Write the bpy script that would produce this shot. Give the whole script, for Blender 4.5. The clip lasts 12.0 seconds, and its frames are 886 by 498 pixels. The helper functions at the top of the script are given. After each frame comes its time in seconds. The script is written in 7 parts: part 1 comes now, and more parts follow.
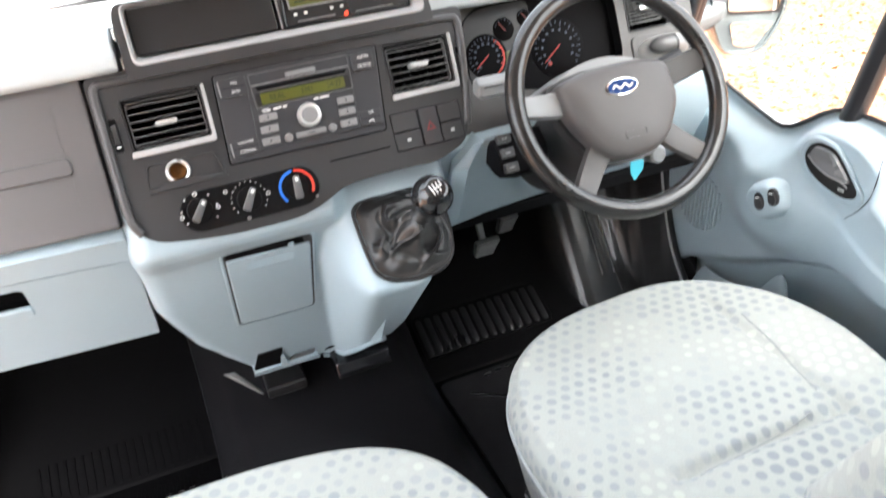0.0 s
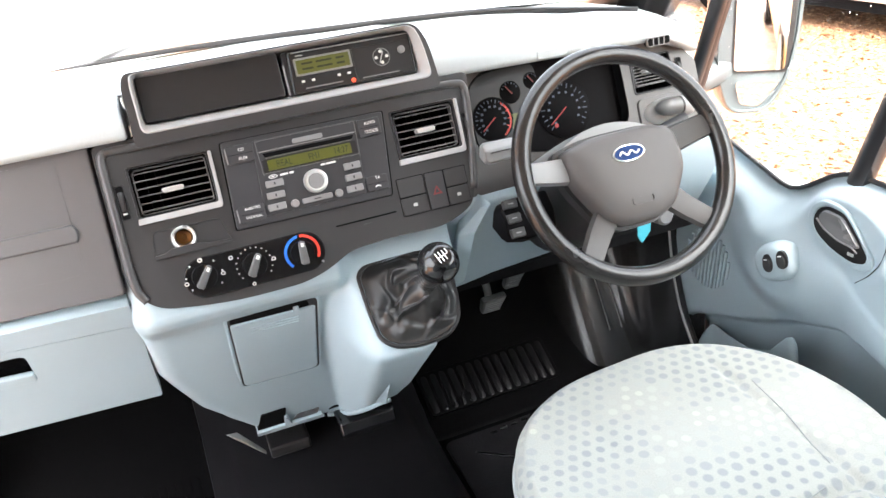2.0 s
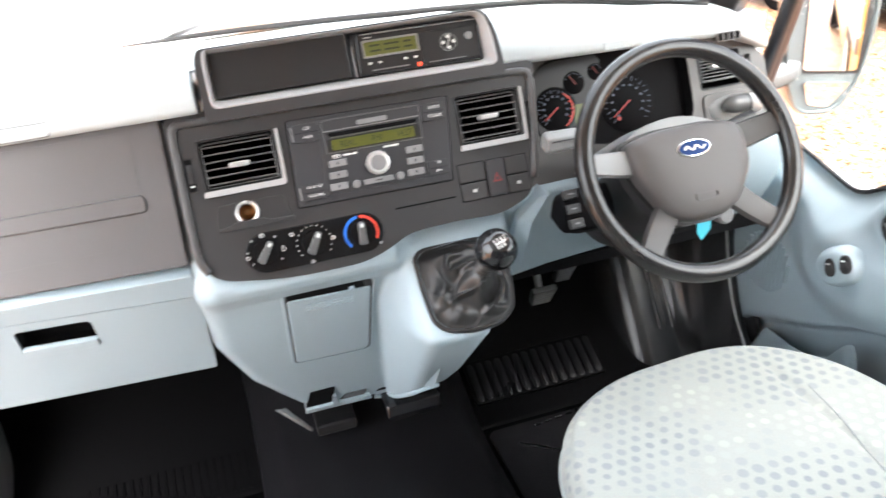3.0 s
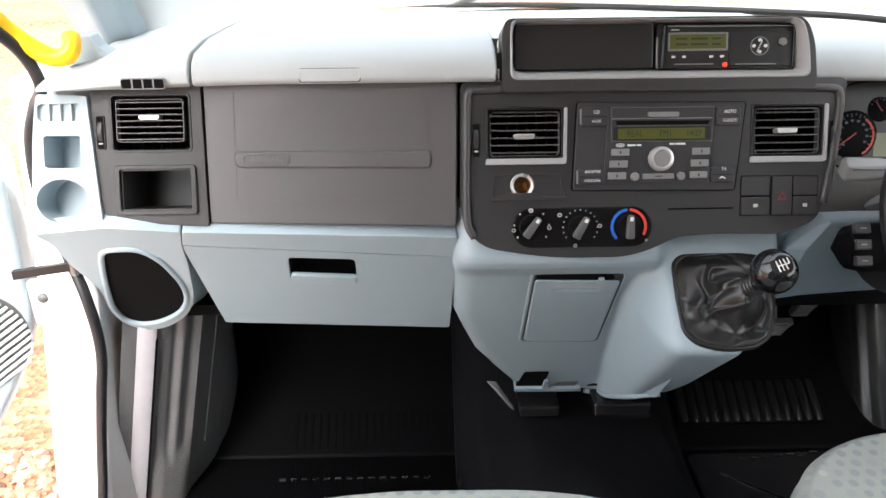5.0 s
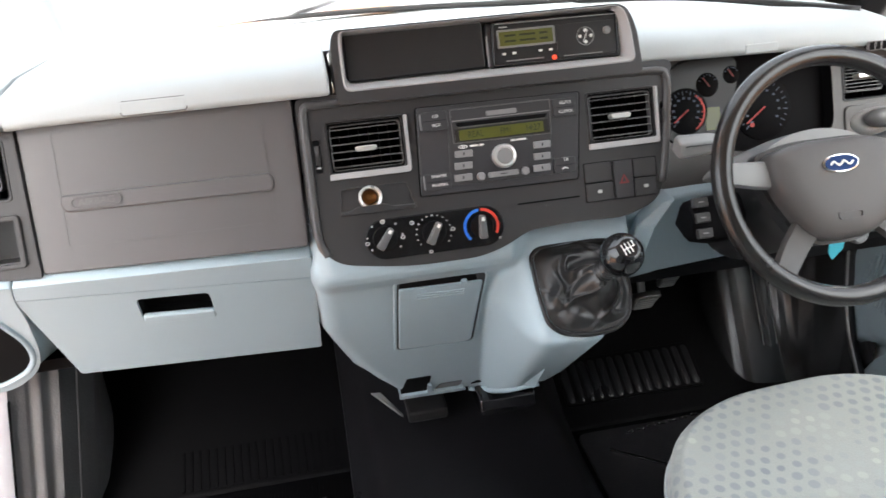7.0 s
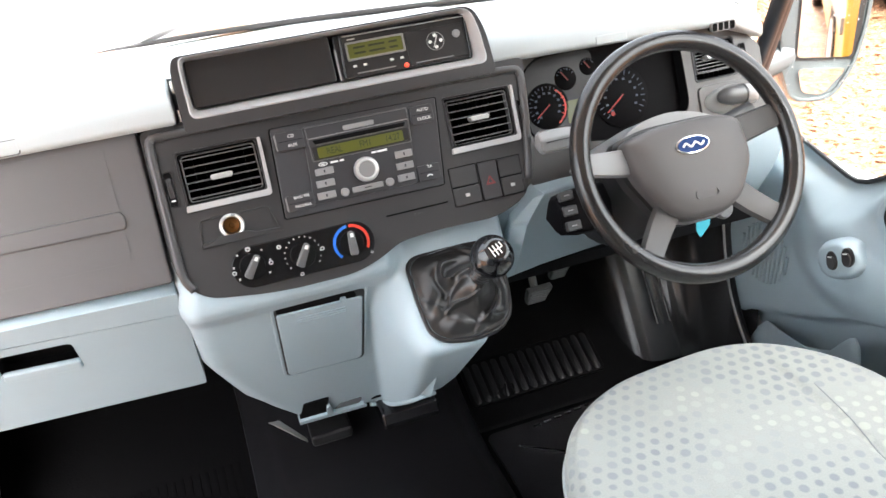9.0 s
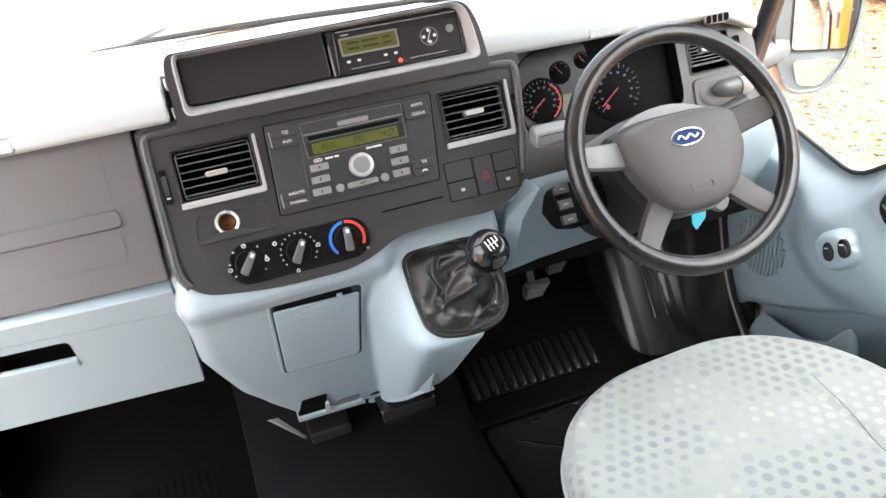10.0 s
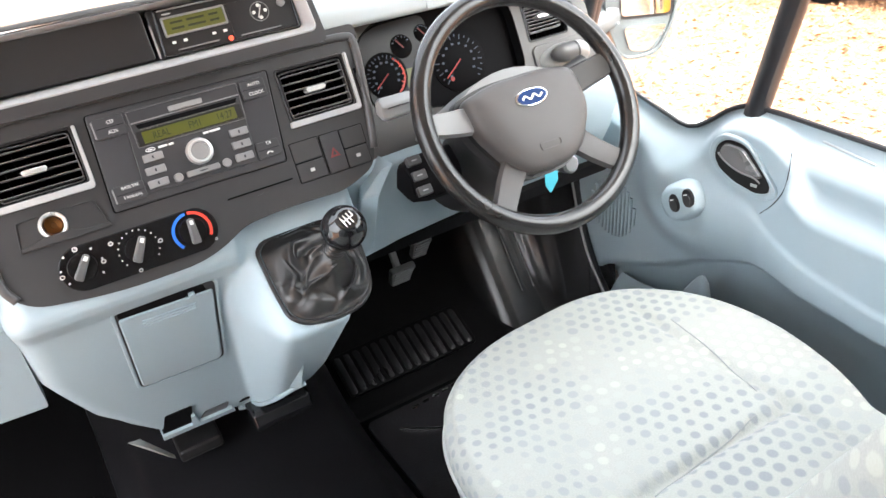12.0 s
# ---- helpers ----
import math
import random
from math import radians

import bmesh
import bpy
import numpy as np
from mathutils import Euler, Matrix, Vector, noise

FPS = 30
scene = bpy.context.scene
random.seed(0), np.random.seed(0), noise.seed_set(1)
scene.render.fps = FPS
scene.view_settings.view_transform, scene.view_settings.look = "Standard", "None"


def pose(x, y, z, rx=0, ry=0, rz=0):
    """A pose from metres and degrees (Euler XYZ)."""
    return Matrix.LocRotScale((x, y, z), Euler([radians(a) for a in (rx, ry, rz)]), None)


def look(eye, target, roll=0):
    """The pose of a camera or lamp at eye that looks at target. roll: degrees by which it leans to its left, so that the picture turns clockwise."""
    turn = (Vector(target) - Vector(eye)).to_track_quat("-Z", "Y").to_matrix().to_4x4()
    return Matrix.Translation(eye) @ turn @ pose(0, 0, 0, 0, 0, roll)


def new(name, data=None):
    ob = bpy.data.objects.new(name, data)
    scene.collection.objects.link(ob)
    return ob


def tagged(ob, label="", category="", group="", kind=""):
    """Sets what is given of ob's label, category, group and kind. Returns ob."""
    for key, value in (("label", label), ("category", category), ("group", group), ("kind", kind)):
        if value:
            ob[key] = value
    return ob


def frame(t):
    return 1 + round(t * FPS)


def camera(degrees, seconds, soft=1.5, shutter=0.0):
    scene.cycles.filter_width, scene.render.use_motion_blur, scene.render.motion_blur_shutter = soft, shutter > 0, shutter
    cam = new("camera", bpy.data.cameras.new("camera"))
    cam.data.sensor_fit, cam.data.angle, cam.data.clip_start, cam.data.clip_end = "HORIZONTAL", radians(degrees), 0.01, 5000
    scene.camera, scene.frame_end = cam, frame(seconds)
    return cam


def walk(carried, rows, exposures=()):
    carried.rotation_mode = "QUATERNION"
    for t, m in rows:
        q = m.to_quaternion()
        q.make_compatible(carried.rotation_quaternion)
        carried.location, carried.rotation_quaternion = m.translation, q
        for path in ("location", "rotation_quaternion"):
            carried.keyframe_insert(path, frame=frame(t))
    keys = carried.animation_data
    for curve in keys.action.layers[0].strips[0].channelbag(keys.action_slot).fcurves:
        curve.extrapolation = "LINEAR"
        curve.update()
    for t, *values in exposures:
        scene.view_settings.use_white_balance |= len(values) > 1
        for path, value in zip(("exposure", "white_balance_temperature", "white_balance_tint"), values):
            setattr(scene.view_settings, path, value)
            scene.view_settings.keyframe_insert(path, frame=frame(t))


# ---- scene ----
cam = camera(59.0, 12.0, shutter=0.5)
PATH = [
    (0, (-0.173, -0.038, 1.092), (0.387, 1.628, 0.137), -7.1),
    (0.5, (-0.165, -0.015, 1.117), (0.444, 1.673, 0.235), -5.9),
    (1, (-0.172, -0.014, 1.11), (0.403, 1.686, 0.226), -6.6),
    (1.5, (-0.163, -0.012, 1.119), (0.414, 1.697, 0.255), -7.0),
    (2, (-0.16, -0.016, 1.124), (0.41, 1.693, 0.256), -6.9),
    (2.5, (-0.163, -0.016, 1.124), (0.391, 1.698, 0.254), -6.6),
    (3, (-0.182, -0.016, 1.118), (0.28, 1.723, 0.245), -5.7),
    (3.5, (-0.228, -0.011, 1.117), (0.05, 1.764, 0.239), -3.9),
    (5.5, (-0.31, 0.017, 1.115), (-0.287, 1.812, 0.235), -0.3),
    (6, (-0.301, 0.025, 1.126), (-0.204, 1.81, 0.229), -1.3),
    (6.5, (-0.268, 0.025, 1.126), (-0.061, 1.803, 0.233), -2.9),
    (7, (-0.242, 0.026, 1.126), (0.041, 1.793, 0.233), -3.8),
    (7.5, (-0.229, 0.036, 1.126), (0.128, 1.789, 0.232), -4.9),
    (9.5, (-0.166, 0.028, 1.123), (0.326, 1.743, 0.22), -7.3),
    (10, (-0.17, 0.026, 1.12), (0.313, 1.743, 0.215), -7.7),
    (10.5, (-0.162, 0.022, 1.121), (0.335, 1.729, 0.205), -7.9),
    (11, (-0.156, 0.038, 1.111), (0.32, 1.721, 0.142), -8.1),
    (11.5, (-0.136, 0.049, 1.098), (0.54, 1.648, 0.105), -8.2),
    (12, (-0.159, 0.034, 1.068), (0.629, 1.617, 0.133), -8.7),
]
walk(cam, [(t, look(eye, target, roll)) for t, eye, target, roll in PATH], exposures=((0.0, 3.9), (2.5, 3.98), (3.5, 3.78), (5.5, 2.88), (6.5, 3.06), (7.5, 3.44), (9.5, 3.72), (11.0, 3.82), (12.0, 3.94)))

# ---- daylight: bright overcast sky, a soft weak sun ----
world = bpy.data.worlds.new("overcast_sky")
scene.world = world
world.use_nodes = True
wn = world.node_tree
sky = wn.nodes.new("ShaderNodeTexSky")
sky.sky_type, sky.sun_disc = "NISHITA", False
sky.sun_elevation, sky.sun_rotation = radians(52), radians(180)
sky.air_density, sky.dust_density, sky.ozone_density = 1.0, 6.0, 0.6
wn.nodes["Background"].inputs["Strength"].default_value = 0.15
haze = wn.nodes.new("ShaderNodeHueSaturation")
haze.inputs["Saturation"].default_value = 0.3
wn.links.new(sky.outputs["Color"], haze.inputs["Color"])
wn.links.new(haze.outputs["Color"], wn.nodes["Background"].inputs["Color"])
sun_data = bpy.data.lights.new("sun", "SUN")
sun_data.energy, sun_data.angle, sun_data.color = 0.5, radians(25), (1.0, 0.97, 0.93)
sun = new("sun", sun_data)
sun.rotation_euler = (radians(38), 0, 0)


# ---- materials ----
def mat(name, color, rough=0.5, metal=0.0, grain=0.0, grain_size=900.0, mottle=0.0, mottle_size=6.0, spec=0.5, coat=0.0):
    """Principled surface with a fine grain bump and a large soft mottle in tone and gloss."""
    m = bpy.data.materials.new(name)
    m.use_nodes = True
    nt = m.node_tree
    b = nt.nodes["Principled BSDF"]
    b.inputs["Base Color"].default_value = (*color, 1)
    b.inputs["Roughness"].default_value = rough
    b.inputs["Metallic"].default_value = metal
    b.inputs["Specular IOR Level"].default_value = spec
    b.inputs["Coat Weight"].default_value = coat
    tc = nt.nodes.new("ShaderNodeTexCoord")
    if grain > 0:
        n = nt.nodes.new("ShaderNodeTexNoise")
        n.inputs["Scale"].default_value, n.inputs["Detail"].default_value = grain_size, 2.0
        nt.links.new(tc.outputs["Object"], n.inputs["Vector"])
        bp = nt.nodes.new("ShaderNodeBump")
        bp.inputs["Strength"].default_value, bp.inputs["Distance"].default_value = grain, 0.0006
        nt.links.new(n.outputs["Fac"], bp.inputs["Height"])
        nt.links.new(bp.outputs["Normal"], b.inputs["Normal"])
    if mottle > 0:
        n2 = nt.nodes.new("ShaderNodeTexNoise")
        n2.inputs["Scale"].default_value, n2.inputs["Detail"].default_value = mottle_size, 5.0
        nt.links.new(tc.outputs["Object"], n2.inputs["Vector"])
        mx = nt.nodes.new("ShaderNodeMix")
        mx.data_type = "RGBA"
        mx.inputs["A"].default_value = (*[c * (1 - mottle) for c in color], 1)
        mx.inputs["B"].default_value = (*[min(1, c * (1 + mottle)) for c in color], 1)
        nt.links.new(n2.outputs["Fac"], mx.inputs["Factor"])
        nt.links.new(mx.outputs["Result"], b.inputs["Base Color"])
        mr = nt.nodes.new("ShaderNodeMapRange")
        mr.inputs["To Min"].default_value, mr.inputs["To Max"].default_value = max(0.02, rough - 0.08), min(1, rough + 0.08)
        nt.links.new(n2.outputs["Fac"], mr.inputs["Value"])
        nt.links.new(mr.outputs["Result"], b.inputs["Roughness"])
    return m


M_BLUE = mat("blue_grey_plastic", (0.325, 0.402, 0.442), 0.46, grain=0.25, grain_size=1200, mottle=0.06, mottle_size=4)
M_PAD = mat("pale_grey_dash_top", (0.42, 0.455, 0.46), 0.55, grain=0.4, grain_size=600, mottle=0.05, mottle_size=4)
M_DARK = mat("dark_grey_plastic", (0.033, 0.0322, 0.0330), 0.42, grain=0.35, grain_size=1200, mottle=0.10, mottle_size=5, spec=0.35)
M_RADIO = mat("radio_grey_plastic", (0.038, 0.038, 0.041), 0.4, grain=0.1, mottle=0.06, mottle_size=9, spec=0.35)
M_BLACK = mat("black_plastic", (0.016, 0.0155, 0.016), 0.35, grain=0.15, mottle=0.15, mottle_size=12, spec=0.35)
# black parts, and recesses whose shade is coloured in
M_VOID = mat("matt_black_plastic_and_shade", (0.004, 0.004, 0.0045), 0.8, spec=0.08)
M_AIRBAG = mat("grained_grey_cover", (0.092, 0.087, 0.088), 0.40, grain=0.35, grain_size=1300, mottle=0.10, mottle_size=4)
# black rubber taken darker still: the footwell's shade is in the colour
M_RUBBER = mat("darkened_black_rubber", (0.0028, 0.0028, 0.0032), 0.5, grain=0.6, grain_size=260, mottle=0.35, mottle_size=5, spec=0.03)
M_KICK = mat("moulded_black_rubber", (0.024, 0.0235, 0.025), 0.24, grain=0.5, grain_size=420, mottle=0.10, mottle_size=7, spec=1.0)
M_WHEEL = mat("worn_black_rim", (0.014, 0.013, 0.0125), 0.24, grain=0.15, grain_size=500, mottle=0.2, mottle_size=14)
M_HUBPAD = mat("hub_pad_plastic", (0.085, 0.079, 0.077), 0.4, grain=0.3, grain_size=800, mottle=0.07, mottle_size=8, spec=0.25)
# shaded and half lit copies of the spokes' plastic
M_SPOKEDARK = mat("brown_grey_spoke_shaded", (0.05, 0.047, 0.045), 0.45, grain=0.2, mottle=0.1, mottle_size=18, spec=0.2)
M_SPOKEMID = mat("grey_spoke_half_lit", (0.072, 0.067, 0.065), 0.42, grain=0.2, mottle=0.1, mottle_size=18, spec=0.3)
M_SPOKE = mat("silver_grey_lip_and_skylit_funnel", (0.34, 0.34, 0.34), 0.42, mottle=0.08, mottle_size=20)
M_SILVER = mat("satin_silver_plastic", (0.55, 0.55, 0.54), 0.3, metal=0.6, mottle=0.06, mottle_size=30)
M_CHROME = mat("bright_chrome", (0.8, 0.8, 0.8), 0.12, metal=1.0)
M_BUTTON = mat("grey_button", (0.20, 0.20, 0.20), 0.4)
M_WHITE = mat("white_marking", (0.72, 0.72, 0.70), 0.5)
M_PALE = mat("pale_marking", (0.45, 0.45, 0.44), 0.5)
M_RED = mat("red_marking", (0.65, 0.05, 0.03), 0.4)
M_DIMRED = mat("dim_red_marking", (0.16, 0.02, 0.02), 0.5)
M_BLUEMARK = mat("blue_marking", (0.02, 0.15, 0.62), 0.4)
M_LCD = mat("olive_lcd", (0.075, 0.082, 0.012), 0.3, mottle=0.12, mottle_size=20)
M_LCDINK = mat("lcd_ink", (0.014, 0.017, 0.005), 0.5)
M_PAINT = mat("white_body_paint", (0.8, 0.8, 0.8), 0.25, mottle=0.02, coat=0.5)
M_YELLOW = mat("yellow_grab_handle", (0.85, 0.52, 0.01), 0.35, mottle=0.08, mottle_size=20)
M_LEATHER = mat("black_leatherette", (0.011, 0.0105, 0.0105), 0.37, grain=0.2, grain_size=600, mottle=0.25, mottle_size=16, spec=0.6)
M_PANEL = mat("glossy_black_panel", (0.005, 0.005, 0.0055), 0.16, mottle=0.1, mottle_size=30, spec=0.3)
# fascia plastic in a lighter copy, for the light its edge catches
M_BEAD = mat("fascia_edge_lit", (0.048, 0.0465, 0.047), 0.34, grain=0.3, grain_size=1000, mottle=0.1, mottle_size=9)
M_REAR = mat("assumed_rear_trim", (0.38, 0.38, 0.37), 0.8, grain=0.5, grain_size=300, mottle=0.08)
M_BADGE = mat("blue_enamel_badge", (0.006, 0.028, 0.115), 0.4, spec=0.1)
M_FASCIA = mat("warm_dark_grey_fascia", (0.068, 0.0635, 0.0615), 0.42, grain=0.3, grain_size=1000, mottle=0.08, mottle_size=6)
M_PRINT = mat("blue_white_dial_print", (0.09, 0.105, 0.135), 0.6, spec=0.1)
M_EMBOSS = mat("embossed_grey_letters", (0.13, 0.125, 0.125), 0.4)
M_SHELL = mat("pale_wet_mirror_shell", (0.075, 0.088, 0.092), 0.22, mottle=0.25, mottle_size=14)
M_GLOSS = mat("glossy_black_plastic", (0.008, 0.008, 0.009), 0.1)
M_KNOB = mat("polished_black_knob", (0.008, 0.008, 0.009), 0.09, coat=0.3, spec=0.5)
M_DEEP = mat("unlit_black_cluster", (0.0035, 0.0032, 0.0038), 0.6, spec=0.06, mottle=0.1, mottle_size=15)
M_CYAN = mat("cyan_plastic_tag", (0.05, 0.42, 0.52), 0.45)
M_STEEL = mat("worn_steel", (0.32, 0.31, 0.30), 0.35, metal=0.9, mottle=0.2, mottle_size=25)
M_BRASS = mat("lighter_element", (0.35, 0.22, 0.11), 0.35, metal=0.8)
M_LINER = mat("pale_headliner", (0.62, 0.63, 0.62), 0.8, grain=0.5, grain_size=300, mottle=0.05)
M_SEAL = mat("door_seal_rubber", (0.012, 0.012, 0.014), 0.4, grain=0.3, mottle=0.2)
M_BEZEL = mat("mid_grey_bezel", (0.20, 0.20, 0.20), 0.4, grain=0.2, mottle=0.06, mottle_size=15)
M_SLAT = mat("grey_slat_plastic", (0.085, 0.085, 0.085), 0.32, mottle=0.08, mottle_size=30)
M_BOX = mat("dark_grey_box_plastic", (0.155, 0.155, 0.158), 0.28, grain=0.25, grain_size=700, mottle=0.08, mottle_size=6)
# lit copy of the floor rubber, for the driver's side
M_MAT = mat("floor_rubber_lit", (0.013, 0.0125, 0.014), 0.42, grain=1.0, grain_size=220, mottle=0.6, mottle_size=22, spec=0.25)
M_NEEDLE = mat("unlit_red_needle", (0.34, 0.022, 0.018), 0.5)
# passenger's arch cover: light from the open door is in this grey
M_STIPPLE = mat("stippled_trim_lit_grey", (0.11, 0.11, 0.113), 0.40, grain=1.0, grain_size=240, mottle=0.2, mottle_size=20)
M_SILL = mat("satin_grey_sill_plastic", (0.50, 0.49, 0.52), 0.38, grain=0.4, grain_size=500, mottle=0.12, mottle_size=14)
# lighter than the floor's rubber: sheen on hump and heel ribs coloured in
M_TUNNEL = mat("lit_black_rubber", (0.0088, 0.0086, 0.0098), 0.30, grain=0.4, grain_size=300, mottle=0.3, mottle_size=6, spec=0.24)
M_SEAM = mat("shadowed_seam_thread", (0.22, 0.235, 0.24), 0.8)
M_STITCH = mat("pale_stitching", (0.35, 0.37, 0.37), 0.7)


def glass(name, tint, rough=0.0):
    """Clear thin pane: sees through, with a Fresnel gloss."""
    m = bpy.data.materials.new(name)
    m.use_nodes = True
    nt = m.node_tree
    nt.nodes.remove(nt.nodes["Principled BSDF"])
    tr, gl, fr, mx = [nt.nodes.new("ShaderNode" + k) for k in ("BsdfTransparent", "BsdfGlossy", "Fresnel", "MixShader")]
    tr.inputs["Color"].default_value = (*tint, 1)
    gl.inputs["Roughness"].default_value = rough
    fr.inputs["IOR"].default_value = 1.35
    nt.links.new(fr.outputs["Fac"], mx.inputs["Fac"])
    nt.links.new(tr.outputs["BSDF"], mx.inputs[1])
    nt.links.new(gl.outputs["BSDF"], mx.inputs[2])
    nt.links.new(mx.outputs["Shader"], nt.nodes["Material Output"].inputs["Surface"])
    return m


M_GLASS = glass("window_glass", (0.93, 0.96, 0.95))
M_SCREEN = glass("hazy_windscreen_glass", (0.93, 0.96, 0.95), 0.35)
M_MIRROR = mat("mirror_glass", (0.9, 0.9, 0.9), 0.02, metal=1.0)


def fabric():
    """Pale woven cloth printed with rows of blue-grey and cream dots of changing size."""
    m = bpy.data.materials.new("dotted_seat_cloth")
    m.use_nodes = True
    nt = m.node_tree
    b = nt.nodes["Principled BSDF"]
    b.inputs["Roughness"].default_value = 0.85
    b.inputs["Sheen Weight"].default_value = 0.1
    uv = nt.nodes.new("ShaderNodeUVMap")
    sx = nt.nodes.new("ShaderNodeSeparateXYZ")
    nt.links.new(uv.outputs["UV"], sx.inputs["Vector"])

    def op(kind, a, c=None):
        n = nt.nodes.new("ShaderNodeMath")
        n.operation = kind
        for k, v in enumerate((a, c)):
            if v is None:
                continue
            if isinstance(v, (int, float)):
                n.inputs[k].default_value = v
            else:
                nt.links.new(v, n.inputs[k])
        return n.outputs[0]

    px, py = 0.0235, 0.0195
    row = op("DIVIDE", sx.outputs["Y"], py)
    rowi = op("FLOOR", row)
    shift = op("MULTIPLY", op("MODULO", op("ABSOLUTE", rowi), 2.0), 0.5)
    col = op("ADD", op("DIVIDE", sx.outputs["X"], px), shift)
    coli = op("FLOOR", col)
    fx = op("SUBTRACT", op("SUBTRACT", col, coli), 0.5)
    fy = op("SUBTRACT", op("SUBTRACT", row, rowi), 0.5)
    dist = op("SQRT", op("ADD", op("MULTIPLY", op("MULTIPLY", fx, fx), px * px * 1e4), op("MULTIPLY", op("MULTIPLY", fy, fy), py * py * 1e4)))
    cell = nt.nodes.new("ShaderNodeCombineXYZ")
    nt.links.new(coli, cell.inputs["X"])
    nt.links.new(rowi, cell.inputs["Y"])
    wn1 = nt.nodes.new("ShaderNodeTexWhiteNoise")
    wn1.noise_dimensions = "3D"
    nt.links.new(cell.outputs["Vector"], wn1.inputs["Vector"])
    big = nt.nodes.new("ShaderNodeTexNoise")
    big.inputs["Scale"].default_value, big.inputs["Detail"].default_value = 0.22, 1.0
    nt.links.new(cell.outputs["Vector"], big.inputs["Vector"])
    radius = op("ADD", op("MULTIPLY", big.outputs["Fac"], 0.75), op("ADD", op("MULTIPLY", wn1.outputs["Value"], 0.16), 0.22))
    edge = nt.nodes.new("ShaderNodeMapRange")
    nt.links.new(op("SUBTRACT", dist, radius), edge.inputs["Value"])
    edge.inputs["From Min"].default_value, edge.inputs["From Max"].default_value = -0.13, 0.11
    edge.inputs["To Min"].default_value, edge.inputs["To Max"].default_value = 1.0, 0.0
    tone = nt.nodes.new("ShaderNodeTexNoise")
    tone.inputs["Scale"].default_value, tone.inputs["Detail"].default_value = 0.13, 2.0
    nt.links.new(cell.outputs["Vector"], tone.inputs["Vector"])
    ramp = nt.nodes.new("ShaderNodeValToRGB")
    ramp.color_ramp.elements[0].position, ramp.color_ramp.elements[0].color = 0.36, (0.135, 0.160, 0.188, 1)
    ramp.color_ramp.elements[1].position, ramp.color_ramp.elements[1].color = 0.62, (0.40, 0.41, 0.36, 1)
    mid = ramp.color_ramp.elements.new(0.52)
    mid.color = (0.205, 0.232, 0.250, 1)
    nt.links.new(tone.outputs["Fac"], ramp.inputs["Fac"])
    weave = nt.nodes.new("ShaderNodeTexNoise")
    weave.inputs["Scale"].default_value = 420.0
    nt.links.new(uv.outputs["UV"], weave.inputs["Vector"])
    ground = nt.nodes.new("ShaderNodeMix")
    ground.data_type = "RGBA"
    ground.inputs["A"].default_value, ground.inputs["B"].default_value = (0.262, 0.274, 0.258, 1), (0.342, 0.352, 0.328, 1)
    nt.links.new(weave.outputs["Fac"], ground.inputs["Factor"])
    mx = nt.nodes.new("ShaderNodeMix")
    mx.data_type = "RGBA"
    nt.links.new(op("MULTIPLY", edge.outputs["Result"], 0.62), mx.inputs["Factor"])
    nt.links.new(ground.outputs["Result"], mx.inputs["A"])
    nt.links.new(ramp.outputs["Color"], mx.inputs["B"])
    nt.links.new(mx.outputs["Result"], b.inputs["Base Color"])
    bp = nt.nodes.new("ShaderNodeBump")
    bp.inputs["Strength"].default_value, bp.inputs["Distance"].default_value = 0.5, 0.001
    nt.links.new(weave.outputs["Fac"], bp.inputs["Height"])
    nt.links.new(bp.outputs["Normal"], b.inputs["Normal"])
    return m


M_CLOTH = fabric()


def litter(name, a, b_, c, scale):
    """Ground of gravel and fallen leaves: cells of three tones with dark gaps."""
    m = bpy.data.materials.new(name)
    m.use_nodes = True
    nt = m.node_tree
    b = nt.nodes["Principled BSDF"]
    b.inputs["Roughness"].default_value = 0.8
    tc = nt.nodes.new("ShaderNodeTexCoord")
    vo = nt.nodes.new("ShaderNodeTexVoronoi")
    vo.inputs["Scale"].default_value = scale
    nt.links.new(tc.outputs["Object"], vo.inputs["Vector"])
    sep = nt.nodes.new("ShaderNodeSeparateColor")
    nt.links.new(vo.outputs["Color"], sep.inputs["Color"])
    big = nt.nodes.new("ShaderNodeTexNoise")
    big.inputs["Scale"].default_value, big.inputs["Detail"].default_value = 0.9, 4.0
    nt.links.new(tc.outputs["Object"], big.inputs["Vector"])
    ad = nt.nodes.new("ShaderNodeMath")
    ad.operation = "MULTIPLY_ADD"
    ad.inputs[1].default_value = 0.6
    nt.links.new(sep.outputs["Red"], ad.inputs[0])
    sb = nt.nodes.new("ShaderNodeMath")
    sb.operation = "SUBTRACT"
    sb.inputs[1].default_value = 0.3
    nt.links.new(big.outputs["Fac"], sb.inputs[0])
    nt.links.new(sb.outputs[0], ad.inputs[2])
    ramp = nt.nodes.new("ShaderNodeValToRGB")
    ramp.color_ramp.elements[0].position, ramp.color_ramp.elements[0].color = 0.15, (*a, 1)
    ramp.color_ramp.elements[1].position, ramp.color_ramp.elements[1].color = 0.8, (*c, 1)
    e = ramp.color_ramp.elements.new(0.45)
    e.color = (*b_, 1)
    nt.links.new(ad.outputs[0], ramp.inputs["Fac"])
    nt.links.new(ramp.outputs["Color"], b.inputs["Base Color"])
    bp = nt.nodes.new("ShaderNodeBump")
    bp.inputs["Strength"].default_value, bp.inputs["Distance"].default_value = 0.7, 0.02
    nt.links.new(vo.outputs["Distance"], bp.inputs["Height"])
    nt.links.new(bp.outputs["Normal"], b.inputs["Normal"])
    return m


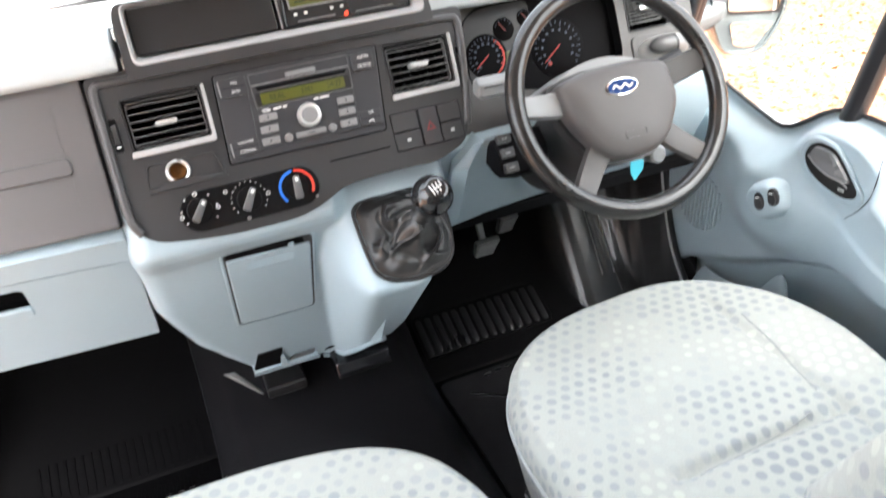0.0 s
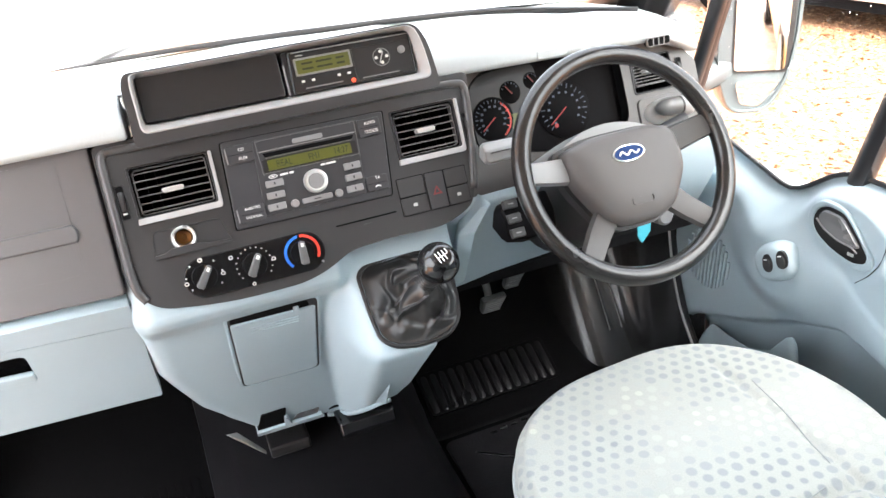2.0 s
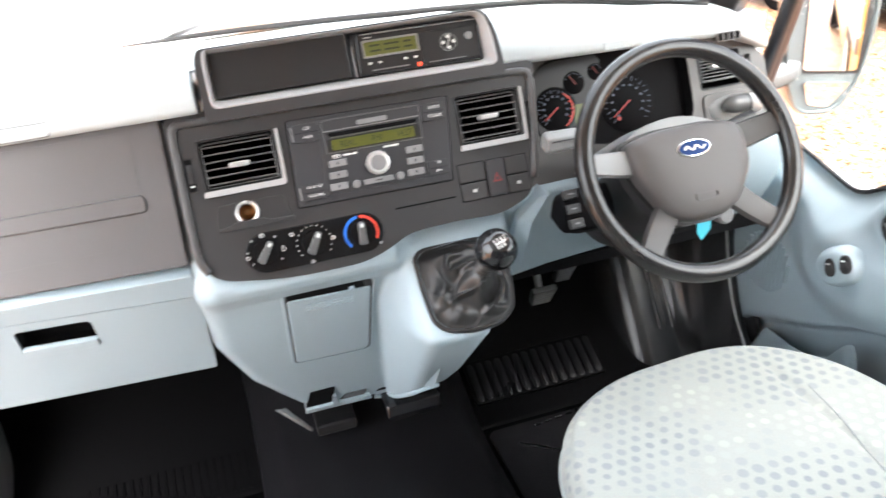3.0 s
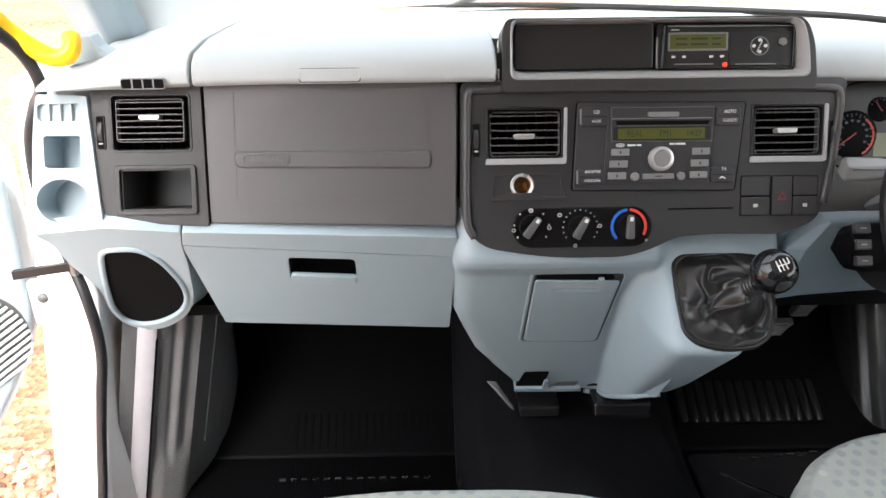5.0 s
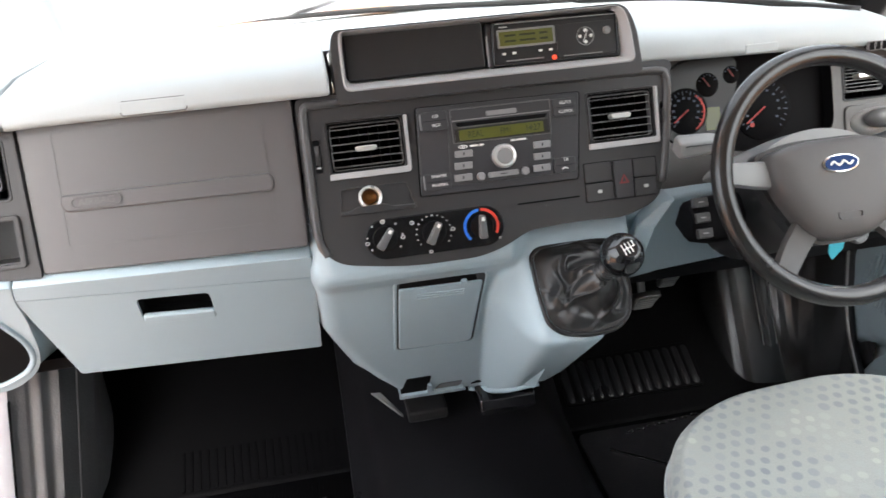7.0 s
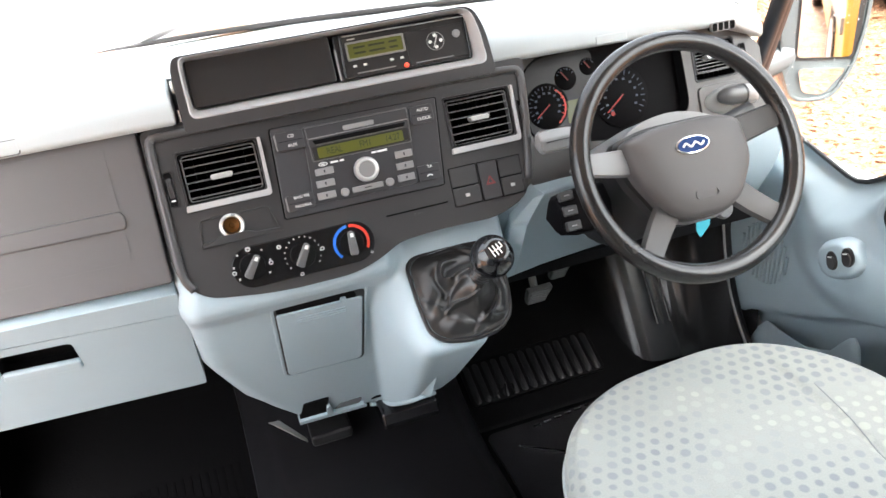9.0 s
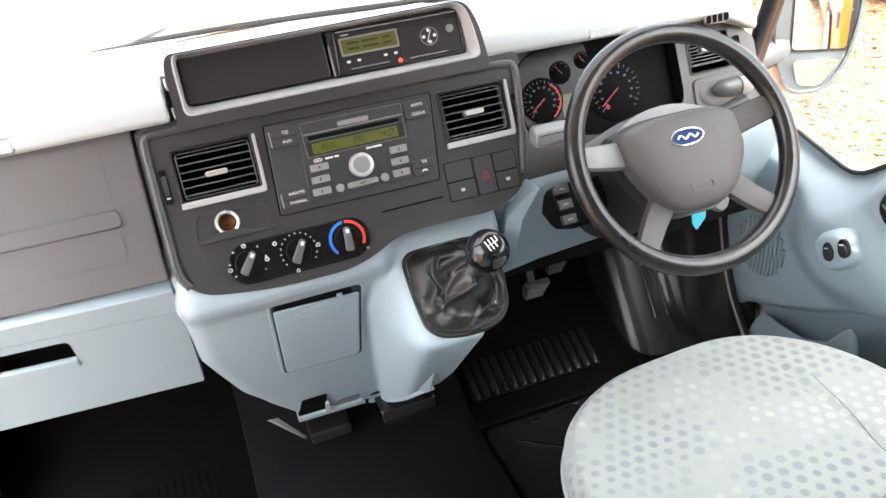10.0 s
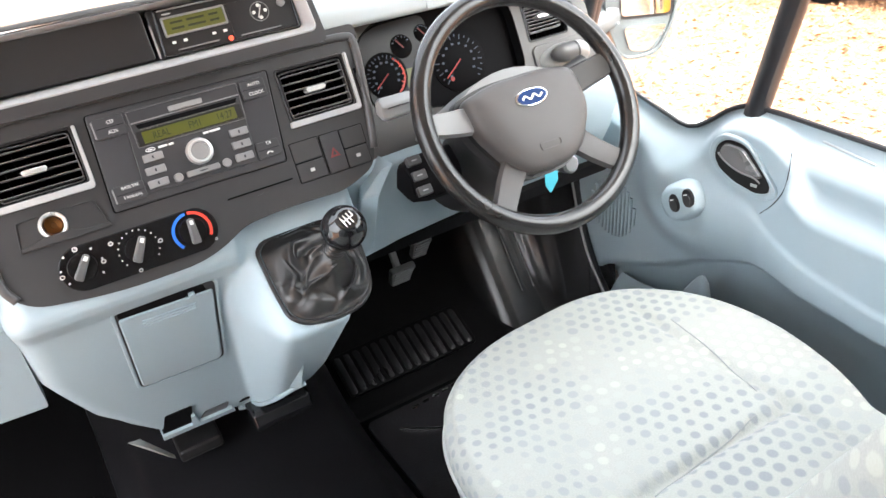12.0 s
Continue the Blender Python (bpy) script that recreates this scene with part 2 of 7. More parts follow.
M_GROUND = litter("leaf_strewn_gravel", (0.11, 0.045, 0.02), (0.23, 0.10, 0.045), (0.34, 0.19, 0.11), 38.0)


def varied(name, stops, rough=0.7):
    """Loose pieces whose tone changes from piece to piece."""
    m = bpy.data.materials.new(name)
    m.use_nodes = True
    nt = m.node_tree
    b = nt.nodes["Principled BSDF"]
    b.inputs["Roughness"].default_value = rough
    g = nt.nodes.new("ShaderNodeNewGeometry")
    ramp = nt.nodes.new("ShaderNodeValToRGB")
    ramp.color_ramp.elements[0].color, ramp.color_ramp.elements[1].color = (*stops[0], 1), (*stops[-1], 1)
    for k, s in enumerate(stops[1:-1]):
        ramp.color_ramp.elements.new((k + 1) / (len(stops) - 1)).color = (*s, 1)
    nt.links.new(g.outputs["Random Per Island"], ramp.inputs["Fac"])
    nt.links.new(ramp.outputs["Color"], b.inputs["Base Color"])
    return m


M_STONE = varied("mixed_gravel", [(0.09, 0.035, 0.018), (0.28, 0.14, 0.075), (0.40, 0.28, 0.19), (0.17, 0.075, 0.038), (0.50, 0.40, 0.32), (0.13, 0.07, 0.045), (0.33, 0.18, 0.10)])
M_LEAF = varied("dead_leaves", [(0.25, 0.10, 0.04), (0.36, 0.16, 0.065), (0.44, 0.26, 0.14), (0.20, 0.085, 0.04), (0.33, 0.14, 0.06)], 0.6)


# ---- mesh helpers ----
from mathutils.geometry import delaunay_2d_cdt


def part(name, bm, material, parent=None, label="", bevel=0.0, smooth=40, world_space=True):
    """Links a bmesh as one mesh object, under a thing or a part where one is given."""
    bmesh.ops.recalc_face_normals(bm, faces=bm.faces[:])
    me = bpy.data.meshes.new(name)
    bm.to_mesh(me)
    bm.free()
    me.materials.append(material)
    if smooth:
        me.polygons.foreach_set("use_smooth", [True] * len(me.polygons))
        me.set_sharp_from_angle(angle=radians(smooth))
    ob = new(name, me)
    if bevel:
        bv = ob.modifiers.new("bevel", "BEVEL")
        bv.width, bv.segments, bv.limit_method, bv.angle_limit, bv.harden_normals = bevel, 3, "ANGLE", radians(40), True
    if parent is not None:
        ob.parent = parent
    if label:
        ob["label"] = label
    return ob


def thing(name, label, category, group="", kind="", at=(0, 0, 0)):
    ob = new(name)
    ob.location = at
    ob.empty_display_size = 0.05
    return tagged(ob, label, category, group, kind)


def lean(y, z, degrees, x=0.0):
    """Frame of a panel: x across, y up along it, z out of it towards the seats. degrees: how far its top leans to the front."""
    a = radians(degrees)
    return Matrix(((1, 0, 0, x), (0, math.sin(a), -math.cos(a), y), (0, math.cos(a), math.sin(a), z), (0, 0, 0, 1)))


def add_box(bm, x0, x1, y0, y1, z0, z1, m=None):
    v = [bm.verts.new(p) for p in ((x0, y0, z0), (x1, y0, z0), (x1, y1, z0), (x0, y1, z0), (x0, y0, z1), (x1, y0, z1), (x1, y1, z1), (x0, y1, z1))]
    for f in ((0, 3, 2, 1), (4, 5, 6, 7), (0, 1, 5, 4), (1, 2, 6, 5), (2, 3, 7, 6), (3, 0, 4, 7)):
        bm.faces.new([v[i] for i in f])
    if m is not None:
        bmesh.ops.transform(bm, matrix=m, verts=v)
    return v


def box(x0, x1, y0, y1, z0, z1, m=None):
    bm = bmesh.new()
    add_box(bm, x0, x1, y0, y1, z0, z1, m)
    return bm


def rrect(x0, x1, y0, y1, r, n=5):
    """Rounded rectangle, anticlockwise. r: one radius, or four (from the upper right, anticlockwise)."""
    rs = r if isinstance(r, (tuple, list)) else (r,) * 4
    out = []
    for k, (cx, cy) in enumerate(((x1, y1), (x0, y1), (x0, y0), (x1, y0))):
        q = rs[k]
        ox, oy = cx + (-q if k in (0, 3) else q), cy + (-q if k in (0, 1) else q)
        for i in range(n + 1):
            a = math.pi / 2 * (k + i / n)
            out.append((ox + q * math.cos(a), oy + q * math.sin(a)))
    return out


def ring(cx, cy, rx, ry=None, n=32):
    ry = rx if ry is None else ry
    return [(cx + rx * math.cos(2 * math.pi * i / n), cy + ry * math.sin(2 * math.pi * i / n)) for i in range(n)]


def round_poly(pts, r, n=5):
    """Polygon with each corner rounded. r: one radius or one for each corner."""
    out = []
    rs = r if isinstance(r, (tuple, list)) else [r] * len(pts)
    for k, p in enumerate(pts):
        p, a, b = Vector(p), Vector(pts[k - 1]), Vector(pts[(k + 1) % len(pts)])
        da, db = (a - p), (b - p)
        q = min(rs[k], da.length * 0.48, db.length * 0.48)
        if q <= 0:
            out.append(tuple(p))
            continue
        s, e = p + da.normalized() * q, p + db.normalized() * q
        for i in range(n + 1):
            t = i / n
            out.append(tuple(s * (1 - t) ** 2 + p * 2 * t * (1 - t) + e * t * t))
    return out


def inside(p, poly):
    """Whether a point lies in a polygon."""
    odd = False
    for k, (x, y) in enumerate(poly):
        a, b = poly[k - 1]
        if (y > p[1]) != (b > p[1]) and p[0] < (a - x) * (p[1] - y) / (b - y) + x:
            odd = not odd
    return odd


def plate(outer, z0, z1, m=None, holes=(), hole_depth=None, floor_holes=False, bm=None, chamfer=0.0):
    """Flat plate with front at z1 and sides back to z0; holes run back hole_depth, with a floor when asked."""
    bm = bmesh.new() if bm is None else bm
    made, loops = [], []
    for pts in (outer, *holes):
        vs = [bm.verts.new((x, y, z1)) for x, y in pts]
        made += vs
        loops.append(vs)
    if holes:
        flat = [Vector((v.co.x, v.co.y)) for l in loops for v in l]
        verts = [v for l in loops for v in l]
        edges, start = [], 0
        for l in loops:
            edges += [(start + i, start + (i + 1) % len(l)) for i in range(len(l))]
            start += len(l)
        _, _, tris, where, _, _ = delaunay_2d_cdt(flat, edges, [], 0, 1e-7)
        for t in tris:
            c = [sum(flat[where[i][0]][k] for i in t) / 3 for k in (0, 1)]
            if inside(c, outer) and not any(inside(c, h) for h in holes):
                bm.faces.new([verts[where[i][0]] for i in t])
    else:
        bm.faces.new(loops[0])
    for k, l in enumerate(loops):
        depth = z0 if k == 0 else (z1 - hole_depth if hole_depth else z0)
        back = [bm.verts.new((v.co.x, v.co.y, depth)) for v in l]
        made += back
        for i in range(len(l)):
            bm.faces.new((l[i], l[(i + 1) % len(l)], back[(i + 1) % len(l)], back[i]))
        if (k and floor_holes) or (k == 0 and not holes):
            bm.faces.new(back)
    if m is not None:
        bmesh.ops.transform(bm, matrix=m, verts=made)
    return bm


def frame_bar(outer, inner, z0, z1, m=None, bm=None):
    """A flat closed frame between two outlines of equal length."""
    bm = bmesh.new() if bm is None else bm
    n = len(outer)
    vs = [[bm.verts.new((x, y, z)) for x, y in pts] for pts, z in ((outer, z0), (outer, z1), (inner, z1), (inner, z0))]
    for k in range(4):
        a, b = vs[k], vs[(k + 1) % 4]
        for i in range(n):
            bm.faces.new((a[i], a[(i + 1) % n], b[(i + 1) % n], b[i]))
    if m is not None:
        bmesh.ops.transform(bm, matrix=m, verts=[v for l in vs for v in l])
    return bm


def loft(rings, closed=True, caps=True, bm=None):
    """Skin over rings of equally many points."""
    bm = bmesh.new() if bm is None else bm
    rows = [[bm.verts.new(p) for p in r] for r in rings]
    n = len(rows[0])
    for a, b in zip(rows, rows[1:]):
        for i in range(n if closed else n - 1):
            j = (i + 1) % n
            bm.faces.new((a[i], a[j], b[j], b[i]))
    if caps and closed:
        bm.faces.new(rows[0])
        bm.faces.new(rows[-1])
    return bm


def sweep(profile, xs, bm=None, shift=None, closed=True):
    """A (y, z) profile carried along x. shift(x) gives (dy, dz)."""
    rings = []
    for x in xs:
        dy, dz = shift(x) if shift else (0, 0)
        rings.append([(x, y + dy, z + dz) for y, z in profile])
    return loft(rings, closed=closed, caps=closed, bm=bm)


def tube(path, r, n=12, bm=None, closed=False, squash=1.0):
    """Round bar along points; r: one radius or one for each point."""
    bm = bmesh.new() if bm is None else bm
    pts = [Vector(p) for p in path]
    rs = r if isinstance(r, (list, tuple)) else [r] * len(pts)
    rows, up = [], None
    for k, p in enumerate(pts):
        a = pts[k - 1] if (k or closed) else p
        b = pts[(k + 1) % len(pts)] if (k < len(pts) - 1 or closed) else p
        d = (b - a).normalized()
        if up is None:
            up = d.orthogonal().normalized()
        up = (up - d * up.dot(d)).normalized()
        side = d.cross(up)
        rows.append([bm.verts.new(p + rs[k] * (up * math.cos(2 * math.pi * i / n) + squash * side * math.sin(2 * math.pi * i / n))) for i in range(n)])
    m = len(rows)
    for k in range(m if closed else m - 1):
        a, b = rows[k], rows[(k + 1) % m]
        for i in range(n):
            bm.faces.new((a[i], a[(i + 1) % n], b[(i + 1) % n], b[i]))
    if not closed:
        bm.faces.new(rows[0])
        bm.faces.new(rows[-1])
    return bm


def lathe(profile, m=None, n=32, bm=None, first=True):
    """Turned shape about local z from (radius, z) points."""
    bm = bmesh.new() if bm is None else bm
    rows = [[bm.verts.new((r * math.cos(2 * math.pi * i / n), r * math.sin(2 * math.pi * i / n), z)) for i in range(n)] for r, z in profile]
    for a, b in zip(rows, rows[1:]):
        for i in range(n):
            bm.faces.new((a[i], a[(i + 1) % n], b[(i + 1) % n], b[i]))
    if first:
        bm.faces.new(rows[0])
    bm.faces.new(rows[-1])
    if m is not None:
        bmesh.ops.transform(bm, matrix=m, verts=[v for l in rows for v in l])
    return bm


def curve_pts(pts, n=8):
    """Smooth path through points (Catmull-Rom)."""
    p = [Vector(q) for q in pts]
    p = [p[0] * 2 - p[1]] + p + [p[-1] * 2 - p[-2]]
    out = []
    for k in range(1, len(p) - 2):
        for i in range(n):
            t = i / n
            out.append(0.5 * ((2 * p[k]) + (p[k + 1] - p[k - 1]) * t + (2 * p[k - 1] - 5 * p[k] + 4 * p[k + 1] - p[k + 2]) * t * t
                              + (3 * p[k] - p[k - 1] - 3 * p[k + 1] + p[k + 2]) * t ** 3))
    out.append(p[-2])
    return out


def smooth_between(t, a, b):
    t = min(1.0, max(0.0, (t - a) / (b - a)))
    return t * t * (3 - 2 * t)


def interp(x, table):
    xs, ys = zip(*table)
    return float(np.interp(x, xs, ys))


def about(pts, cx, cy, f):
    """An outline scaled about a point."""
    return [(cx + (x - cx) * f, cy + (y - cy) * f) for x, y in pts]


def lettering(name, body, size, m, material, parent, align="CENTER", squeeze=1.0):
    """Raised letters from the built-in font, as a mesh."""
    cu = bpy.data.curves.new(name, "FONT")
    cu.body, cu.size, cu.align_x, cu.align_y, cu.extrude = body, size, align, "CENTER", 0.0002
    tmp = bpy.data.objects.new(name, cu)
    scene.collection.objects.link(tmp)
    me = bpy.data.meshes.new_from_object(tmp.evaluated_get(bpy.context.evaluated_depsgraph_get()))
    bpy.data.objects.remove(tmp)
    me.transform(m @ Matrix.Diagonal((squeeze, 1, 1, 1)))
    me.materials.clear()
    me.materials.append(material)
    ob = new(name, me)
    ob.parent = parent
    return ob


P = lean(1.0, 0.66, 20)          # centre and passenger fascia
D = lean(1.105, 0.66, 20)        # driver's fascia, set further forward


def at(m, x, y, z=0.0):
    return m @ Matrix.Translation((x, y, z))


# ---- the cab shell ----
def structure(name, bm, material, label, category, bevel=0.0, smooth=40):
    return tagged(part(name, bm, material, bevel=bevel, smooth=smooth), label, category, kind="structure")


# ground outside, one sheet to the horizon, 0.72 m under the cab floor
GROUND = -0.72
bm = bmesh.new()
for x0, x1 in ((-400, 400),):
    bm.faces.new([bm.verts.new(p) for p in ((-400, -400, GROUND), (400, -400, GROUND), (400, 400, GROUND), (-400, 400, GROUND))])
structure("ground", bm, M_GROUND, "orange-brown gravel yard strewn with fallen leaves", "ground")

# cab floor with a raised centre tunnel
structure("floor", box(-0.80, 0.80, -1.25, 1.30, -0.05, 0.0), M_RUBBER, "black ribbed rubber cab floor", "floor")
bm = loft([[(x, y, z + up) for x, z in ((-0.268, 0.0), (-0.215, 0.070), (-0.195, 0.085), (0.150, 0.085), (0.170, 0.072), (0.215, 0.0))] for y, up in ((-1.2, 0.0), (1.22, 0.0), (1.34, 0.02), (1.46, 0.085), (1.60, 0.26))])
structure("floor_tunnel", bm, M_TUNNEL, "low black rubber covered hump along the middle of the floor", "floor", bevel=0.012)
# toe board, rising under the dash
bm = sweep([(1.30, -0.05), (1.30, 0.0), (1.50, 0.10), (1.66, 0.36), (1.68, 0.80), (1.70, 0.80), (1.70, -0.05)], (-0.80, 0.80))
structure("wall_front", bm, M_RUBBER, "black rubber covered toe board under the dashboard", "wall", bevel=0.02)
# back, roof and pillars
# unseen rear wall is assumed; its grey sets the fill light
structure("wall_rear", box(-0.92, 0.92, -1.31, -1.25, -0.05, 1.66), M_REAR, "assumed unseen wall closing the cab behind the seats", "wall")
structure("ceiling", box(-0.92, 0.92, -1.25, 0.72, 1.60, 1.66), M_LINER, "pale grey fabric roof lining", "ceiling")
# side trim and windows behind the seats are assumed, to let daylight in
for side, name, pane_name in ((-1, "wall_left", "window_2"), (1, "wall_right", "window_3")):
    x0, x1 = sorted((side * 0.84, side * 0.92))
    bm = box(x0, x1, -1.25, 0.02, -0.05, 0.96)
    add_box(bm, x0, x1, -1.25, 0.02, 1.42, 1.60)
    add_box(bm, x0, x1, -0.10, 0.02, 0.96, 1.42)
    add_box(bm, x0, x1, -1.25, -1.15, 0.96, 1.42)
    structure(name, bm, M_LINER, "assumed unseen pale side trim with a window opening behind the door", "wall")
    pane = structure(pane_name, box(side * 0.88, side * 0.884, -1.15, -0.10, 0.96, 1.42), M_GLASS, "assumed unseen side window letting daylight in behind the seats", "window")
    pane.visible_shadow = False


def pillar(side):
    """Sloping windscreen pillar with a pale trim and a dark door seal."""
    base, top = Vector((side * 0.844, 1.484, 0.771)), Vector((side * 0.76, 0.70, 1.60))
    rings = []
    for k in range(9):
        p = base.lerp(top, k / 8)
        rings.append([(p.x + side * a, p.y + b, p.z + c) for a, b, c in ((-0.035, -0.03, -0.02), (-0.045, 0.03, 0.02), (0.0, 0.055, 0.03), (0.05, 0.03, 0.02), (0.055, -0.03, -0.02), (0.0, -0.05, -0.03))])
    return loft(rings)


structure("pillar_left", pillar(-1), M_BLUE, "pale blue-grey windscreen pillar trim", "pillar", bevel=0.008)
structure("pillar_right", pillar(1), M_SEAL, "dark windscreen pillar beside the driver's door", "pillar", bevel=0.008)
# unseen side panels, added to block daylight leaking into the footwells
for side, name in ((-1, "wall_left_front"), (1, "wall_right_front")):
    x0, x1 = sorted((side * 0.855, side * 0.895))
    structure(name, box(x0, x1, 1.345 if side > 0 else 1.275, 1.70, -0.12, 0.80), M_PAINT, "unseen white body side added to keep light out of the footwell", "wall", bevel=0.004)
structure("roof_rail", box(-0.80, 0.80, 0.68, 0.76, 1.54, 1.66), M_LINER, "pale trim along the top of the windscreen", "trim")

# windscreen: bowed pane from the scuttle to the roof
rows = []
for k in range(7):
    t = k / 6
    rows.append([(x * (0.84 - 0.08 * t) / 0.84, 1.56 - 0.84 * t - 0.16 * (x / 0.84) ** 2 * (1 - 0.7 * t), 0.885 + 0.70 * t - 0.03 * (x / 0.84) ** 2 * (1 - t)) for x in np.linspace(-0.84, 0.84, 15)])
wind = structure("window_1", loft(rows, closed=False), M_SCREEN, "large clear windscreen with pale daylight behind", "window")
wind.visible_shadow = False
# black band round the foot of the screen, and the scuttle outside
foot_line = curve_pts([(-0.415, 1.578, 0.8765), (-0.32, 1.560, 0.8775), (-0.07, 1.514, 0.8815), (0.15, 1.438, 0.8850), (0.33, 1.378, 0.8850), (0.46, 1.325, 0.8805), (0.64, 1.170, 0.8700)], 8)
structure("windscreen_seal", tube(foot_line, [0.0035 + 0.003 * smooth_between(k, 0, 20) for k in range(len(foot_line))], 8, squash=0.7), M_BLACK, "black band along the foot of the windscreen", "trim", smooth=180)
rows = [[(x, 1.58 - 0.16 * (x / 0.84) ** 2 + dy, 0.865 - 0.03 * (x / 0.84) ** 2 + dz) for x in np.linspace(-0.9, 0.9, 15)] for dy, dz in ((-0.06, 0.012), (0.0, 0.012), (0.16, -0.02), (0.5, -0.12), (1.0, -0.35))]
structure("bonnet", loft(rows, closed=False), M_PAINT, "white painted scuttle and bonnet outside the windscreen", "bonnet")


# ---- dashboard ----
dash = thing("dashboard", "two-tone van dashboard, dark grey fascia with pale blue-grey lower half", "dashboard")

# dash top: pale pads, with the box for the recording unit between them
def pad(x0, x1, dy=0.0, dz=0.0, n=10, drop=0.0, fall=0.0, wedge=0.0):
    prof = [(1.10, 0.845), (1.062, 0.852), (1.056, 0.858), (1.058, 0.872), (1.066, 0.884), (1.085, 0.893), (1.16, 0.897), (1.35, 0.886), (1.56, 0.868), (1.56, 0.83), (1.3, 0.80)]
    if wedge:
        return loft([[(x, y - 0.096 * max(0.0, abs(x) - 0.55), 0.852 + (z - 0.852) * (1 - wedge * smooth_between(-x, 0.70, 0.822))) for y, z in prof] for x in np.linspace(x0, x1, n)])
    return sweep([(y + dy, z + dz) for y, z in prof], np.linspace(x0, x1, n), shift=lambda x: (-0.096 * max(0.0, abs(x) - 0.55) + fall * 1.1 * max(0.0, x - 0.64), -drop * abs(x) - fall * max(0.0, x - 0.65)))


part("top_pad", pad(-0.622, -0.214), M_PAD, dash, "pale grey soft pad above the airbag", bevel=0.004)
part("top_pad", pad(-0.822, -0.626, n=16, wedge=0.75), M_PAD, dash, "pale grey pad at the passenger's end", bevel=0.004)
part("top_pad", pad(0.235, 0.745, dy=0.055, dz=-0.012, n=24, drop=0.022, fall=0.42), M_PAD, dash, "pale grey pad above the dials", bevel=0.004)
part("scuttle_shelf", sweep([(1.14, 0.895), (1.35, 0.887), (1.555, 0.869), (1.555, 0.80), (1.2, 0.80)], np.linspace(-0.22, 0.24, 4)), M_PAD, dash, "pale shelf behind the recorder box")
part("tab_gap", plate(rrect(-0.4802, -0.3968, 0.0022, 0.0212, 0.004), -0.012, 0.0012, lean(1.0565, 0.853, 10)), M_SLAT, dash, "shadow gap round the tab")
part("pad_tab", plate(rrect(-0.479, -0.398, 0.003, 0.020, 0.004), -0.012, 0.0022, lean(1.0565, 0.853, 10)), M_PAD, dash, "small pale pull tab", bevel=0.002)

# box for the recording unit: dark front, funnel to the slots coloured skylit pale
def box_mouth(x0, x1, v0, v1, k=1.0):
    return round_poly([(x0, v0), (x1, v0), (x1 - 0.004, v0 + (v1 - v0) * 0.62), (x1 - 0.013 * k, v1), (x0 + 0.002, v1), (x0, v1 - 0.015)], [0.012, 0.012, 0.018, 0.016, 0.008, 0.008], 6)


def box_ring(x0, x1, v0, v1, h, k=1.0):
    return [tuple(P @ Vector((x, y, h))) for x, y in box_mouth(x0, x1, v0, v1, k)]


outer = round_poly([(-0.206, 0.187), (0.2245, 0.187), (0.2195, 0.252), (0.206, 0.2845), (-0.200, 0.2845), (-0.206, 0.268)], [0.008, 0.010, 0.02, 0.018, 0.010, 0.01])
mouth = box_mouth(-0.1945, 0.2145, 0.2035, 0.2820)
box_front = part("recorder_box", plate(outer, -0.16, 0.012, P, holes=[mouth], hole_depth=0.03), M_DARK, dash, "dark grey raised box with two slots", bevel=0.002)
bm = loft([box_ring(-0.1955, 0.2155, 0.2028, 0.2825, 0.0118), box_ring(-0.1935, 0.2135, 0.2050, 0.2818, 0.0130), box_ring(-0.1915, 0.2085, 0.2085, 0.2814, 0.0085), box_ring(-0.1892, 0.2000, 0.2172, 0.2806, -0.0105, 0.3), box_ring(-0.189, 0.1995, 0.2175, 0.2804, -0.045, 0.3)], caps=False)
# same plastic as the front, but skylight is put into its colour
part("box_funnel", bm, M_SPOKE, box_front, "funnel round the slots, coloured pale for skylight", smooth=50)
cover = part("blank_cover", plate(rrect(-0.1875, 0.0030, 0.2180, 0.2795, 0.004), -0.05, -0.002, P), M_BLACK, box_front, "blank matt black slot cover", bevel=0.0025)
# thin pale bar painted as the highlight on the cover's top edge
part("cover_highlight", box(-0.184, 0.000, 0.2785, 0.2797, -0.004, -0.0012, P), M_BEZEL, cover)
for v in (0.205, 0.243):
    part("clip", box(-0.2105, -0.2065, v, v + 0.016, -0.035, -0.012, P), M_CHROME, box_front, "bright side clip", bevel=0.001)

# centre fascia
VL, VR = (-0.225, -0.1235, 0.0985, 0.1645), (0.1420, 0.2375, 0.0970, 0.1650)
outer = round_poly([(-0.262, 0.203), (-0.264, 0.010), (-0.235, -0.026), (-0.14, -0.042), (-0.035, -0.042), (0.003, -0.032), (0.039, -0.014), (0.10, -0.0105), (0.185, -0.0135), (0.237, 0.006), (0.257, 0.08), (0.272, 0.203)], [0.012, 0.03, 0.03, 0.05, 0.03, 0.02, 0.015, 0.03, 0.02, 0.02, 0.03, 0.012])
bm = plate(outer, -0.06, 0.0, P, holes=[rrect(*VL, 0.004), rrect(*VR, 0.004), ring(-0.179, 0.0605, 0.0165)], hole_depth=0.05)
fascia = part("centre_fascia", bm, M_DARK, dash, "dark grey textured centre fascia", bevel=0.002)
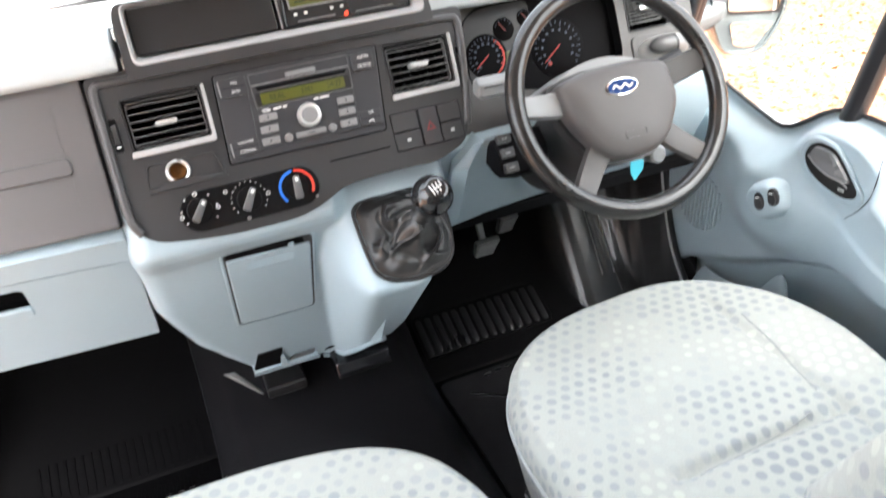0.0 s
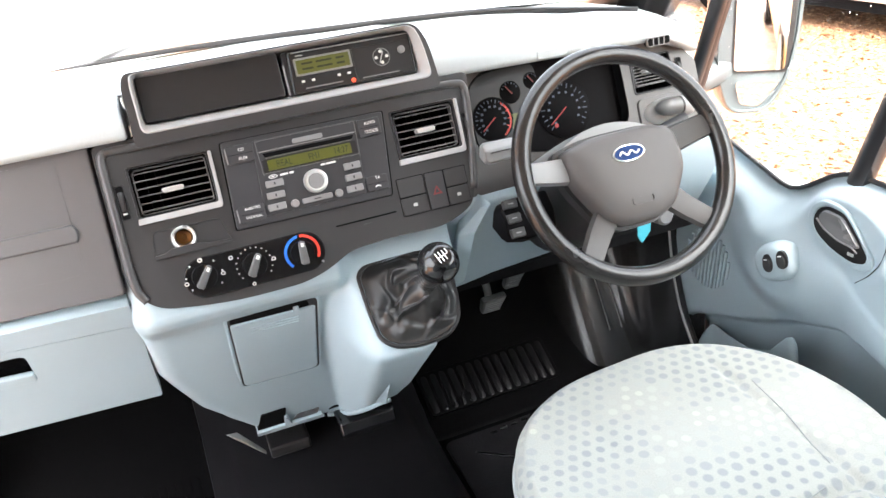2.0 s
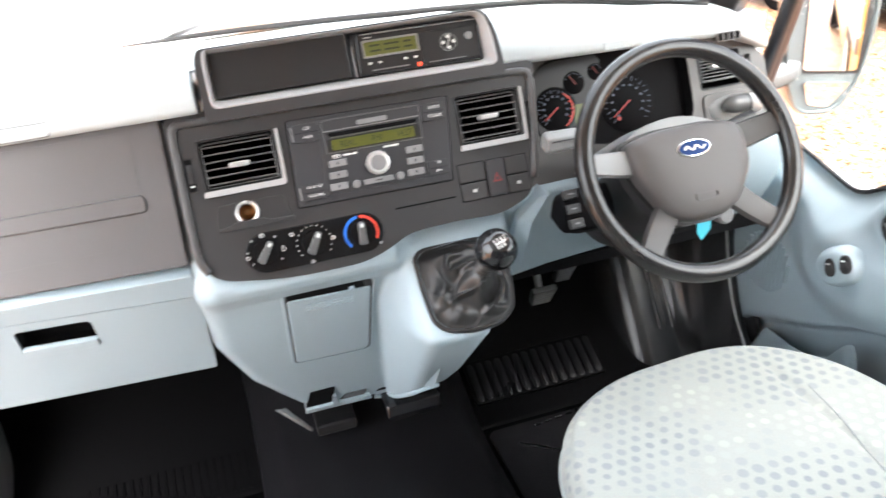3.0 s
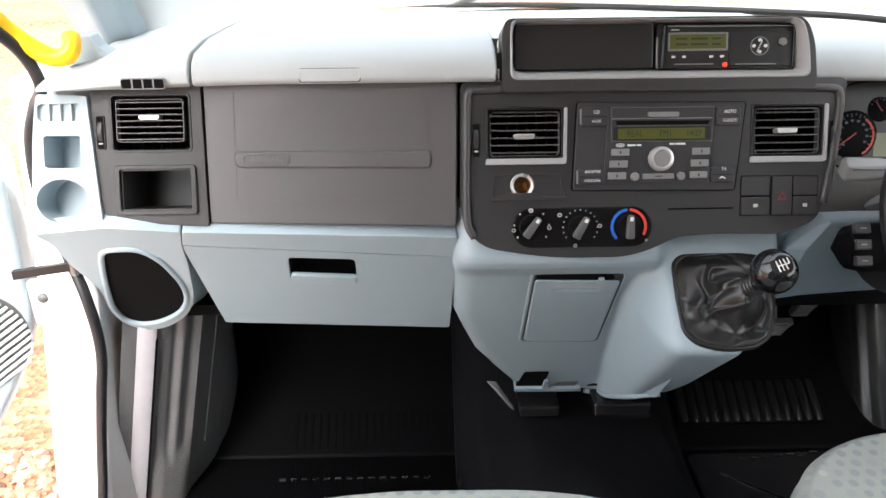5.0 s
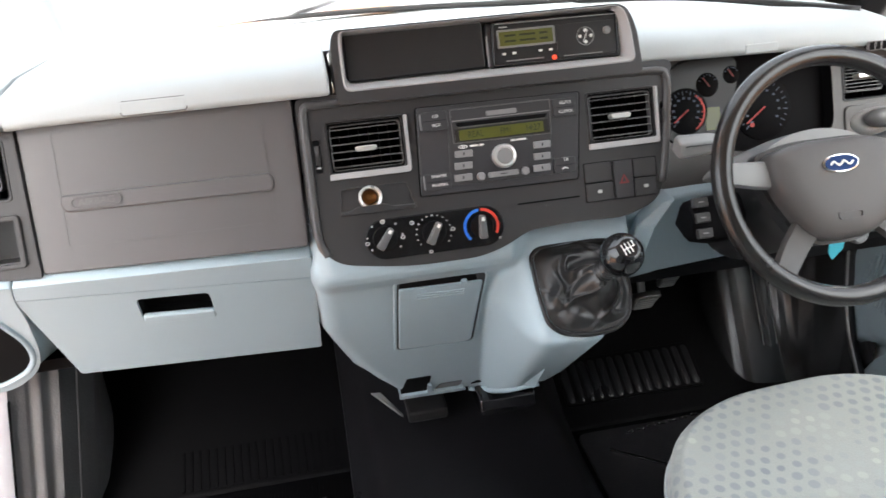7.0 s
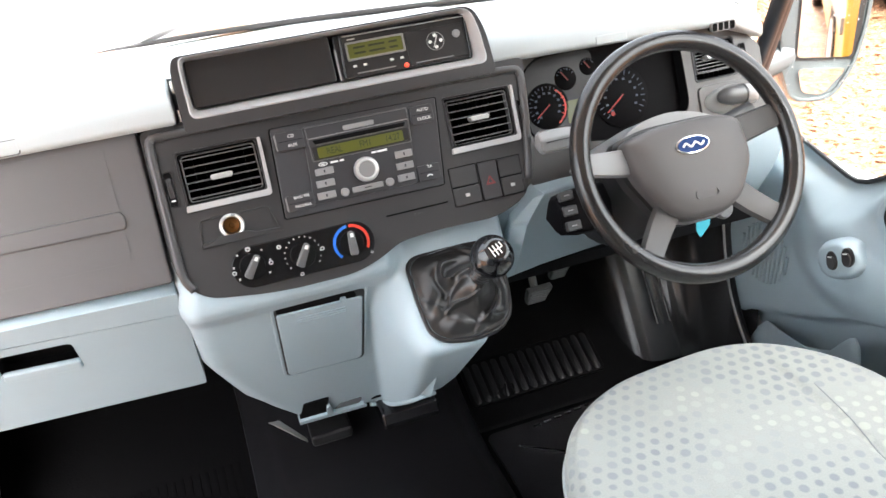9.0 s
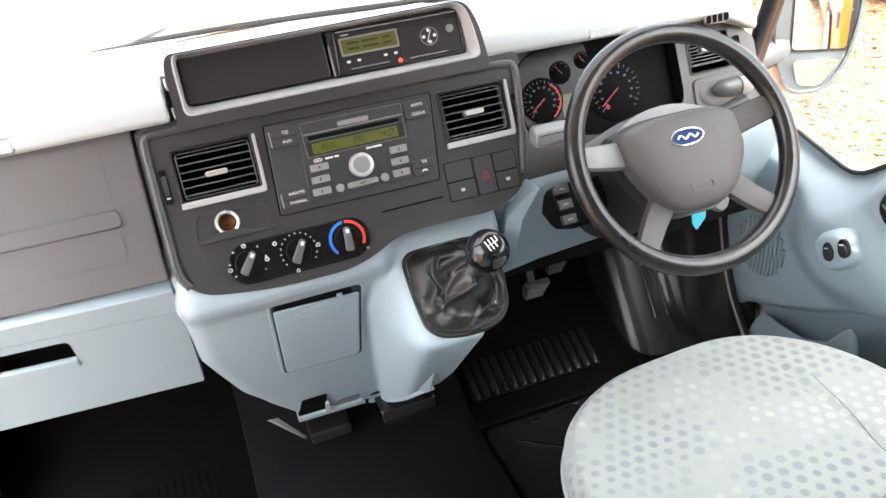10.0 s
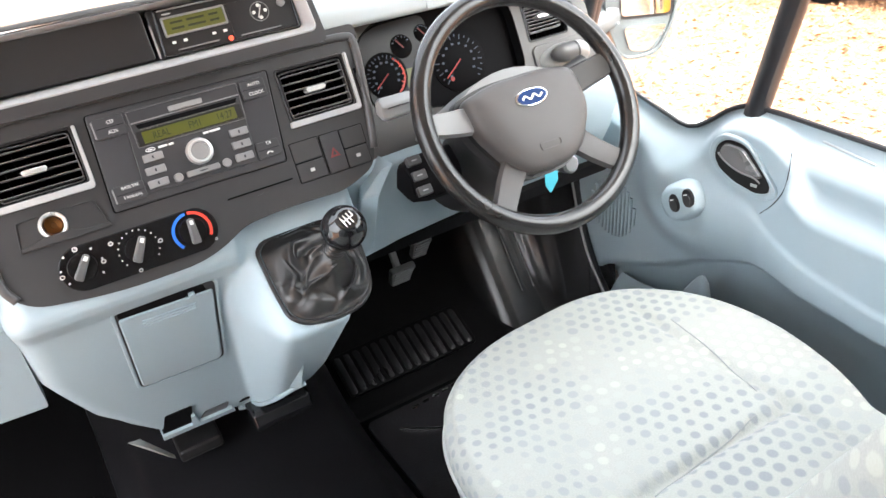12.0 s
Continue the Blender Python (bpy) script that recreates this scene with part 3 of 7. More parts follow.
# raised rounded bead along the sides and top of the fascia, highlight coloured in
bead = curve_pts([(-0.2450, -0.012, 0.0), (-0.2545, 0.010, 0.001), (-0.2555, 0.06, 0.001), (-0.2545, 0.13, 0.001), (-0.2535, 0.180, 0.001), (-0.2480, 0.1895, 0.001), (-0.235, 0.1915, 0.001), (-0.10, 0.1915, 0.001), (0.06, 0.1910, 0.001), (0.20, 0.1895, 0.001), (0.252, 0.1875, 0.001), (0.2605, 0.180, 0.001), (0.2615, 0.165, 0.001), (0.2535, 0.09, 0.001), (0.2435, 0.03, 0.0)], 6)
part("edge_bead", tube([P @ p for p in bead], 0.0058, 10), M_BEAD, fascia, "rounded raised edge", smooth=180)


def vent(box_, m, parent, n=6, wheel=-1, tab_v=0.5, tilt=1, barrel=False):
    """Air vent: black duct, grey surround, thin slats, a bright tab and a thumb wheel at its side."""
    x0, x1, y0, y1 = box_
    bm = bmesh.new()
    for q in ((x0, x0 + 0.002, y0, y1), (x1 - 0.002, x1, y0, y1), (x0, x1, y0, y0 + 0.002), (x0, x1, y1 - 0.002, y1)):
        add_box(bm, q[0], q[1], q[2], q[3], -0.055, -0.004)
    add_box(bm, x0, x1, y0, y1, -0.058, -0.053)
    bm.transform(m)
    duct = part("vent", bm, M_VOID, parent, "air vent with dark slats and a bright tab")
    if barrel:
        part("surround", frame_bar(rrect(x0 - 0.003, x1 + 0.003, y0 - 0.003, y1 + 0.003, 0.006), rrect(x0, x1, y0, y1, 0.005), -0.01, 0.0015, m), M_BLACK, duct, "dark surround", bevel=0.001)
        sx0, sx1, sy0, sy1 = x0 + 0.004, x1 - 0.008, y0 + 0.011, y1 - 0.004
    else:
        part("surround", frame_bar(rrect(x0 - 0.003, x1 + 0.003, y0 - 0.003, y1 + 0.003, 0.004), rrect(x0, x1, y0, y1, 0.003), -0.01, 0.002, m), M_BLACK, duct, "dark surround", bevel=0.001)
        lip = round_poly([(x0 - 0.004, y0 - 0.0095), (x1 + 0.0065, y0 - 0.0095), (x1 + 0.0075, y1 + 0.002), (x1 + 0.0030, y1 + 0.002), (x1 + 0.0018, y0 - 0.0012), (x0 - 0.003, y0 - 0.0012)], [0.002, 0.006, 0.002, 0.002, 0.004, 0.002])
        part("lower_lip", plate(lip, -0.002, 0.0055, m), M_SPOKE, duct, "pale satin lip under and beside the slats", bevel=0.002)
        sx0, sx1, sy0, sy1 = x0 + 0.003, x1 - 0.002, y0 + 0.002, y1 - 0.003
    part("slat_frame", frame_bar(rrect(sx0, sx1, sy0, sy1, 0.005), rrect(sx0 + 0.0012, sx1 - 0.0012, sy0 + 0.0012, sy1 - 0.0012, 0.004), -0.014, -0.0015, m), M_SLAT, duct, "thin frame of the slats", bevel=0.0004)
    h = (sy1 - sy0) / n
    for k in range(n):
        y = sy0 + h * (k + 0.5)
        mm = m @ Matrix.Translation(((sx0 + sx1) / 2, y, -0.011)) @ Matrix.Rotation(radians(tilt + (0 if barrel else 4.0 * (k - n / 2) / n)), 4, "X")
        part("slat", box(-(sx1 - sx0) / 2 + 0.001, (sx1 - sx0) / 2 - 0.001, -0.0008, 0.0008, -0.011, 0.009, mm), M_SLAT, duct, bevel=0.0006)
    for k in range(1, 7):
        x = sx0 + (sx1 - sx0) * k / 7
        part("blade", box(x - 0.0007, x + 0.0007, y0, y1, -0.045, -0.026, m), M_VOID, duct)
    cx, cy = (x0 + x1) / 2 - 0.001, y0 + (y1 - y0) * tab_v
    tab = [(cx + 0.0148 * f, cy + v) for f, v in ((-1, 0.001), (-0.88, 0.0035), (0.88, 0.0035), (1, 0.001), (0.86, -0.0035), (-0.86, -0.0035))]
    part("tab", plate(round_poly(tab, 0.0016), -0.012, 0.0045, m), M_SILVER, duct, "bright satin silver tab", bevel=0.0016)
    xw = x0 - 0.0165 if wheel < 0 else x1 + 0.0165
    part("wheel_slot", frame_bar(rrect(xw - 0.0062, xw + 0.0062, y0 + 0.001, y0 + 0.048, 0.003), rrect(xw - 0.0048, xw + 0.0048, y0 + 0.0025, y0 + 0.0465, 0.002), -0.002, 0.0022, m), M_BLACK, duct, bevel=0.0006)
    part("wheel_well", plate(rrect(xw - 0.0050, xw + 0.0050, y0 + 0.002, y0 + 0.047, 0.002), -0.001, 0.0010, m), M_VOID, duct)
    part("thumb_wheel", lathe([(0.019, -0.0035), (0.0205, -0.0025), (0.0205, 0.0025), (0.019, 0.0035)], at(m, xw, y0 + 0.026, -0.0145) @ Matrix.Rotation(radians(90), 4, "Y"), 24), M_DARK, duct)
    part("mark", box(xw - 0.0025, xw + 0.0025, y0 + 0.0085, y0 + 0.0105, 0.0010, 0.0030, m), M_WHITE, duct)
    return duct

vent(VL, P, dash, wheel=-1, tab_v=0.44)
vent(VR, P, dash, wheel=1, tab_v=0.5)

# lighter socket in a shallow scooped recess
LX, LV = -0.1785, 0.0605
lit = part("lighter_socket", lathe([(0.0160, -0.004), (0.0165, 0.003), (0.0148, 0.0048), (0.0122, 0.003), (0.0115, -0.02), (0.0115, -0.03)], at(P, LX, LV), 32, first=False), M_SILVER, dash, "bright metal ringed lighter socket")
part("socket_wall", lathe([(0.0121, 0.0026), (0.0112, -0.02), (0.0112, -0.028)], at(P, LX, LV), 24, first=False), M_BRASS, lit, "brown inner wall")
part("element", lathe([(0.011, -0.029), (0.010, -0.022), (0.004, -0.020), (0.003, -0.021)], at(P, LX, LV), 24), M_BRASS, lit, "coppery heating element")
recess = part("lighter_recess", frame_bar(round_poly([(-0.222, 0.0405), (-0.117, 0.0405), (-0.126, 0.076), (-0.217, 0.076)], 0.006), round_poly([(-0.2205, 0.0425), (-0.119, 0.0425), (-0.1275, 0.0745), (-0.2155, 0.0745)], 0.005), -0.002, 0.0022, P), M_DARK, dash, "raised outline of the scooped recess", bevel=0.0008)
part("lighter_shelf", plate(round_poly([(-0.222, 0.0395), (-0.116, 0.0395), (-0.118, 0.0445), (-0.150, 0.0455), (-0.160, 0.050), (-0.197, 0.050), (-0.206, 0.0455), (-0.220, 0.0445)], 0.002), -0.001, 0.0050, P), M_DARK, recess, "small ledge under the socket", bevel=0.0018)

# heater panel with three dials
heater = part("heater_panel", plate(rrect(-0.1925, 0.0025, -0.0270, 0.0290, 0.0275, 8), -0.004, 0.0035, P), M_PANEL, dash, "glossy black rounded heater panel", bevel=0.0015)
for k, (cx, turn) in enumerate(((-0.1655, -36), (-0.0976, -30), (-0.0300, -2))):
    m = at(P, cx, 0.0012 + 0.0012 * (k == 0), 0.0035)
    knob = part("dial", lathe([(0.0175, 0.0), (0.0175, 0.004), (0.0165, 0.0055), (0.004, 0.006)], m, 32), M_PANEL, heater, "black heater dial")
    part("grip", plate(round_poly([(-0.0058, -0.0165), (0.0058, -0.0165), (0.0042, 0.0165), (-0.0042, 0.0165)], 0.004), 0.005, 0.0165, m @ Matrix.Rotation(radians(turn), 4, "Z")), M_SLAT, knob, bevel=0.0025)
    part("pointer", box(-0.0022, 0.0022, 0.0085, 0.0140, 0.0163, 0.0172, m @ Matrix.Rotation(radians(turn), 4, "Z")), M_WHITE, knob)
    if k < 2:
        for i in range(7 if k == 0 else 15):
            a = radians(215 - i * (250 / (6 if k == 0 else 14)))
            s = 0.0009 if k else 0.0012
            part("tick", box(-s, s, -s, s, 0.0, 0.0006, m @ Matrix.Translation((0.0243 * math.cos(a), 0.0243 * math.sin(a), 0.0))), M_PALE, heater)
    else:
        for name, material, a0, a1 in (("cold_arc", M_BLUEMARK, 95, 225), ("hot_arc", M_RED, 88, -30)):
            pts = [(math.cos(radians(a0 + (a1 - a0) * i / 16)), math.sin(radians(a0 + (a1 - a0) * i / 16))) for i in range(17)]
            bm = bmesh.new()
            lo = [bm.verts.new((0.0215 * x, 0.0215 * y, 0.0008)) for x, y in pts]
            hi = [bm.verts.new((0.0255 * x, 0.0255 * y, 0.0008)) for x, y in pts]
            for i in range(16):
                bm.faces.new((lo[i], lo[i + 1], hi[i + 1], hi[i]))
            bm.transform(m)
            part(name, bm, material, heater, "printed temperature arc")
for x, y, s in ((-0.1905, -0.002, 0.0042), (-0.1665, 0.0255, 0.0046), (-0.141, 0.001, 0.0042), (-0.1265, 0.0185, 0.0042), (-0.0705, 0.0030, 0.0042), (-0.1045, -0.0245, 0.0036), (-0.005, -0.018, 0.0026)):
    part("symbol", frame_bar(ring(x, y, s * 0.75, s * 0.7, 10), ring(x, y, s * 0.38, s * 0.34, 10), 0.0035, 0.0042, P), M_PALE, heater)

# ticket slot and switches under the radio
part("card_slot", box(0.026, 0.117, 0.0235, 0.0258, -0.001, 0.0012, P), M_VOID, dash)
part("slot_icon", box(0.066, 0.080, 0.0165, 0.0185, 0.0, 0.0008, P), M_DARK, dash)
for x0, x1, y0, y1, mark in ((0.1275, 0.1675, 0.0145, 0.0395, M_PALE), (0.1275, 0.1675, 0.0415, 0.0685, None), (0.1710, 0.1985, 0.0140, 0.0680, M_DIMRED), (0.2005, 0.2335, 0.0140, 0.0395, M_PALE), (0.2005, 0.2345, 0.0415, 0.0675, None)):
    part("switch_gap", plate(rrect(x0 - 0.0011, x1 + 0.0011, y0 - 0.0011, y1 + 0.0011, 0.002), -0.003, 0.0006, P), M_VOID, dash)
    sw = part("switch", plate(rrect(x0, x1, y0, y1, 0.002), -0.003, 0.0028 if mark else 0.0016, P), M_RADIO if mark is M_DIMRED else M_DARK, dash, "dark rocker switch", bevel=0.0012)
    cx, cy = (x0 + x1) / 2, (y0 + y1) / 2
    if mark is M_DIMRED:
        part("hazard_mark", frame_bar([(cx - 0.0075, cy - 0.006), (cx + 0.0075, cy - 0.006), (cx, cy + 0.0075)], [(cx - 0.0035, cy - 0.0035), (cx + 0.0035, cy - 0.0035), (cx, cy + 0.0035)], 0.002, 0.0033, P), M_DIMRED, sw, "dull red hazard triangle")
    elif mark:
        part("symbol", box(cx - 0.003, cx + 0.003, cy - 0.0015, cy + 0.003, 0.002, 0.0033, P), mark, sw)

# passenger side: airbag cover
bm = plate(round_poly([(-0.6155, 0.205), (-0.6125, 0.0135), (-0.2690, 0.0045), (-0.2660, 0.205)], 0.006), -0.05, -0.006, P)
airbag = part("airbag_cover", bm, M_AIRBAG, dash, "dark grey textured airbag cover", bevel=0.003)
part("ridge", plate(round_poly([(-0.577, 0.1025), (-0.574, 0.1125), (-0.308, 0.1105), (-0.3035, 0.100), (-0.306, 0.086), (-0.571, 0.090)], 0.006), -0.008, -0.0020, P), M_AIRBAG, airbag, "low raised ridge", bevel=0.003)
part("tear_seam", frame_bar(rrect(-0.575, -0.309, 0.043, 0.1965, 0.006), rrect(-0.5738, -0.3102, 0.0442, 0.1953, 0.006), -0.0065, -0.0052, P), M_AIRBAG, airbag)
part("badge_rim", frame_bar(rrect(-0.563, -0.499, 0.0935, 0.1085, 0.007), rrect(-0.5615, -0.5005, 0.0950, 0.1070, 0.006), -0.0025, 0.0002, P), M_AIRBAG, airbag, bevel=0.0004)
lettering("lettering", "AIRBAG", 0.0125, at(P, -0.531, 0.1010, -0.0016), M_EMBOSS, airbag, squeeze=1.05)

# passenger's outer column: vent and cubby
VO = (-0.7390, -0.6345, 0.1160, 0.1895)
cub = (-0.7320, -0.6345, 0.0330, 0.0895)
bm = plate(round_poly([(-0.7690, 0.205), (-0.7590, 0.018), (-0.6140, 0.010), (-0.6180, 0.205)], [0.004, 0.03, 0.004, 0.004]), -0.05, -0.003, P, holes=[rrect(*VO, 0.006), rrect(*cub, 0.004)], hole_depth=0.05)
part("outer_fascia", bm, M_DARK, dash, "dark grey end panel with vent and cubby", bevel=0.002)
vent(VO, at(P, 0, 0, -0.003), dash, n=7, wheel=-1, tab_v=0.60, barrel=True)
bm = bmesh.new()
for q in ((cub[0], cub[0] + 0.002, cub[2], cub[3]), (cub[1] - 0.002, cub[1], cub[2], cub[3]), (cub[0], cub[1], cub[2], cub[2] + 0.002), (cub[0], cub[1], cub[3] - 0.002, cub[3])):
    add_box(bm, *q, -0.10, -0.004)
add_box(bm, cub[0], cub[1], cub[2], cub[3], -0.103, -0.10)
bm.transform(P)
cubby = part("cubby", bm, M_DARK, dash, "open dark grey cubby hole")
part("rim", frame_bar(rrect(cub[0] - 0.007, cub[1] + 0.007, cub[2] - 0.006, cub[3] + 0.006, 0.005), rrect(cub[0], cub[1], cub[2], cub[3], 0.003), -0.006, 0.002, P), M_DARK, cubby, bevel=0.0015)

# glovebox under the airbag
G = lean(1.010, 0.655, -29.25)
part("glovebox_ledge", plate(round_poly([(-0.6510, 0.0125), (-0.6590, -0.019), (-0.2690, -0.060), (-0.2690, -0.0085)], 0.003), -0.015, 0.006, G), M_BLUE, dash, "pale ledge above the glovebox", bevel=0.007)
hx = round_poly([(-0.5160, -0.0560), (-0.5200, -0.118), (-0.4200, -0.1295), (-0.4180, -0.0635)], 0.010)
bm = plate(round_poly([(-0.6610, -0.022), (-0.6470, -0.243), (-0.2770, -0.2735), (-0.2690, -0.063)], 0.006), -0.03, 0.004, G, holes=[hx], hole_depth=0.03)
glove = part("glovebox_door", bm, M_BLUE, dash, "pale blue-grey glovebox door, shut", bevel=0.003)
# walls and back of the pale door's recess, blackened as its shade
handle = part("handle_recess", frame_bar(hx, about(hx, -0.4685, -0.092, 0.985), -0.026, -0.002, G), M_VOID, glove, "grip recess, its shade coloured black")
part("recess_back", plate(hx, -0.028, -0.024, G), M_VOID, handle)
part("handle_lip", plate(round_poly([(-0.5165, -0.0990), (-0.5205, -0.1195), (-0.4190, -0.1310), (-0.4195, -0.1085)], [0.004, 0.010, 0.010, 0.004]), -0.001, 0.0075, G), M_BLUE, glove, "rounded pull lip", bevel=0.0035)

# added black sheet that closes the hollow dash and keeps the footwell dark
part("dash_light_block", box(-0.78, 0.78, 1.15, 1.60, 0.44, 0.46), M_VOID, dash)

# ---- centre console: a flat face that swells into the gear lever's turret ----
def console_y(x, z):
    flat = 0.05 * smooth_between(x, 0.012, 0.05) * smooth_between(z, 0.53, 0.585) + float(np.interp(z, (0.15, 0.20, 0.38, 0.55, 0.568, 0.582, 0.596, 0.609, 0.620, 0.66), (1.280, 1.252, 1.148, 1.047, 1.0345, 1.018, 1.001, 0.9925, 0.9915, 1.006)))
    top = 0.908 + (z - 0.507) / 0.838
    low = 0.908 + 0.92 * (0.507 - z)
    a = np.logaddexp(top / 0.011, low / 0.011) * 0.011 - 0.002          # rounded nose
    wl, wr = 0.052 + 0.005 * smooth_between(z, 0.5, 0.2), float(np.interp(z, (0.20, 0.45, 0.485, 0.52, 0.55), (0.130, 0.137, 0.158, 0.188, 0.198)))
    side = 0.0
    if x < wl:
        side = ((wl - x) / 0.050) ** 3 * 0.12
    elif x > wr - 0.013:
        side = ((x - wr + 0.013) / 0.040) ** 3 * 0.06
    tur = a + side
    k = 0.017
    return -k * np.logaddexp(-flat / k, -tur / k)


def console_edge(z):
    left = interp(z, [(0.15, -0.10), (0.20, -0.157), (0.25, -0.197), (0.31, -0.232), (0.39, -0.260), (0.43, -0.274), (0.55, -0.275), (0.66, -0.270)])
    right = interp(z, [(0.15, 0.085), (0.25, 0.112), (0.32, 0.117), (0.42, 0.124), (0.455, 0.130), (0.485, 0.150), (0.505, 0.170), (0.52, 0.184), (0.545, 0.194), (0.58, 0.204), (0.66, 0.206)])
    return left, right


def console_surface():
    bm = bmesh.new()
    nu, nw = 110, 110
    rows = []
    for j in range(nw + 1):
        w = j / nw
        z0 = 0.182 + w * (0.66 - 0.185)
        l, r = console_edge(z0)
        row = []
        for i in range(nu + 1):
            u = i / nu
            x = l + (r - l) * u
            crest = interp(x, [(-0.27, 0.690), (-0.258, 0.676), (-0.227, 0.652), (-0.139, 0.636), (-0.032, 0.636), (0.003, 0.646), (0.039, 0.660), (0.17, 0.664), (0.19, 0.660), (0.21, 0.650)])
            foot = interp(x, [(-0.2, 0.225), (-0.15, 0.206), (-0.02, 0.197), (-0.01, 0.193), (0.006, 0.187), (0.022, 0.207), (0.034, 0.262), (0.044, 0.288), (0.058, 0.300), (0.075, 0.304), (0.12, 0.306)])
            z = foot + w * (crest - foot)
            y = console_y(x, z)
            d = min(x - l, r - x)
            rr = 0.034 if x - l < r - x else 0.012
            if d < rr:
                y += rr - math.sqrt(max(0.0, rr * rr - (rr - d) ** 2))
            db = (z - foot)
            if db < 0.012:
                y += 0.012 - math.sqrt(max(0.0, 0.012 ** 2 - (0.012 - db) ** 2))
            row.append(bm.verts.new((x, y, z)))
        rows.append(row)
    for a, b in zip(rows, rows[1:]):
        for i in range(nu):
            bm.faces.new((a[i], a[i + 1], b[i + 1], b[i]))
    # skirts running forward
    left = [r[0] for r in rows]
    right = [r[-1] for r in rows]
    for chain, far in ((left, 1.50), (right, 1.50), (rows[0], None), (rows[-1], None)):
        back = [bm.verts.new((v.co.x * (0.97 if far else 1.0), (far or v.co.y + (0.22 if chain is rows[0] else 0.03)), v.co.z - (0.0 if far else 0.0))) for v in chain]
        for i in range(len(chain) - 1):
            bm.faces.new((chain[i], chain[i + 1], back[i + 1], back[i]))
    return bm


console = thing("centre_console", "pale blue-grey moulded console under the fascia, with lidded pocket", "console")
part("console_body", console_surface(), M_BLUE, console, smooth=50)

# pocket lid on the face
C = lean(1.0472, 0.5495, -30.7)
# dark plate behind the lid: shade of the gap as colour
part("lid_recess", plate(round_poly([(-0.1530, 0.034), (-0.1535, -0.1945), (-0.0220, -0.2005), (-0.0175, 0.026)], [0.016, 0.012, 0.014, 0.014]), -0.01, 0.0022, C), M_DARK, console, "shadow gap round the lid")
part("lid_brow", frame_bar(round_poly([(-0.1580, 0.041), (-0.1585, -0.1990), (-0.0175, -0.2055), (-0.0125, 0.031)], [0.020, 0.014, 0.018, 0.018]), round_poly([(-0.1530, 0.034), (-0.1535, -0.1945), (-0.0220, -0.2005), (-0.0175, 0.026)], [0.016, 0.012, 0.014, 0.014]), -0.004, 0.0032, C), M_BLUE, console, "raised rim round the pocket", bevel=0.0015)
# flat black plate painted as the shade in the finger gap
part("finger_gap", plate(round_poly([(-0.148, 0.031), (-0.150, 0.012), (-0.030, 0.006), (-0.034, 0.024)], 0.006), 0.0, 0.0027, C), M_VOID, console, "finger gap as a flat black plate of shade")
lid = part("pocket_lid", plate(round_poly([(-0.1505, 0.0105), (-0.1505, -0.1895), (-0.0250, -0.1955), (-0.0215, 0.0045)], [0.006, 0.009, 0.014, 0.006]), 0.0, 0.0052, C), M_BLUE, console, "pale flat pocket lid", bevel=0.003)
for v in (-0.014, -0.021, -0.028):
    part("rib", box(-0.122, -0.048, v, v + 0.0018, 0.005, 0.0064, C @ Matrix.Rotation(radians(-2.5), 4, "Z")), M_BLUE, lid)
part("hinge_tab", box(-0.056, -0.047, 0.006, 0.016, 0.002, 0.008, C), M_BLUE, lid, bevel=0.002)

# slots along the foot: flat plates, the shade inside them coloured in
for x0, x1, v0, v1, material in ((-0.148, -0.096, -0.384, -0.323, M_VOID), (-0.082, -0.034, -0.386, -0.366, M_SLAT), (-0.012, 0.020, -0.388, -0.380, M_VOID)):
    part("foot_slot", plate(round_poly([(x0, v0), (x1, v0), (x1 + 0.006, v1), (x0 + 0.012, v1)], 0.004), -0.02, 0.004, C), material, console)
part("foot_ledge", plate(round_poly([(-0.150, -0.396), (-0.02, -0.400), (-0.025, -0.386), (-0.085, -0.384), (-0.090, -0.352), (-0.096, -0.352), (-0.097, -0.384), (-0.150, -0.382)], 0.002), -0.02, 0.010, C), M_BLUE, console, bevel=0.002)
rim = [Vector((x, console_y(x, z) - 0.002, z)) for x, z in ((-0.012, 0.196), (0.004, 0.190), (0.014, 0.198), (0.022, 0.212), (0.034, 0.266), (0.044, 0.291), (0.058, 0.302), (0.080, 0.306))]
part("foot_rim", tube(curve_pts(rim, 5), 0.0045, 8), M_BLUE, console, "rolled lower edge of the turret", smooth=180)
part("foot_fin", loft([[(x, console_y(x, z) - d, z) for x, z, d in ((0.046, 0.312, -0.004), (0.066, 0.312, 0.016), (0.070, 0.312, -0.004))], [(x, console_y(x, z) - d, z) for x, z, d in ((0.064, 0.392, -0.004), (0.067, 0.394, 0.002), (0.070, 0.392, -0.004))]]), M_BLUE, console, "small gusset at the foot", bevel=0.002)
part("bracket", loft([[(-0.205, 1.235, 0.235), (-0.185, 1.228, 0.222), (-0.185, 1.25, 0.222)], [(-0.150, 1.300, 0.122), (-0.142, 1.298, 0.116), (-0.142, 1.31, 0.116)]]), M_PALE, console, "pale plastic tail of the console")
part("foot_duct", box(-0.135, -0.055, 1.262, 1.34, 0.125, 0.150), M_BLACK, console, "black duct end", bevel=0.006)
part("foot_duct", loft([[(x, y, z) for x, y in ((-0.002, y0), (0.11, y0), (0.11, y0 + 0.10), (-0.002, y0 + 0.10))] for y0, z in ((1.206, 0.160), (1.196, 0.172), (1.206, 0.200))]), M_GLOSS, console, "black duct end", bevel=0.014)

# gear lever: frame, leatherette gaiter, ball knob
lever = thing("gear_lever", "gear lever with black leatherette gaiter and ball knob", "gear lever")
K = lean(0.965, 0.555, 50.3)     # frame of the sloping top
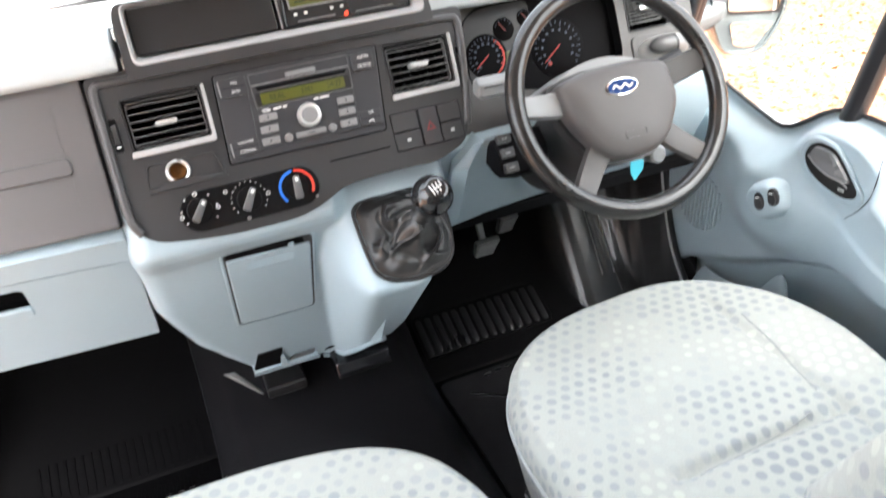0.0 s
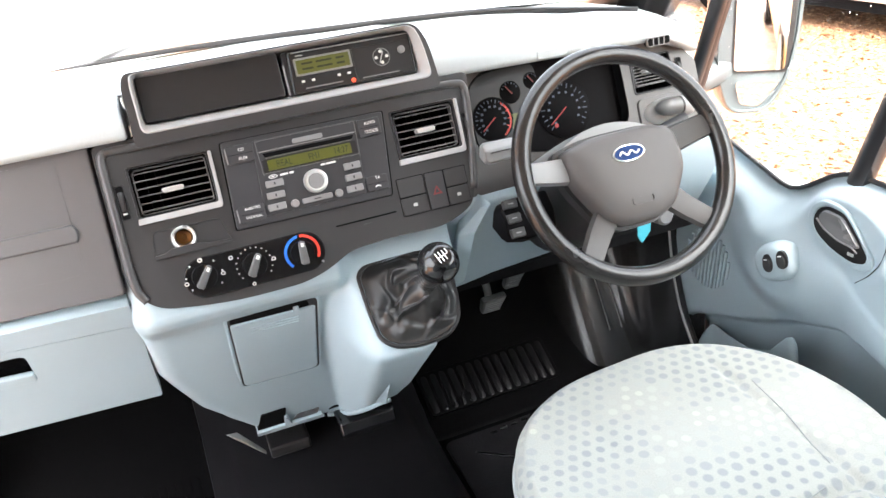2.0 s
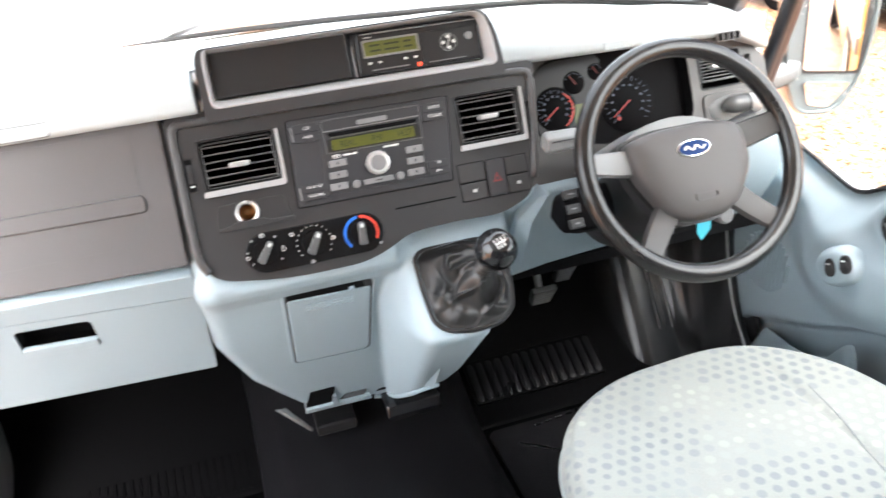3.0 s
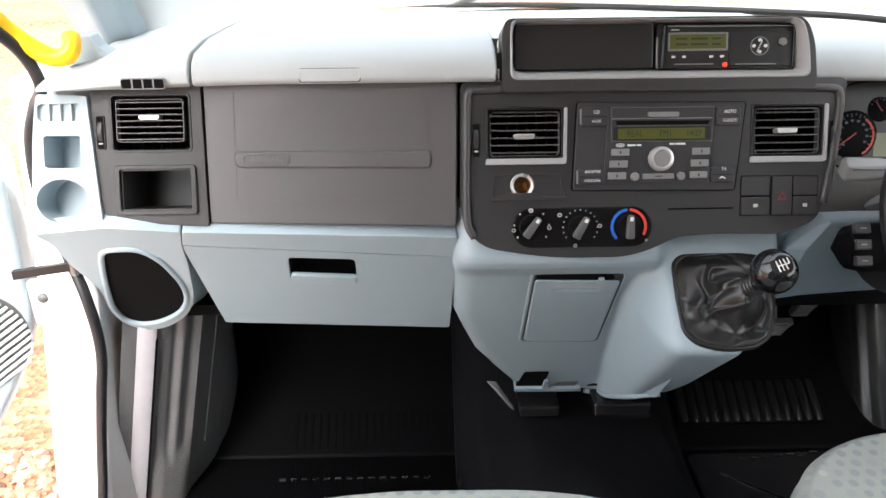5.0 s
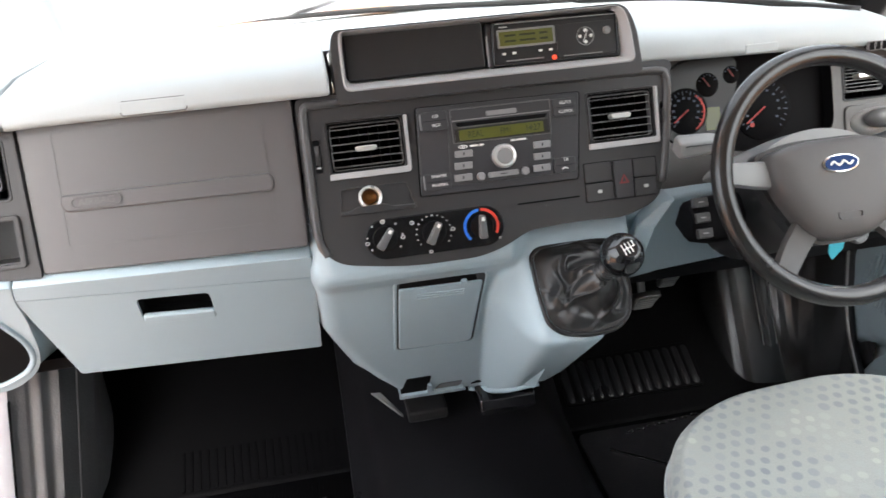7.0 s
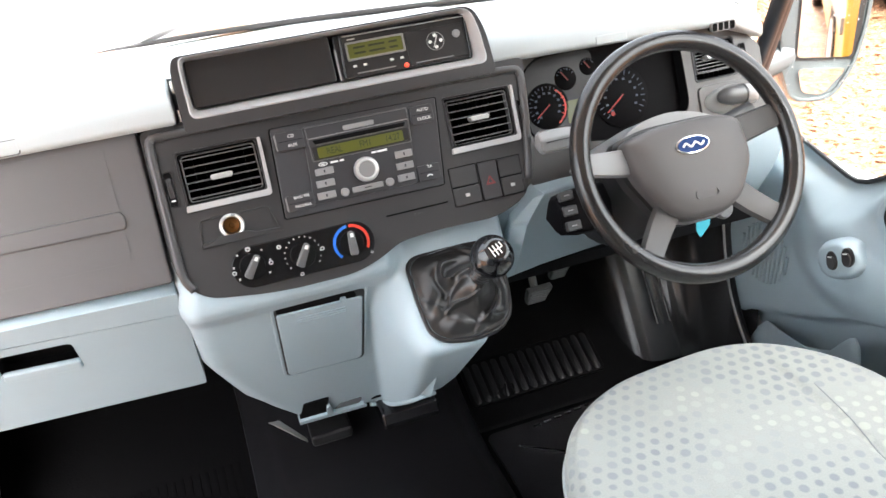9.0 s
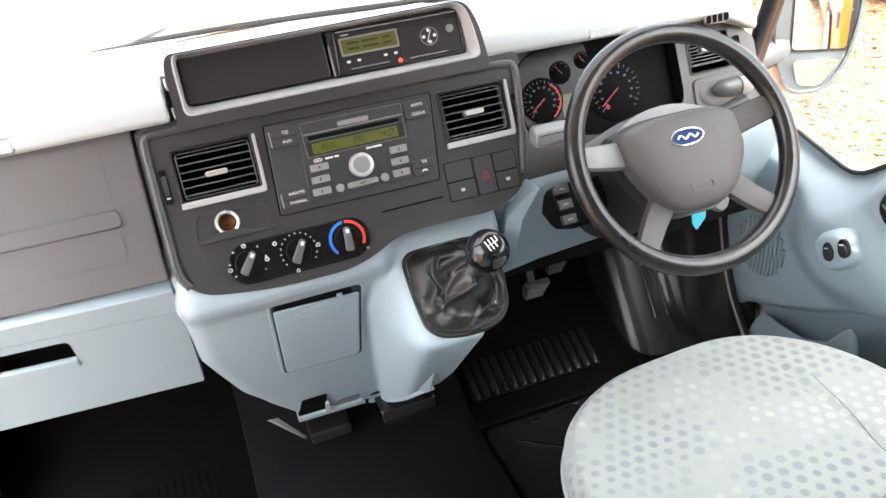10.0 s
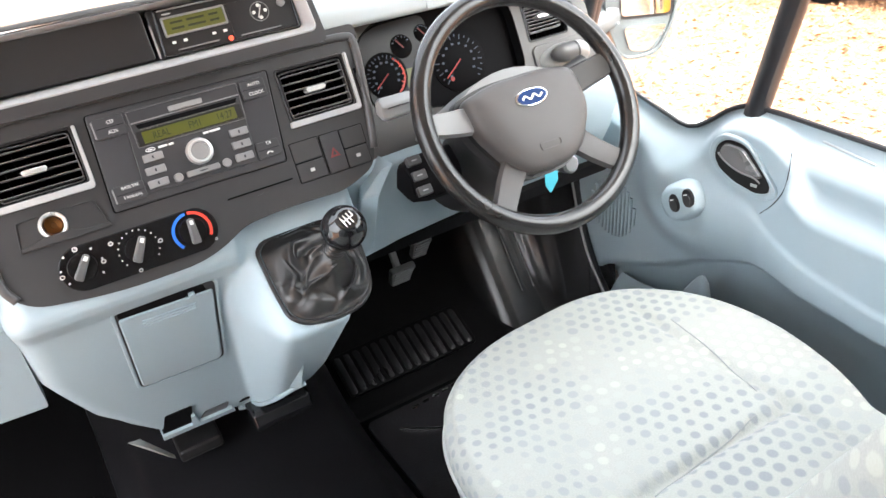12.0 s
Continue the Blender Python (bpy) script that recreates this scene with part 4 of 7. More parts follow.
outl = round_poly([(0.040, 0.064), (0.055, 0.0775), (0.120, 0.0815), (0.174, 0.0735), (0.1885, 0.056), (0.181, -0.010), (0.170, -0.050), (0.145, -0.069), (0.100, -0.0725), (0.060, -0.064), (0.042, -0.046), (0.039, 0.0)], 0.018)
cxm = sum(p[0] for p in outl) / len(outl)
def shrink(pts, f):
    return [(cxm + (x - cxm) * f, y * f) for x, y in pts]
part("gaiter_frame", frame_bar(shrink(outl, 0.985), shrink(outl, 0.91), -0.006, 0.0046, K), M_BLACK, lever, "black gaiter frame", bevel=0.002)
bm = bmesh.new()
rings = []
n = len(outl)
ball = Vector((0.131, 0.884, 0.648))
stem = K.inverted() @ Vector((0.128, 0.93, 0.600))
for j in range(33):
    t = j / 32
    base = shrink(outl, 0.945)
    row = []
    q = t ** 0.85                       # how far in towards the stem
    h = 0.004 + (stem.z - 0.004) * (0.30 * smooth_between(t, 0.0, 0.35) + 0.70 * smooth_between(t, 0.45, 1.0))
    amp = 0.0165 * math.sin(math.pi * min(1.0, t * 1.05)) ** 0.7 if t < 0.95 else 0.0
    for i, (x, y) in enumerate(base):
        a = math.atan2(y, x - cxm)
        wave = 0.8 * math.sin(3 * a + 4.0 * t + 0.6) + 0.5 * math.sin(5 * a - 6.5 * t + 1.0)
        crease = 1 - 2 * abs(math.sin(1.5 * a + 2.6 * t + 0.4 + 0.6 * math.sin(2 * a))) ** 0.55
        ridge = math.exp(-(math.sin(1.5 * a + 2.6 * t + 0.9) / 0.22) ** 2) + 0.8 * math.exp(-(math.sin(2.0 * a - 3.4 * t + 0.3) / 0.20) ** 2)
        sharp = 0.42 * math.copysign(abs(wave / 1.7) ** 1.3, wave) + 0.24 * crease + 0.80 * ridge - 0.25
        px = (1 - q) * x + q * (stem.x + 0.0125 * math.cos(a))
        py = (1 - q) * y + q * (stem.y + 0.0125 * math.sin(a))
        swirl = 0.010 * math.sin(math.pi * t) * math.sin(2 * a + 5 * t)
        row.append(K @ Vector((px - swirl * math.sin(a), py + swirl * math.cos(a), max(0.0035, h + amp * sharp))))
    rings.append(row)
loft(rings, bm=bm)
gaiter = part("gaiter", bm, M_LEATHER, lever, "creased black leatherette gaiter", smooth=180)
sd = gaiter.modifiers.new("smooth", "SUBSURF")
sd.levels = sd.render_levels = 2
axis = (ball - Vector((0.126, 0.955, 0.575))).normalized()
mball = Matrix.Translation(ball) @ axis.to_track_quat("Z", "Y").to_matrix().to_4x4()
for k, (d, rr) in enumerate(((0.070, 0.0165), (0.062, 0.0155), (0.055, 0.0145), (0.048, 0.0135))):
    mr = Matrix.Translation(ball - axis * d) @ axis.to_track_quat("Z", "Y").to_matrix().to_4x4()
    part("neck_fold", lathe([(rr - 0.003, -0.0035), (rr, -0.002), (rr, 0.001), (rr - 0.004, 0.0035)], mr, 24), M_LEATHER, lever, smooth=180)
prof = [(0.011, -0.062), (0.011, -0.040), (0.0135, -0.030), (0.018, -0.024)] + [(0.0292 * math.cos(a), 0.030 * math.sin(a)) for a in np.linspace(-0.85, 0.97, 14)] + [(0.0160, 0.0254), (0.010, 0.0262), (0.001, 0.0264)]
knob = part("gear_knob", lathe(prof, mball, 36), M_KNOB, lever, "glossy black ball knob", smooth=60)
mk = mball @ Matrix.Translation((0, 0, 0.0288))
part("pattern_cap", plate(ring(0, 0, 0.0135, n=28), -0.0060, -0.0022, mk), M_KNOB, knob, "glossy black cap", bevel=0.001)
for x in (-0.008, -0.0027, 0.0027, 0.008):
    part("pattern_line", box(x - 0.0007, x + 0.0007, -0.0075 if x < 0.006 else 0.0, 0.0075, -0.0026, -0.0014, mk @ Matrix.Rotation(radians(15), 4, "Z")), M_WHITE, knob)
part("pattern_line", box(-0.008, 0.008, -0.0007, 0.0007, -0.0026, -0.0014, mk @ Matrix.Rotation(radians(15), 4, "Z")), M_WHITE, knob)

# ---- radio ----
radio = thing("car_radio", "dark grey car radio with olive display and silver volume knob", "radio")
face = [(-0.1016, 0.1725), (-0.1082, 0.0525), (0.1165, 0.0500), (0.1297, 0.1705)]
part("body_gap", plate(round_poly(about(face, 0.01, 0.112, 1.02), 0.005), -0.02, 0.0008, P), M_VOID, radio, "thin dark gap round the radio")
body = part("body", plate(round_poly(face, 0.004), -0.02, 0.004, P), M_RADIO, radio, "charcoal radio face", bevel=0.0018)
part("centre_face", plate(round_poly([(-0.0600, 0.1665), (-0.0665, 0.0620), (0.0795, 0.0605), (0.0865, 0.1655)], 0.003), 0.002, 0.0062, P), M_RADIO, radio, "raised middle of the face", bevel=0.0012)
part("display_frame", frame_bar(round_poly([(-0.0570, 0.1655), (-0.0560, 0.1185), (0.0835, 0.1175), (0.0860, 0.1650)], 0.002), round_poly([(-0.0558, 0.1643), (-0.0549, 0.1197), (0.0824, 0.1187), (0.0848, 0.1638)], 0.002), 0.005, 0.0072, P), M_SLAT, radio, "thin grey outline", bevel=0.0003)
part("trim_line", box(-0.0548, 0.0832, 0.1488, 0.1502, 0.006, 0.0078, P), M_BEZEL, radio, bevel=0.0004)
part("disc_slot", plate(round_poly([(-0.0505, 0.1468), (-0.0480, 0.1412), (0.0765, 0.1405), (0.0800, 0.1460)], 0.001), 0.005, 0.0068, P), M_VOID, radio)
part("slot_lip", box(-0.047, 0.076, 0.1394, 0.1404, 0.006, 0.0076, P), M_SLAT, radio)
part("eject_button", plate(rrect(-0.0063, 0.0366, 0.1516, 0.1582, 0.002), 0.005, 0.0095, P), M_BUTTON, radio, bevel=0.0008)
part("display_surround", plate(rrect(-0.0535, 0.0810, 0.1203, 0.1380, 0.001), 0.005, 0.0066, P), M_BLACK, radio)
lcd = part("display", plate(rrect(-0.0468, 0.0730, 0.1218, 0.1364, 0.001), 0.005, 0.0071, P), M_LCD, radio, "olive green display")
for text, x in (("REAL", -0.0240), ("FM1", 0.0190), ("14:27", 0.0575)):
    lettering("readout", text, 0.0125, at(P, x, 0.1287, 0.0073), M_LCDINK, lcd, squeeze=0.78)
vol = part("volume_knob", lathe([(0.0168, 0.006), (0.0168, 0.014), (0.0155, 0.0170), (0.0128, 0.0178), (0.0115, 0.0164), (0.002, 0.0164)], at(P, 0.0118, 0.0945), 36), M_SILVER, radio, "silver volume knob")
part("knob_face", lathe([(0.0112, 0.0160), (0.0108, 0.0172), (0.001, 0.0172)], at(P, 0.0118, 0.0945), 32), M_BUTTON, vol, "mid-grey knob face")
for i in range(3):
    for x0, w in ((-0.0562 - 0.0021 * i, 0.0248), (0.0558 - 0.0016 * i, 0.0240)):
        y0 = 0.0992 - i * 0.0161
        b = part("preset_button", plate(rrect(x0, x0 + w, y0, y0 + 0.0096, 0.0012), 0.005, 0.0098, P), M_BUTTON, radio, bevel=0.0010)
        part("numeral", box(x0 + 0.0110, x0 + 0.0132, y0 + 0.003, y0 + 0.0066, 0.0095, 0.0101, P), M_RADIO, b)
part("seek_bar", plate(rrect(-0.0126, 0.0305, 0.0668, 0.0742, 0.002), 0.005, 0.0100, P), M_BUTTON, radio, bevel=0.0008)
part("seek_mark", box(0.004, 0.014, 0.0698, 0.0712, 0.0098, 0.0103, P), M_RADIO, radio)
for x in (-0.0231, 0.0405):
    part("round_button", lathe([(0.0058, 0.005), (0.0058, 0.0092), (0.0046, 0.0104), (0.001, 0.0104)], at(P, x, 0.0705), 20), M_BUTTON, radio)
for (x0, x1, y0, y1), words, lit_side in (((-0.0975, -0.0605, 0.1405, 0.1655), ("CD", "AUX"), -1), ((0.0885, 0.1215, 0.1395, 0.1640), ("AUTO", "CLOCK"), 1), ((-0.1020, -0.0650, 0.0595, 0.0815), ("BASS/TRE", "FADE/BAL"), -1), ((0.0820, 0.1140, 0.0610, 0.0825), ("TA", ""), 1)):
    key = part("function_key", plate(rrect(x0, x1, y0, y1, 0.003), 0.002, 0.0080, P), M_RADIO, radio, "pair of dark function keys", bevel=0.0012)
    part("key_gap", box(x0 + 0.002, x1 - 0.002, (y0 + y1) / 2 - 0.0003, (y0 + y1) / 2 + 0.0003, 0.0078, 0.0083, P), M_VOID, key)
    # left keys get a pale bar as the glint on their lit edge
    if lit_side < 0:
        part("key_edge_glint", plate(rrect(x0 - 0.0014, x0 + 0.0002, y0 + 0.002, y1 - 0.002, 0.0007), 0.002, 0.0078, P), M_BUTTON, key, "pale glint coloured along the key's lit edge")
    for w, y in zip(words, (y0 + 0.0182, y0 + 0.0062)):
        if w:
            lettering("key_word", w, 0.0060 if len(w) < 6 else 0.0052, at(P, (x0 + x1) / 2 + 0.002, y, 0.0083), M_WHITE, key)
        else:
            part("key_symbol", tube([at(P, (x0 + x1) / 2 - 0.004, y - 0.001, 0.0083) @ Vector((q, 0.0022 * math.sin(q * 400), 0)) for q in np.linspace(0, 0.008, 7)], 0.0008, 6), M_WHITE, key, "small handset symbol")
part("printed_mark", frame_bar(ring(-0.0435, 0.1135, 0.0062, 0.0026, 20), ring(-0.0435, 0.1135, 0.0050, 0.0017, 20), 0.0061, 0.0066, P), M_WHITE, radio, "plain oval mark")
part("printed_mark", box(-0.0462, -0.0408, 0.1129, 0.1141, 0.0061, 0.0066, P), M_WHITE, radio)
for x0, x1, y in ((-0.0335, -0.0225, 0.1135), (-0.0205, -0.0145, 0.1135), (0.0245, 0.0315, 0.1147), (0.0325, 0.0465, 0.1147)):
    part("printed_mark", box(x0, x1, y - 0.0013, y + 0.0013, 0.0061, 0.0066, P), M_WHITE, radio)

# ---- recording unit in the box ----
tacho = thing("tachograph", "black recorder unit with olive display and red lamp", "tachograph")
T = at(P, 0, 0, -0.010)
part("body", plate(rrect(0.0085, 0.1975, 0.2155, 0.2780, 0.004), -0.06, 0.004, T), M_BLACK, tacho, "glossy black unit face", bevel=0.002)
part("frame", frame_bar(round_poly([(0.0165, 0.2775), (0.0130, 0.2165), (0.1985, 0.2140), (0.1995, 0.2755)], 0.004), round_poly([(0.0195, 0.2742), (0.0162, 0.2195), (0.1950, 0.2172), (0.1962, 0.2722)], 0.003), 0.0, 0.0080, T), M_GLOSS, tacho, "glossy frame", bevel=0.0014)
# pale bar stands for the glint on the frame's top edge
part("highlight_strip", box(0.020, 0.196, 0.2738, 0.2752, 0.006, 0.0086, T @ Matrix.Rotation(radians(-0.4), 4, "Z")), M_BUTTON, tacho)
part("side_slot", box(0.0072, 0.0100, 0.2185, 0.2600, 0.003, 0.0056, T), M_BUTTON, tacho)
ts = part("display", plate(rrect(0.0262, 0.1035, 0.2440, 0.2632, 0.001), 0.002, 0.0056, T), M_LCD, tacho, "olive green display")
part("display_bezel", frame_bar(rrect(0.0235, 0.1062, 0.2412, 0.2660, 0.002), rrect(0.0262, 0.1035, 0.2440, 0.2632, 0.001), 0.002, 0.0066, T), M_BEZEL, tacho, bevel=0.0006)
for y in (0.2575, 0.2500):
    for x0, x1 in ((0.034, 0.050), (0.055, 0.078), (0.084, 0.096)):
        part("readout", box(x0, x1, y - 0.0014, y + 0.0014, 0.0055, 0.0060, T), M_LCDINK, ts)
part("flap", plate(rrect(0.1085, 0.1945, 0.2200, 0.2660, 0.002), 0.002, 0.0058, T), M_BLACK, tacho, "card flap", bevel=0.001)
pad_c = (0.1500, 0.2468)
part("nav_ring", frame_bar(ring(*pad_c, 0.0128, n=28), ring(*pad_c, 0.0118, n=28), 0.004, 0.0068, T), M_BEZEL, tacho)
for dx, dy in ((0, 0.008), (0, -0.008), (0.008, 0), (-0.008, 0)):
    part("nav_button", lathe([(0.0024, 0.004), (0.0024, 0.0075), (0.001, 0.008)], at(T, pad_c[0] + dx, pad_c[1] + dy), 12), M_WHITE, tacho)
part("nav_bar", box(-0.0008, 0.0008, -0.009, 0.009, 0.005, 0.0068, at(T, *pad_c) @ Matrix.Rotation(radians(-25), 4, "Z")), M_PALE, tacho)
part("round_button", lathe([(0.0055, 0.004), (0.0055, 0.0085), (0.004, 0.0095), (0.001, 0.0095)], at(T, 0.1815, 0.2520), 20), M_BEZEL, tacho)
for x in (0.0312, 0.0459, 0.0837, 0.0984):
    part("key", box(x - 0.0022, x + 0.0022, 0.2320, 0.2348, 0.004, 0.0068, T), M_WHITE, tacho)
part("card_line", box(0.0330, 0.0870, 0.2228, 0.2242, 0.004, 0.0064, T), M_BEZEL, tacho)
part("card_line", box(0.1166, 0.1724, 0.2218, 0.2232, 0.005, 0.0068, T), M_BEZEL, tacho)
lamp_mat = mat("lit_red_lamp", (0.7, 0.06, 0.03), 0.3)
lamp_mat.node_tree.nodes["Principled BSDF"].inputs["Emission Color"].default_value = (1.0, 0.08, 0.03, 1)
lamp_mat.node_tree.nodes["Principled BSDF"].inputs["Emission Strength"].default_value = 0.12
part("red_lamp", lathe([(0.0032, 0.003), (0.0032, 0.0068), (0.0025, 0.0078), (0.0008, 0.008)], at(T, 0.1026, 0.2222), 16), lamp_mat, tacho, "small glowing red lamp")
part("maker_mark", box(0.0280, 0.0390, 0.2690, 0.2704, 0.0036, 0.0050, T), M_PALE, tacho)

# ---- driver's side of the dashboard ----
CL = round_poly([(0.300, 0.045), (0.300, 0.150), (0.345, 0.178), (0.44, 0.186), (0.555, 0.178), (0.591, 0.150), (0.591, 0.030), (0.45, 0.012)], [0.02, 0.03, 0.04, 0.05, 0.04, 0.03, 0.03, 0.05])
VD = (0.611, 0.690, 0.080, 0.140)
outer = round_poly([(0.262, 0.205), (0.262, -0.02), (0.285, -0.055), (0.62, -0.05), (0.742, 0.000), (0.742, 0.120), (0.70, 0.160), (0.63, 0.190)], [0.01, 0.02, 0.03, 0.03, 0.03, 0.01, 0.01, 0.01])
bm = plate(outer, -0.05, 0.0, D, holes=[CL, rrect(*VD, 0.005)], hole_depth=0.03)
part("driver_fascia", bm, M_FASCIA, dash, "warm grey fascia round the dials", bevel=0.003)
part("fascia_step", loft([[(0.262, 1.070, 0.838), (0.268, 1.074, 0.838), (0.268, 1.19, 0.838), (0.262, 1.19, 0.838)], [(0.228, 1.008, 0.665), (0.234, 1.012, 0.665), (0.234, 1.12, 0.665), (0.228, 1.12, 0.665)]]), M_DARK, dash)
vent(VD, D, dash, n=8, wheel=1, tab_v=0.6, barrel=True)
cluster = part("dial_panel", plate(CL, -0.030, -0.0205, D), M_DEEP, dash, "black instrument cluster behind the wheel")
for name, cx, cy, r in (("rev_counter", 0.346, 0.092, 0.037), ("speedometer", 0.478, 0.083, 0.050), ("fuel_gauge", 0.386, 0.130, 0.019), ("temperature_gauge", 0.428, 0.142, 0.014)):
    m = at(D, cx, cy, -0.0205)
    dial = part(name, lathe([(r, 0.0), (r, 0.0016), (r - 0.0006, 0.002), (0.001, 0.002)], m, 40), M_DEEP, cluster, "round black dial with pale ticks")
    n = 22 if r > 0.03 else 7
    for i in range(n):
        a = radians(225 - 270 * i / (n - 1)) if r > 0.03 else radians(150 - 120 * i / (n - 1))
        big = i % 2 == 0
        red = name == "rev_counter" and i > n * 0.66
        part("tick", box(r * (0.72 if big else 0.8), r * 0.88, -0.0008, 0.0008, 0.002, 0.0026, m @ Matrix.Rotation(a, 4, "Z")), M_RED if red else M_PRINT, dial)
        if big and r > 0.03:
            part("numeral", box(-0.0022, 0.0022, -0.0018, 0.0018, 0.002, 0.0025, m @ Matrix.Translation((r * 0.58 * math.cos(a), r * 0.58 * math.sin(a), 0))), M_PRINT, dial)
    a = radians(216) if r > 0.03 else radians(125)
    part("needle", box(-0.004, r * 0.75, -0.0009, 0.0009, 0.004, 0.0052, m @ Matrix.Rotation(a, 4, "Z")), M_NEEDLE if r > 0.03 else M_DIMRED, dial, "red needle")
arc = [(math.cos(radians(a)), math.sin(radians(a))) for a in np.linspace(55, -62, 14)]
part("red_arc", frame_bar([(0.346 + 0.0325 * x, 0.090 + 0.0325 * y) for x, y in arc] + [(0.346 + 0.0300 * x, 0.090 + 0.0300 * y) for x, y in arc[::-1]], [(0.346 + 0.0315 * x, 0.090 + 0.0315 * y) for x, y in arc] + [(0.346 + 0.0310 * x, 0.090 + 0.0310 * y) for x, y in arc[::-1]], -0.0190, -0.0180, D), M_RED, cluster, "red band of the rev counter")
part("dial_surround", plate(round_poly([(0.303, 0.046), (0.303, 0.150), (0.345, 0.170), (0.440, 0.172), (0.436, 0.12), (0.40, 0.045)], 0.02), -0.024, -0.0195, D), M_BLACK, cluster, "dark surround of the small dials")
part("trip_display", plate(rrect(0.378, 0.404, 0.058, 0.094, 0.002), -0.022, -0.0185, D), M_LCD, cluster, "olive trip display")
part("warning_mark", plate(ring(0.458, 0.058, 0.0038, n=12), -0.022, -0.0180, D), M_NEEDLE, cluster)
liner = [[tuple(D @ Vector((0.45 + (x - 0.45) * f, 0.1 + (y - 0.1) * f, z))) for x, y in CL] for f, z in ((0.985, 0.001), (0.975, -0.004), (0.97, -0.019))]
part("dial_shroud", loft(liner, caps=False), M_VOID, cluster, "matt black inner shroud")
# headlamp switch, side demister, end of the dash
def lamp_ring(x, v, h, r):
    return [tuple(D @ Vector((x, v + r * math.cos(a), h + r * math.sin(a)))) for a in np.linspace(0, 2 * math.pi, 25)[:-1]]


sw = part("lamp_switch", loft([lamp_ring(*q) for q in ((0.632, 0.046, 0.020, 0.003), (0.636, 0.046, 0.020, 0.009), (0.644, 0.046, 0.020, 0.0135), (0.654, 0.0455, 0.020, 0.0155), (0.676, 0.0445, 0.020, 0.0165))]), M_SLAT, dash, "satin grey rounded lamp switch", smooth=60)
part("switch_ring", loft([lamp_ring(*q) for q in ((0.676, 0.0445, 0.020, 0.0158), (0.680, 0.0445, 0.020, 0.0158))]), M_BLACK, sw)
part("switch_end", loft([lamp_ring(*q) for q in ((0.680, 0.0445, 0.020, 0.0168), (0.694, 0.042, 0.018, 0.0165), (0.704, 0.040, 0.014, 0.0145), (0.711, 0.038, 0.008, 0.010))]), M_BUTTON, sw, smooth=60)
part("switch_gap", plate(rrect(0.655, 0.688, 0.011, 0.026, 0.003), 0.002, 0.0055, D), M_VOID, sw)
part("switch_panel", plate(rrect(0.608, 0.738, 0.004, 0.070, 0.012), -0.002, 0.004, D), M_FASCIA, dash, bevel=0.002)
part("switch_housing", loft([[tuple(D @ Vector((0.664 + 0.050 * f * x, 0.040 + 0.024 * f * y, z))) for x, y in ring(0, 0, 1, n=28)] for f, z in ((1.0, 0.002), (0.97, 0.006), (0.8, 0.011), (0.5, 0.013), (0.02, 0.013))]), M_BEZEL, dash, "grey satin switch housing", smooth=50)
# demister slots at both ends of the dash top
for x0, x1, m in ((-0.711, -0.655, lean(1.0400, 0.8545, 6)), (0.613, 0.655, lean(1.1015, 0.822, 6))):
    slot = part("demister", plate(rrect(x0, x1, 0.0, 0.0125, 0.003), -0.01, 0.0015, m), M_VOID, dash, "small slotted demister outlet")
    part("slot_rim", frame_bar(rrect(x0 - 0.0012, x1 + 0.0012, -0.0012, 0.0135, 0.004), rrect(x0, x1, 0.0, 0.0120, 0.003), -0.004, 0.0022, m), M_BEZEL, slot, bevel=0.001)
    for k in range(1, 4):
        x = x0 + (x1 - x0) * k / 4
        part("bar", box(x - 0.0010, x + 0.0010, 0.0, 0.012, 0.0, 0.002, m), M_BEZEL, slot)

part("pad_tab", plate(rrect(0.412, 0.466, 0.0, 0.014, 0.003), -0.010, 0.0012, lean(1.1105, 0.834, 8)), M_PAD, dash, "small pale pull tab", bevel=0.002)

# lower dash on the driver's side
bm = sweep([(1.088, 0.636), (1.070, 0.630), (1.069, 0.600), (1.098, 0.535), (1.148, 0.452), (1.165, 0.438), (1.40, 0.430), (1.40, 0.63)], np.linspace(0.195, 0.77, 12), shift=lambda x: (0.02 * smooth_between(x, 0.2, 0.5), 0.012 * smooth_between(x, 0.25, 0.7)))
part("lower_dash", bm, M_BLUE, dash, "pale blue-grey panel under the steering column", bevel=0.006)
part("lower_dash_horn", loft([[(0.206, 1.06, 0.50), (0.225, 1.04, 0.52), (0.225, 1.12, 0.52)], [(0.215, 1.03, 0.61), (0.245, 1.02, 0.612), (0.245, 1.10, 0.612)], [(0.262, 1.04, 0.640), (0.285, 1.045, 0.640), (0.285, 1.10, 0.640)]]), M_BLUE, dash, bevel=0.004)

# ---- steering column and wheel ----
W = lean(0.905, 0.712, 30, 0.443)
column = thing("steering_column", "steering column shroud with stalks", "steering column")
rings = []
for z, sx, sy, oy in ((-0.035, 0.055, 0.040, -0.02), (-0.07, 0.066, 0.052, -0.022), (-0.14, 0.075, 0.062, -0.03), (-0.26, 0.08, 0.07, -0.03)):
    rings.append([tuple(W @ Vector((x * sx, oy + y * sy, z))) for x, y in ring(0, 0, 1, n=28)])
part("shroud", loft(rings), M_DARK, column, "dark grey column shroud", bevel=0.003)
rings = []
for z, sx, sy, oy in ((-0.03, 0.085, 0.012, 0.058), (-0.08, 0.10, 0.016, 0.056), (-0.16, 0.11, 0.018, 0.05)):
    rings.append([tuple(W @ Vector((x * sx, oy + y * sy - 0.018 * (x * x), z))) for x, y in ring(0, 0, 1, n=28)])
# lighter grey than the shroud: the sky's light on top is coloured in
part("upper_cowl", loft(rings), M_BEZEL, column, "upper cowl, coloured paler for skylight")
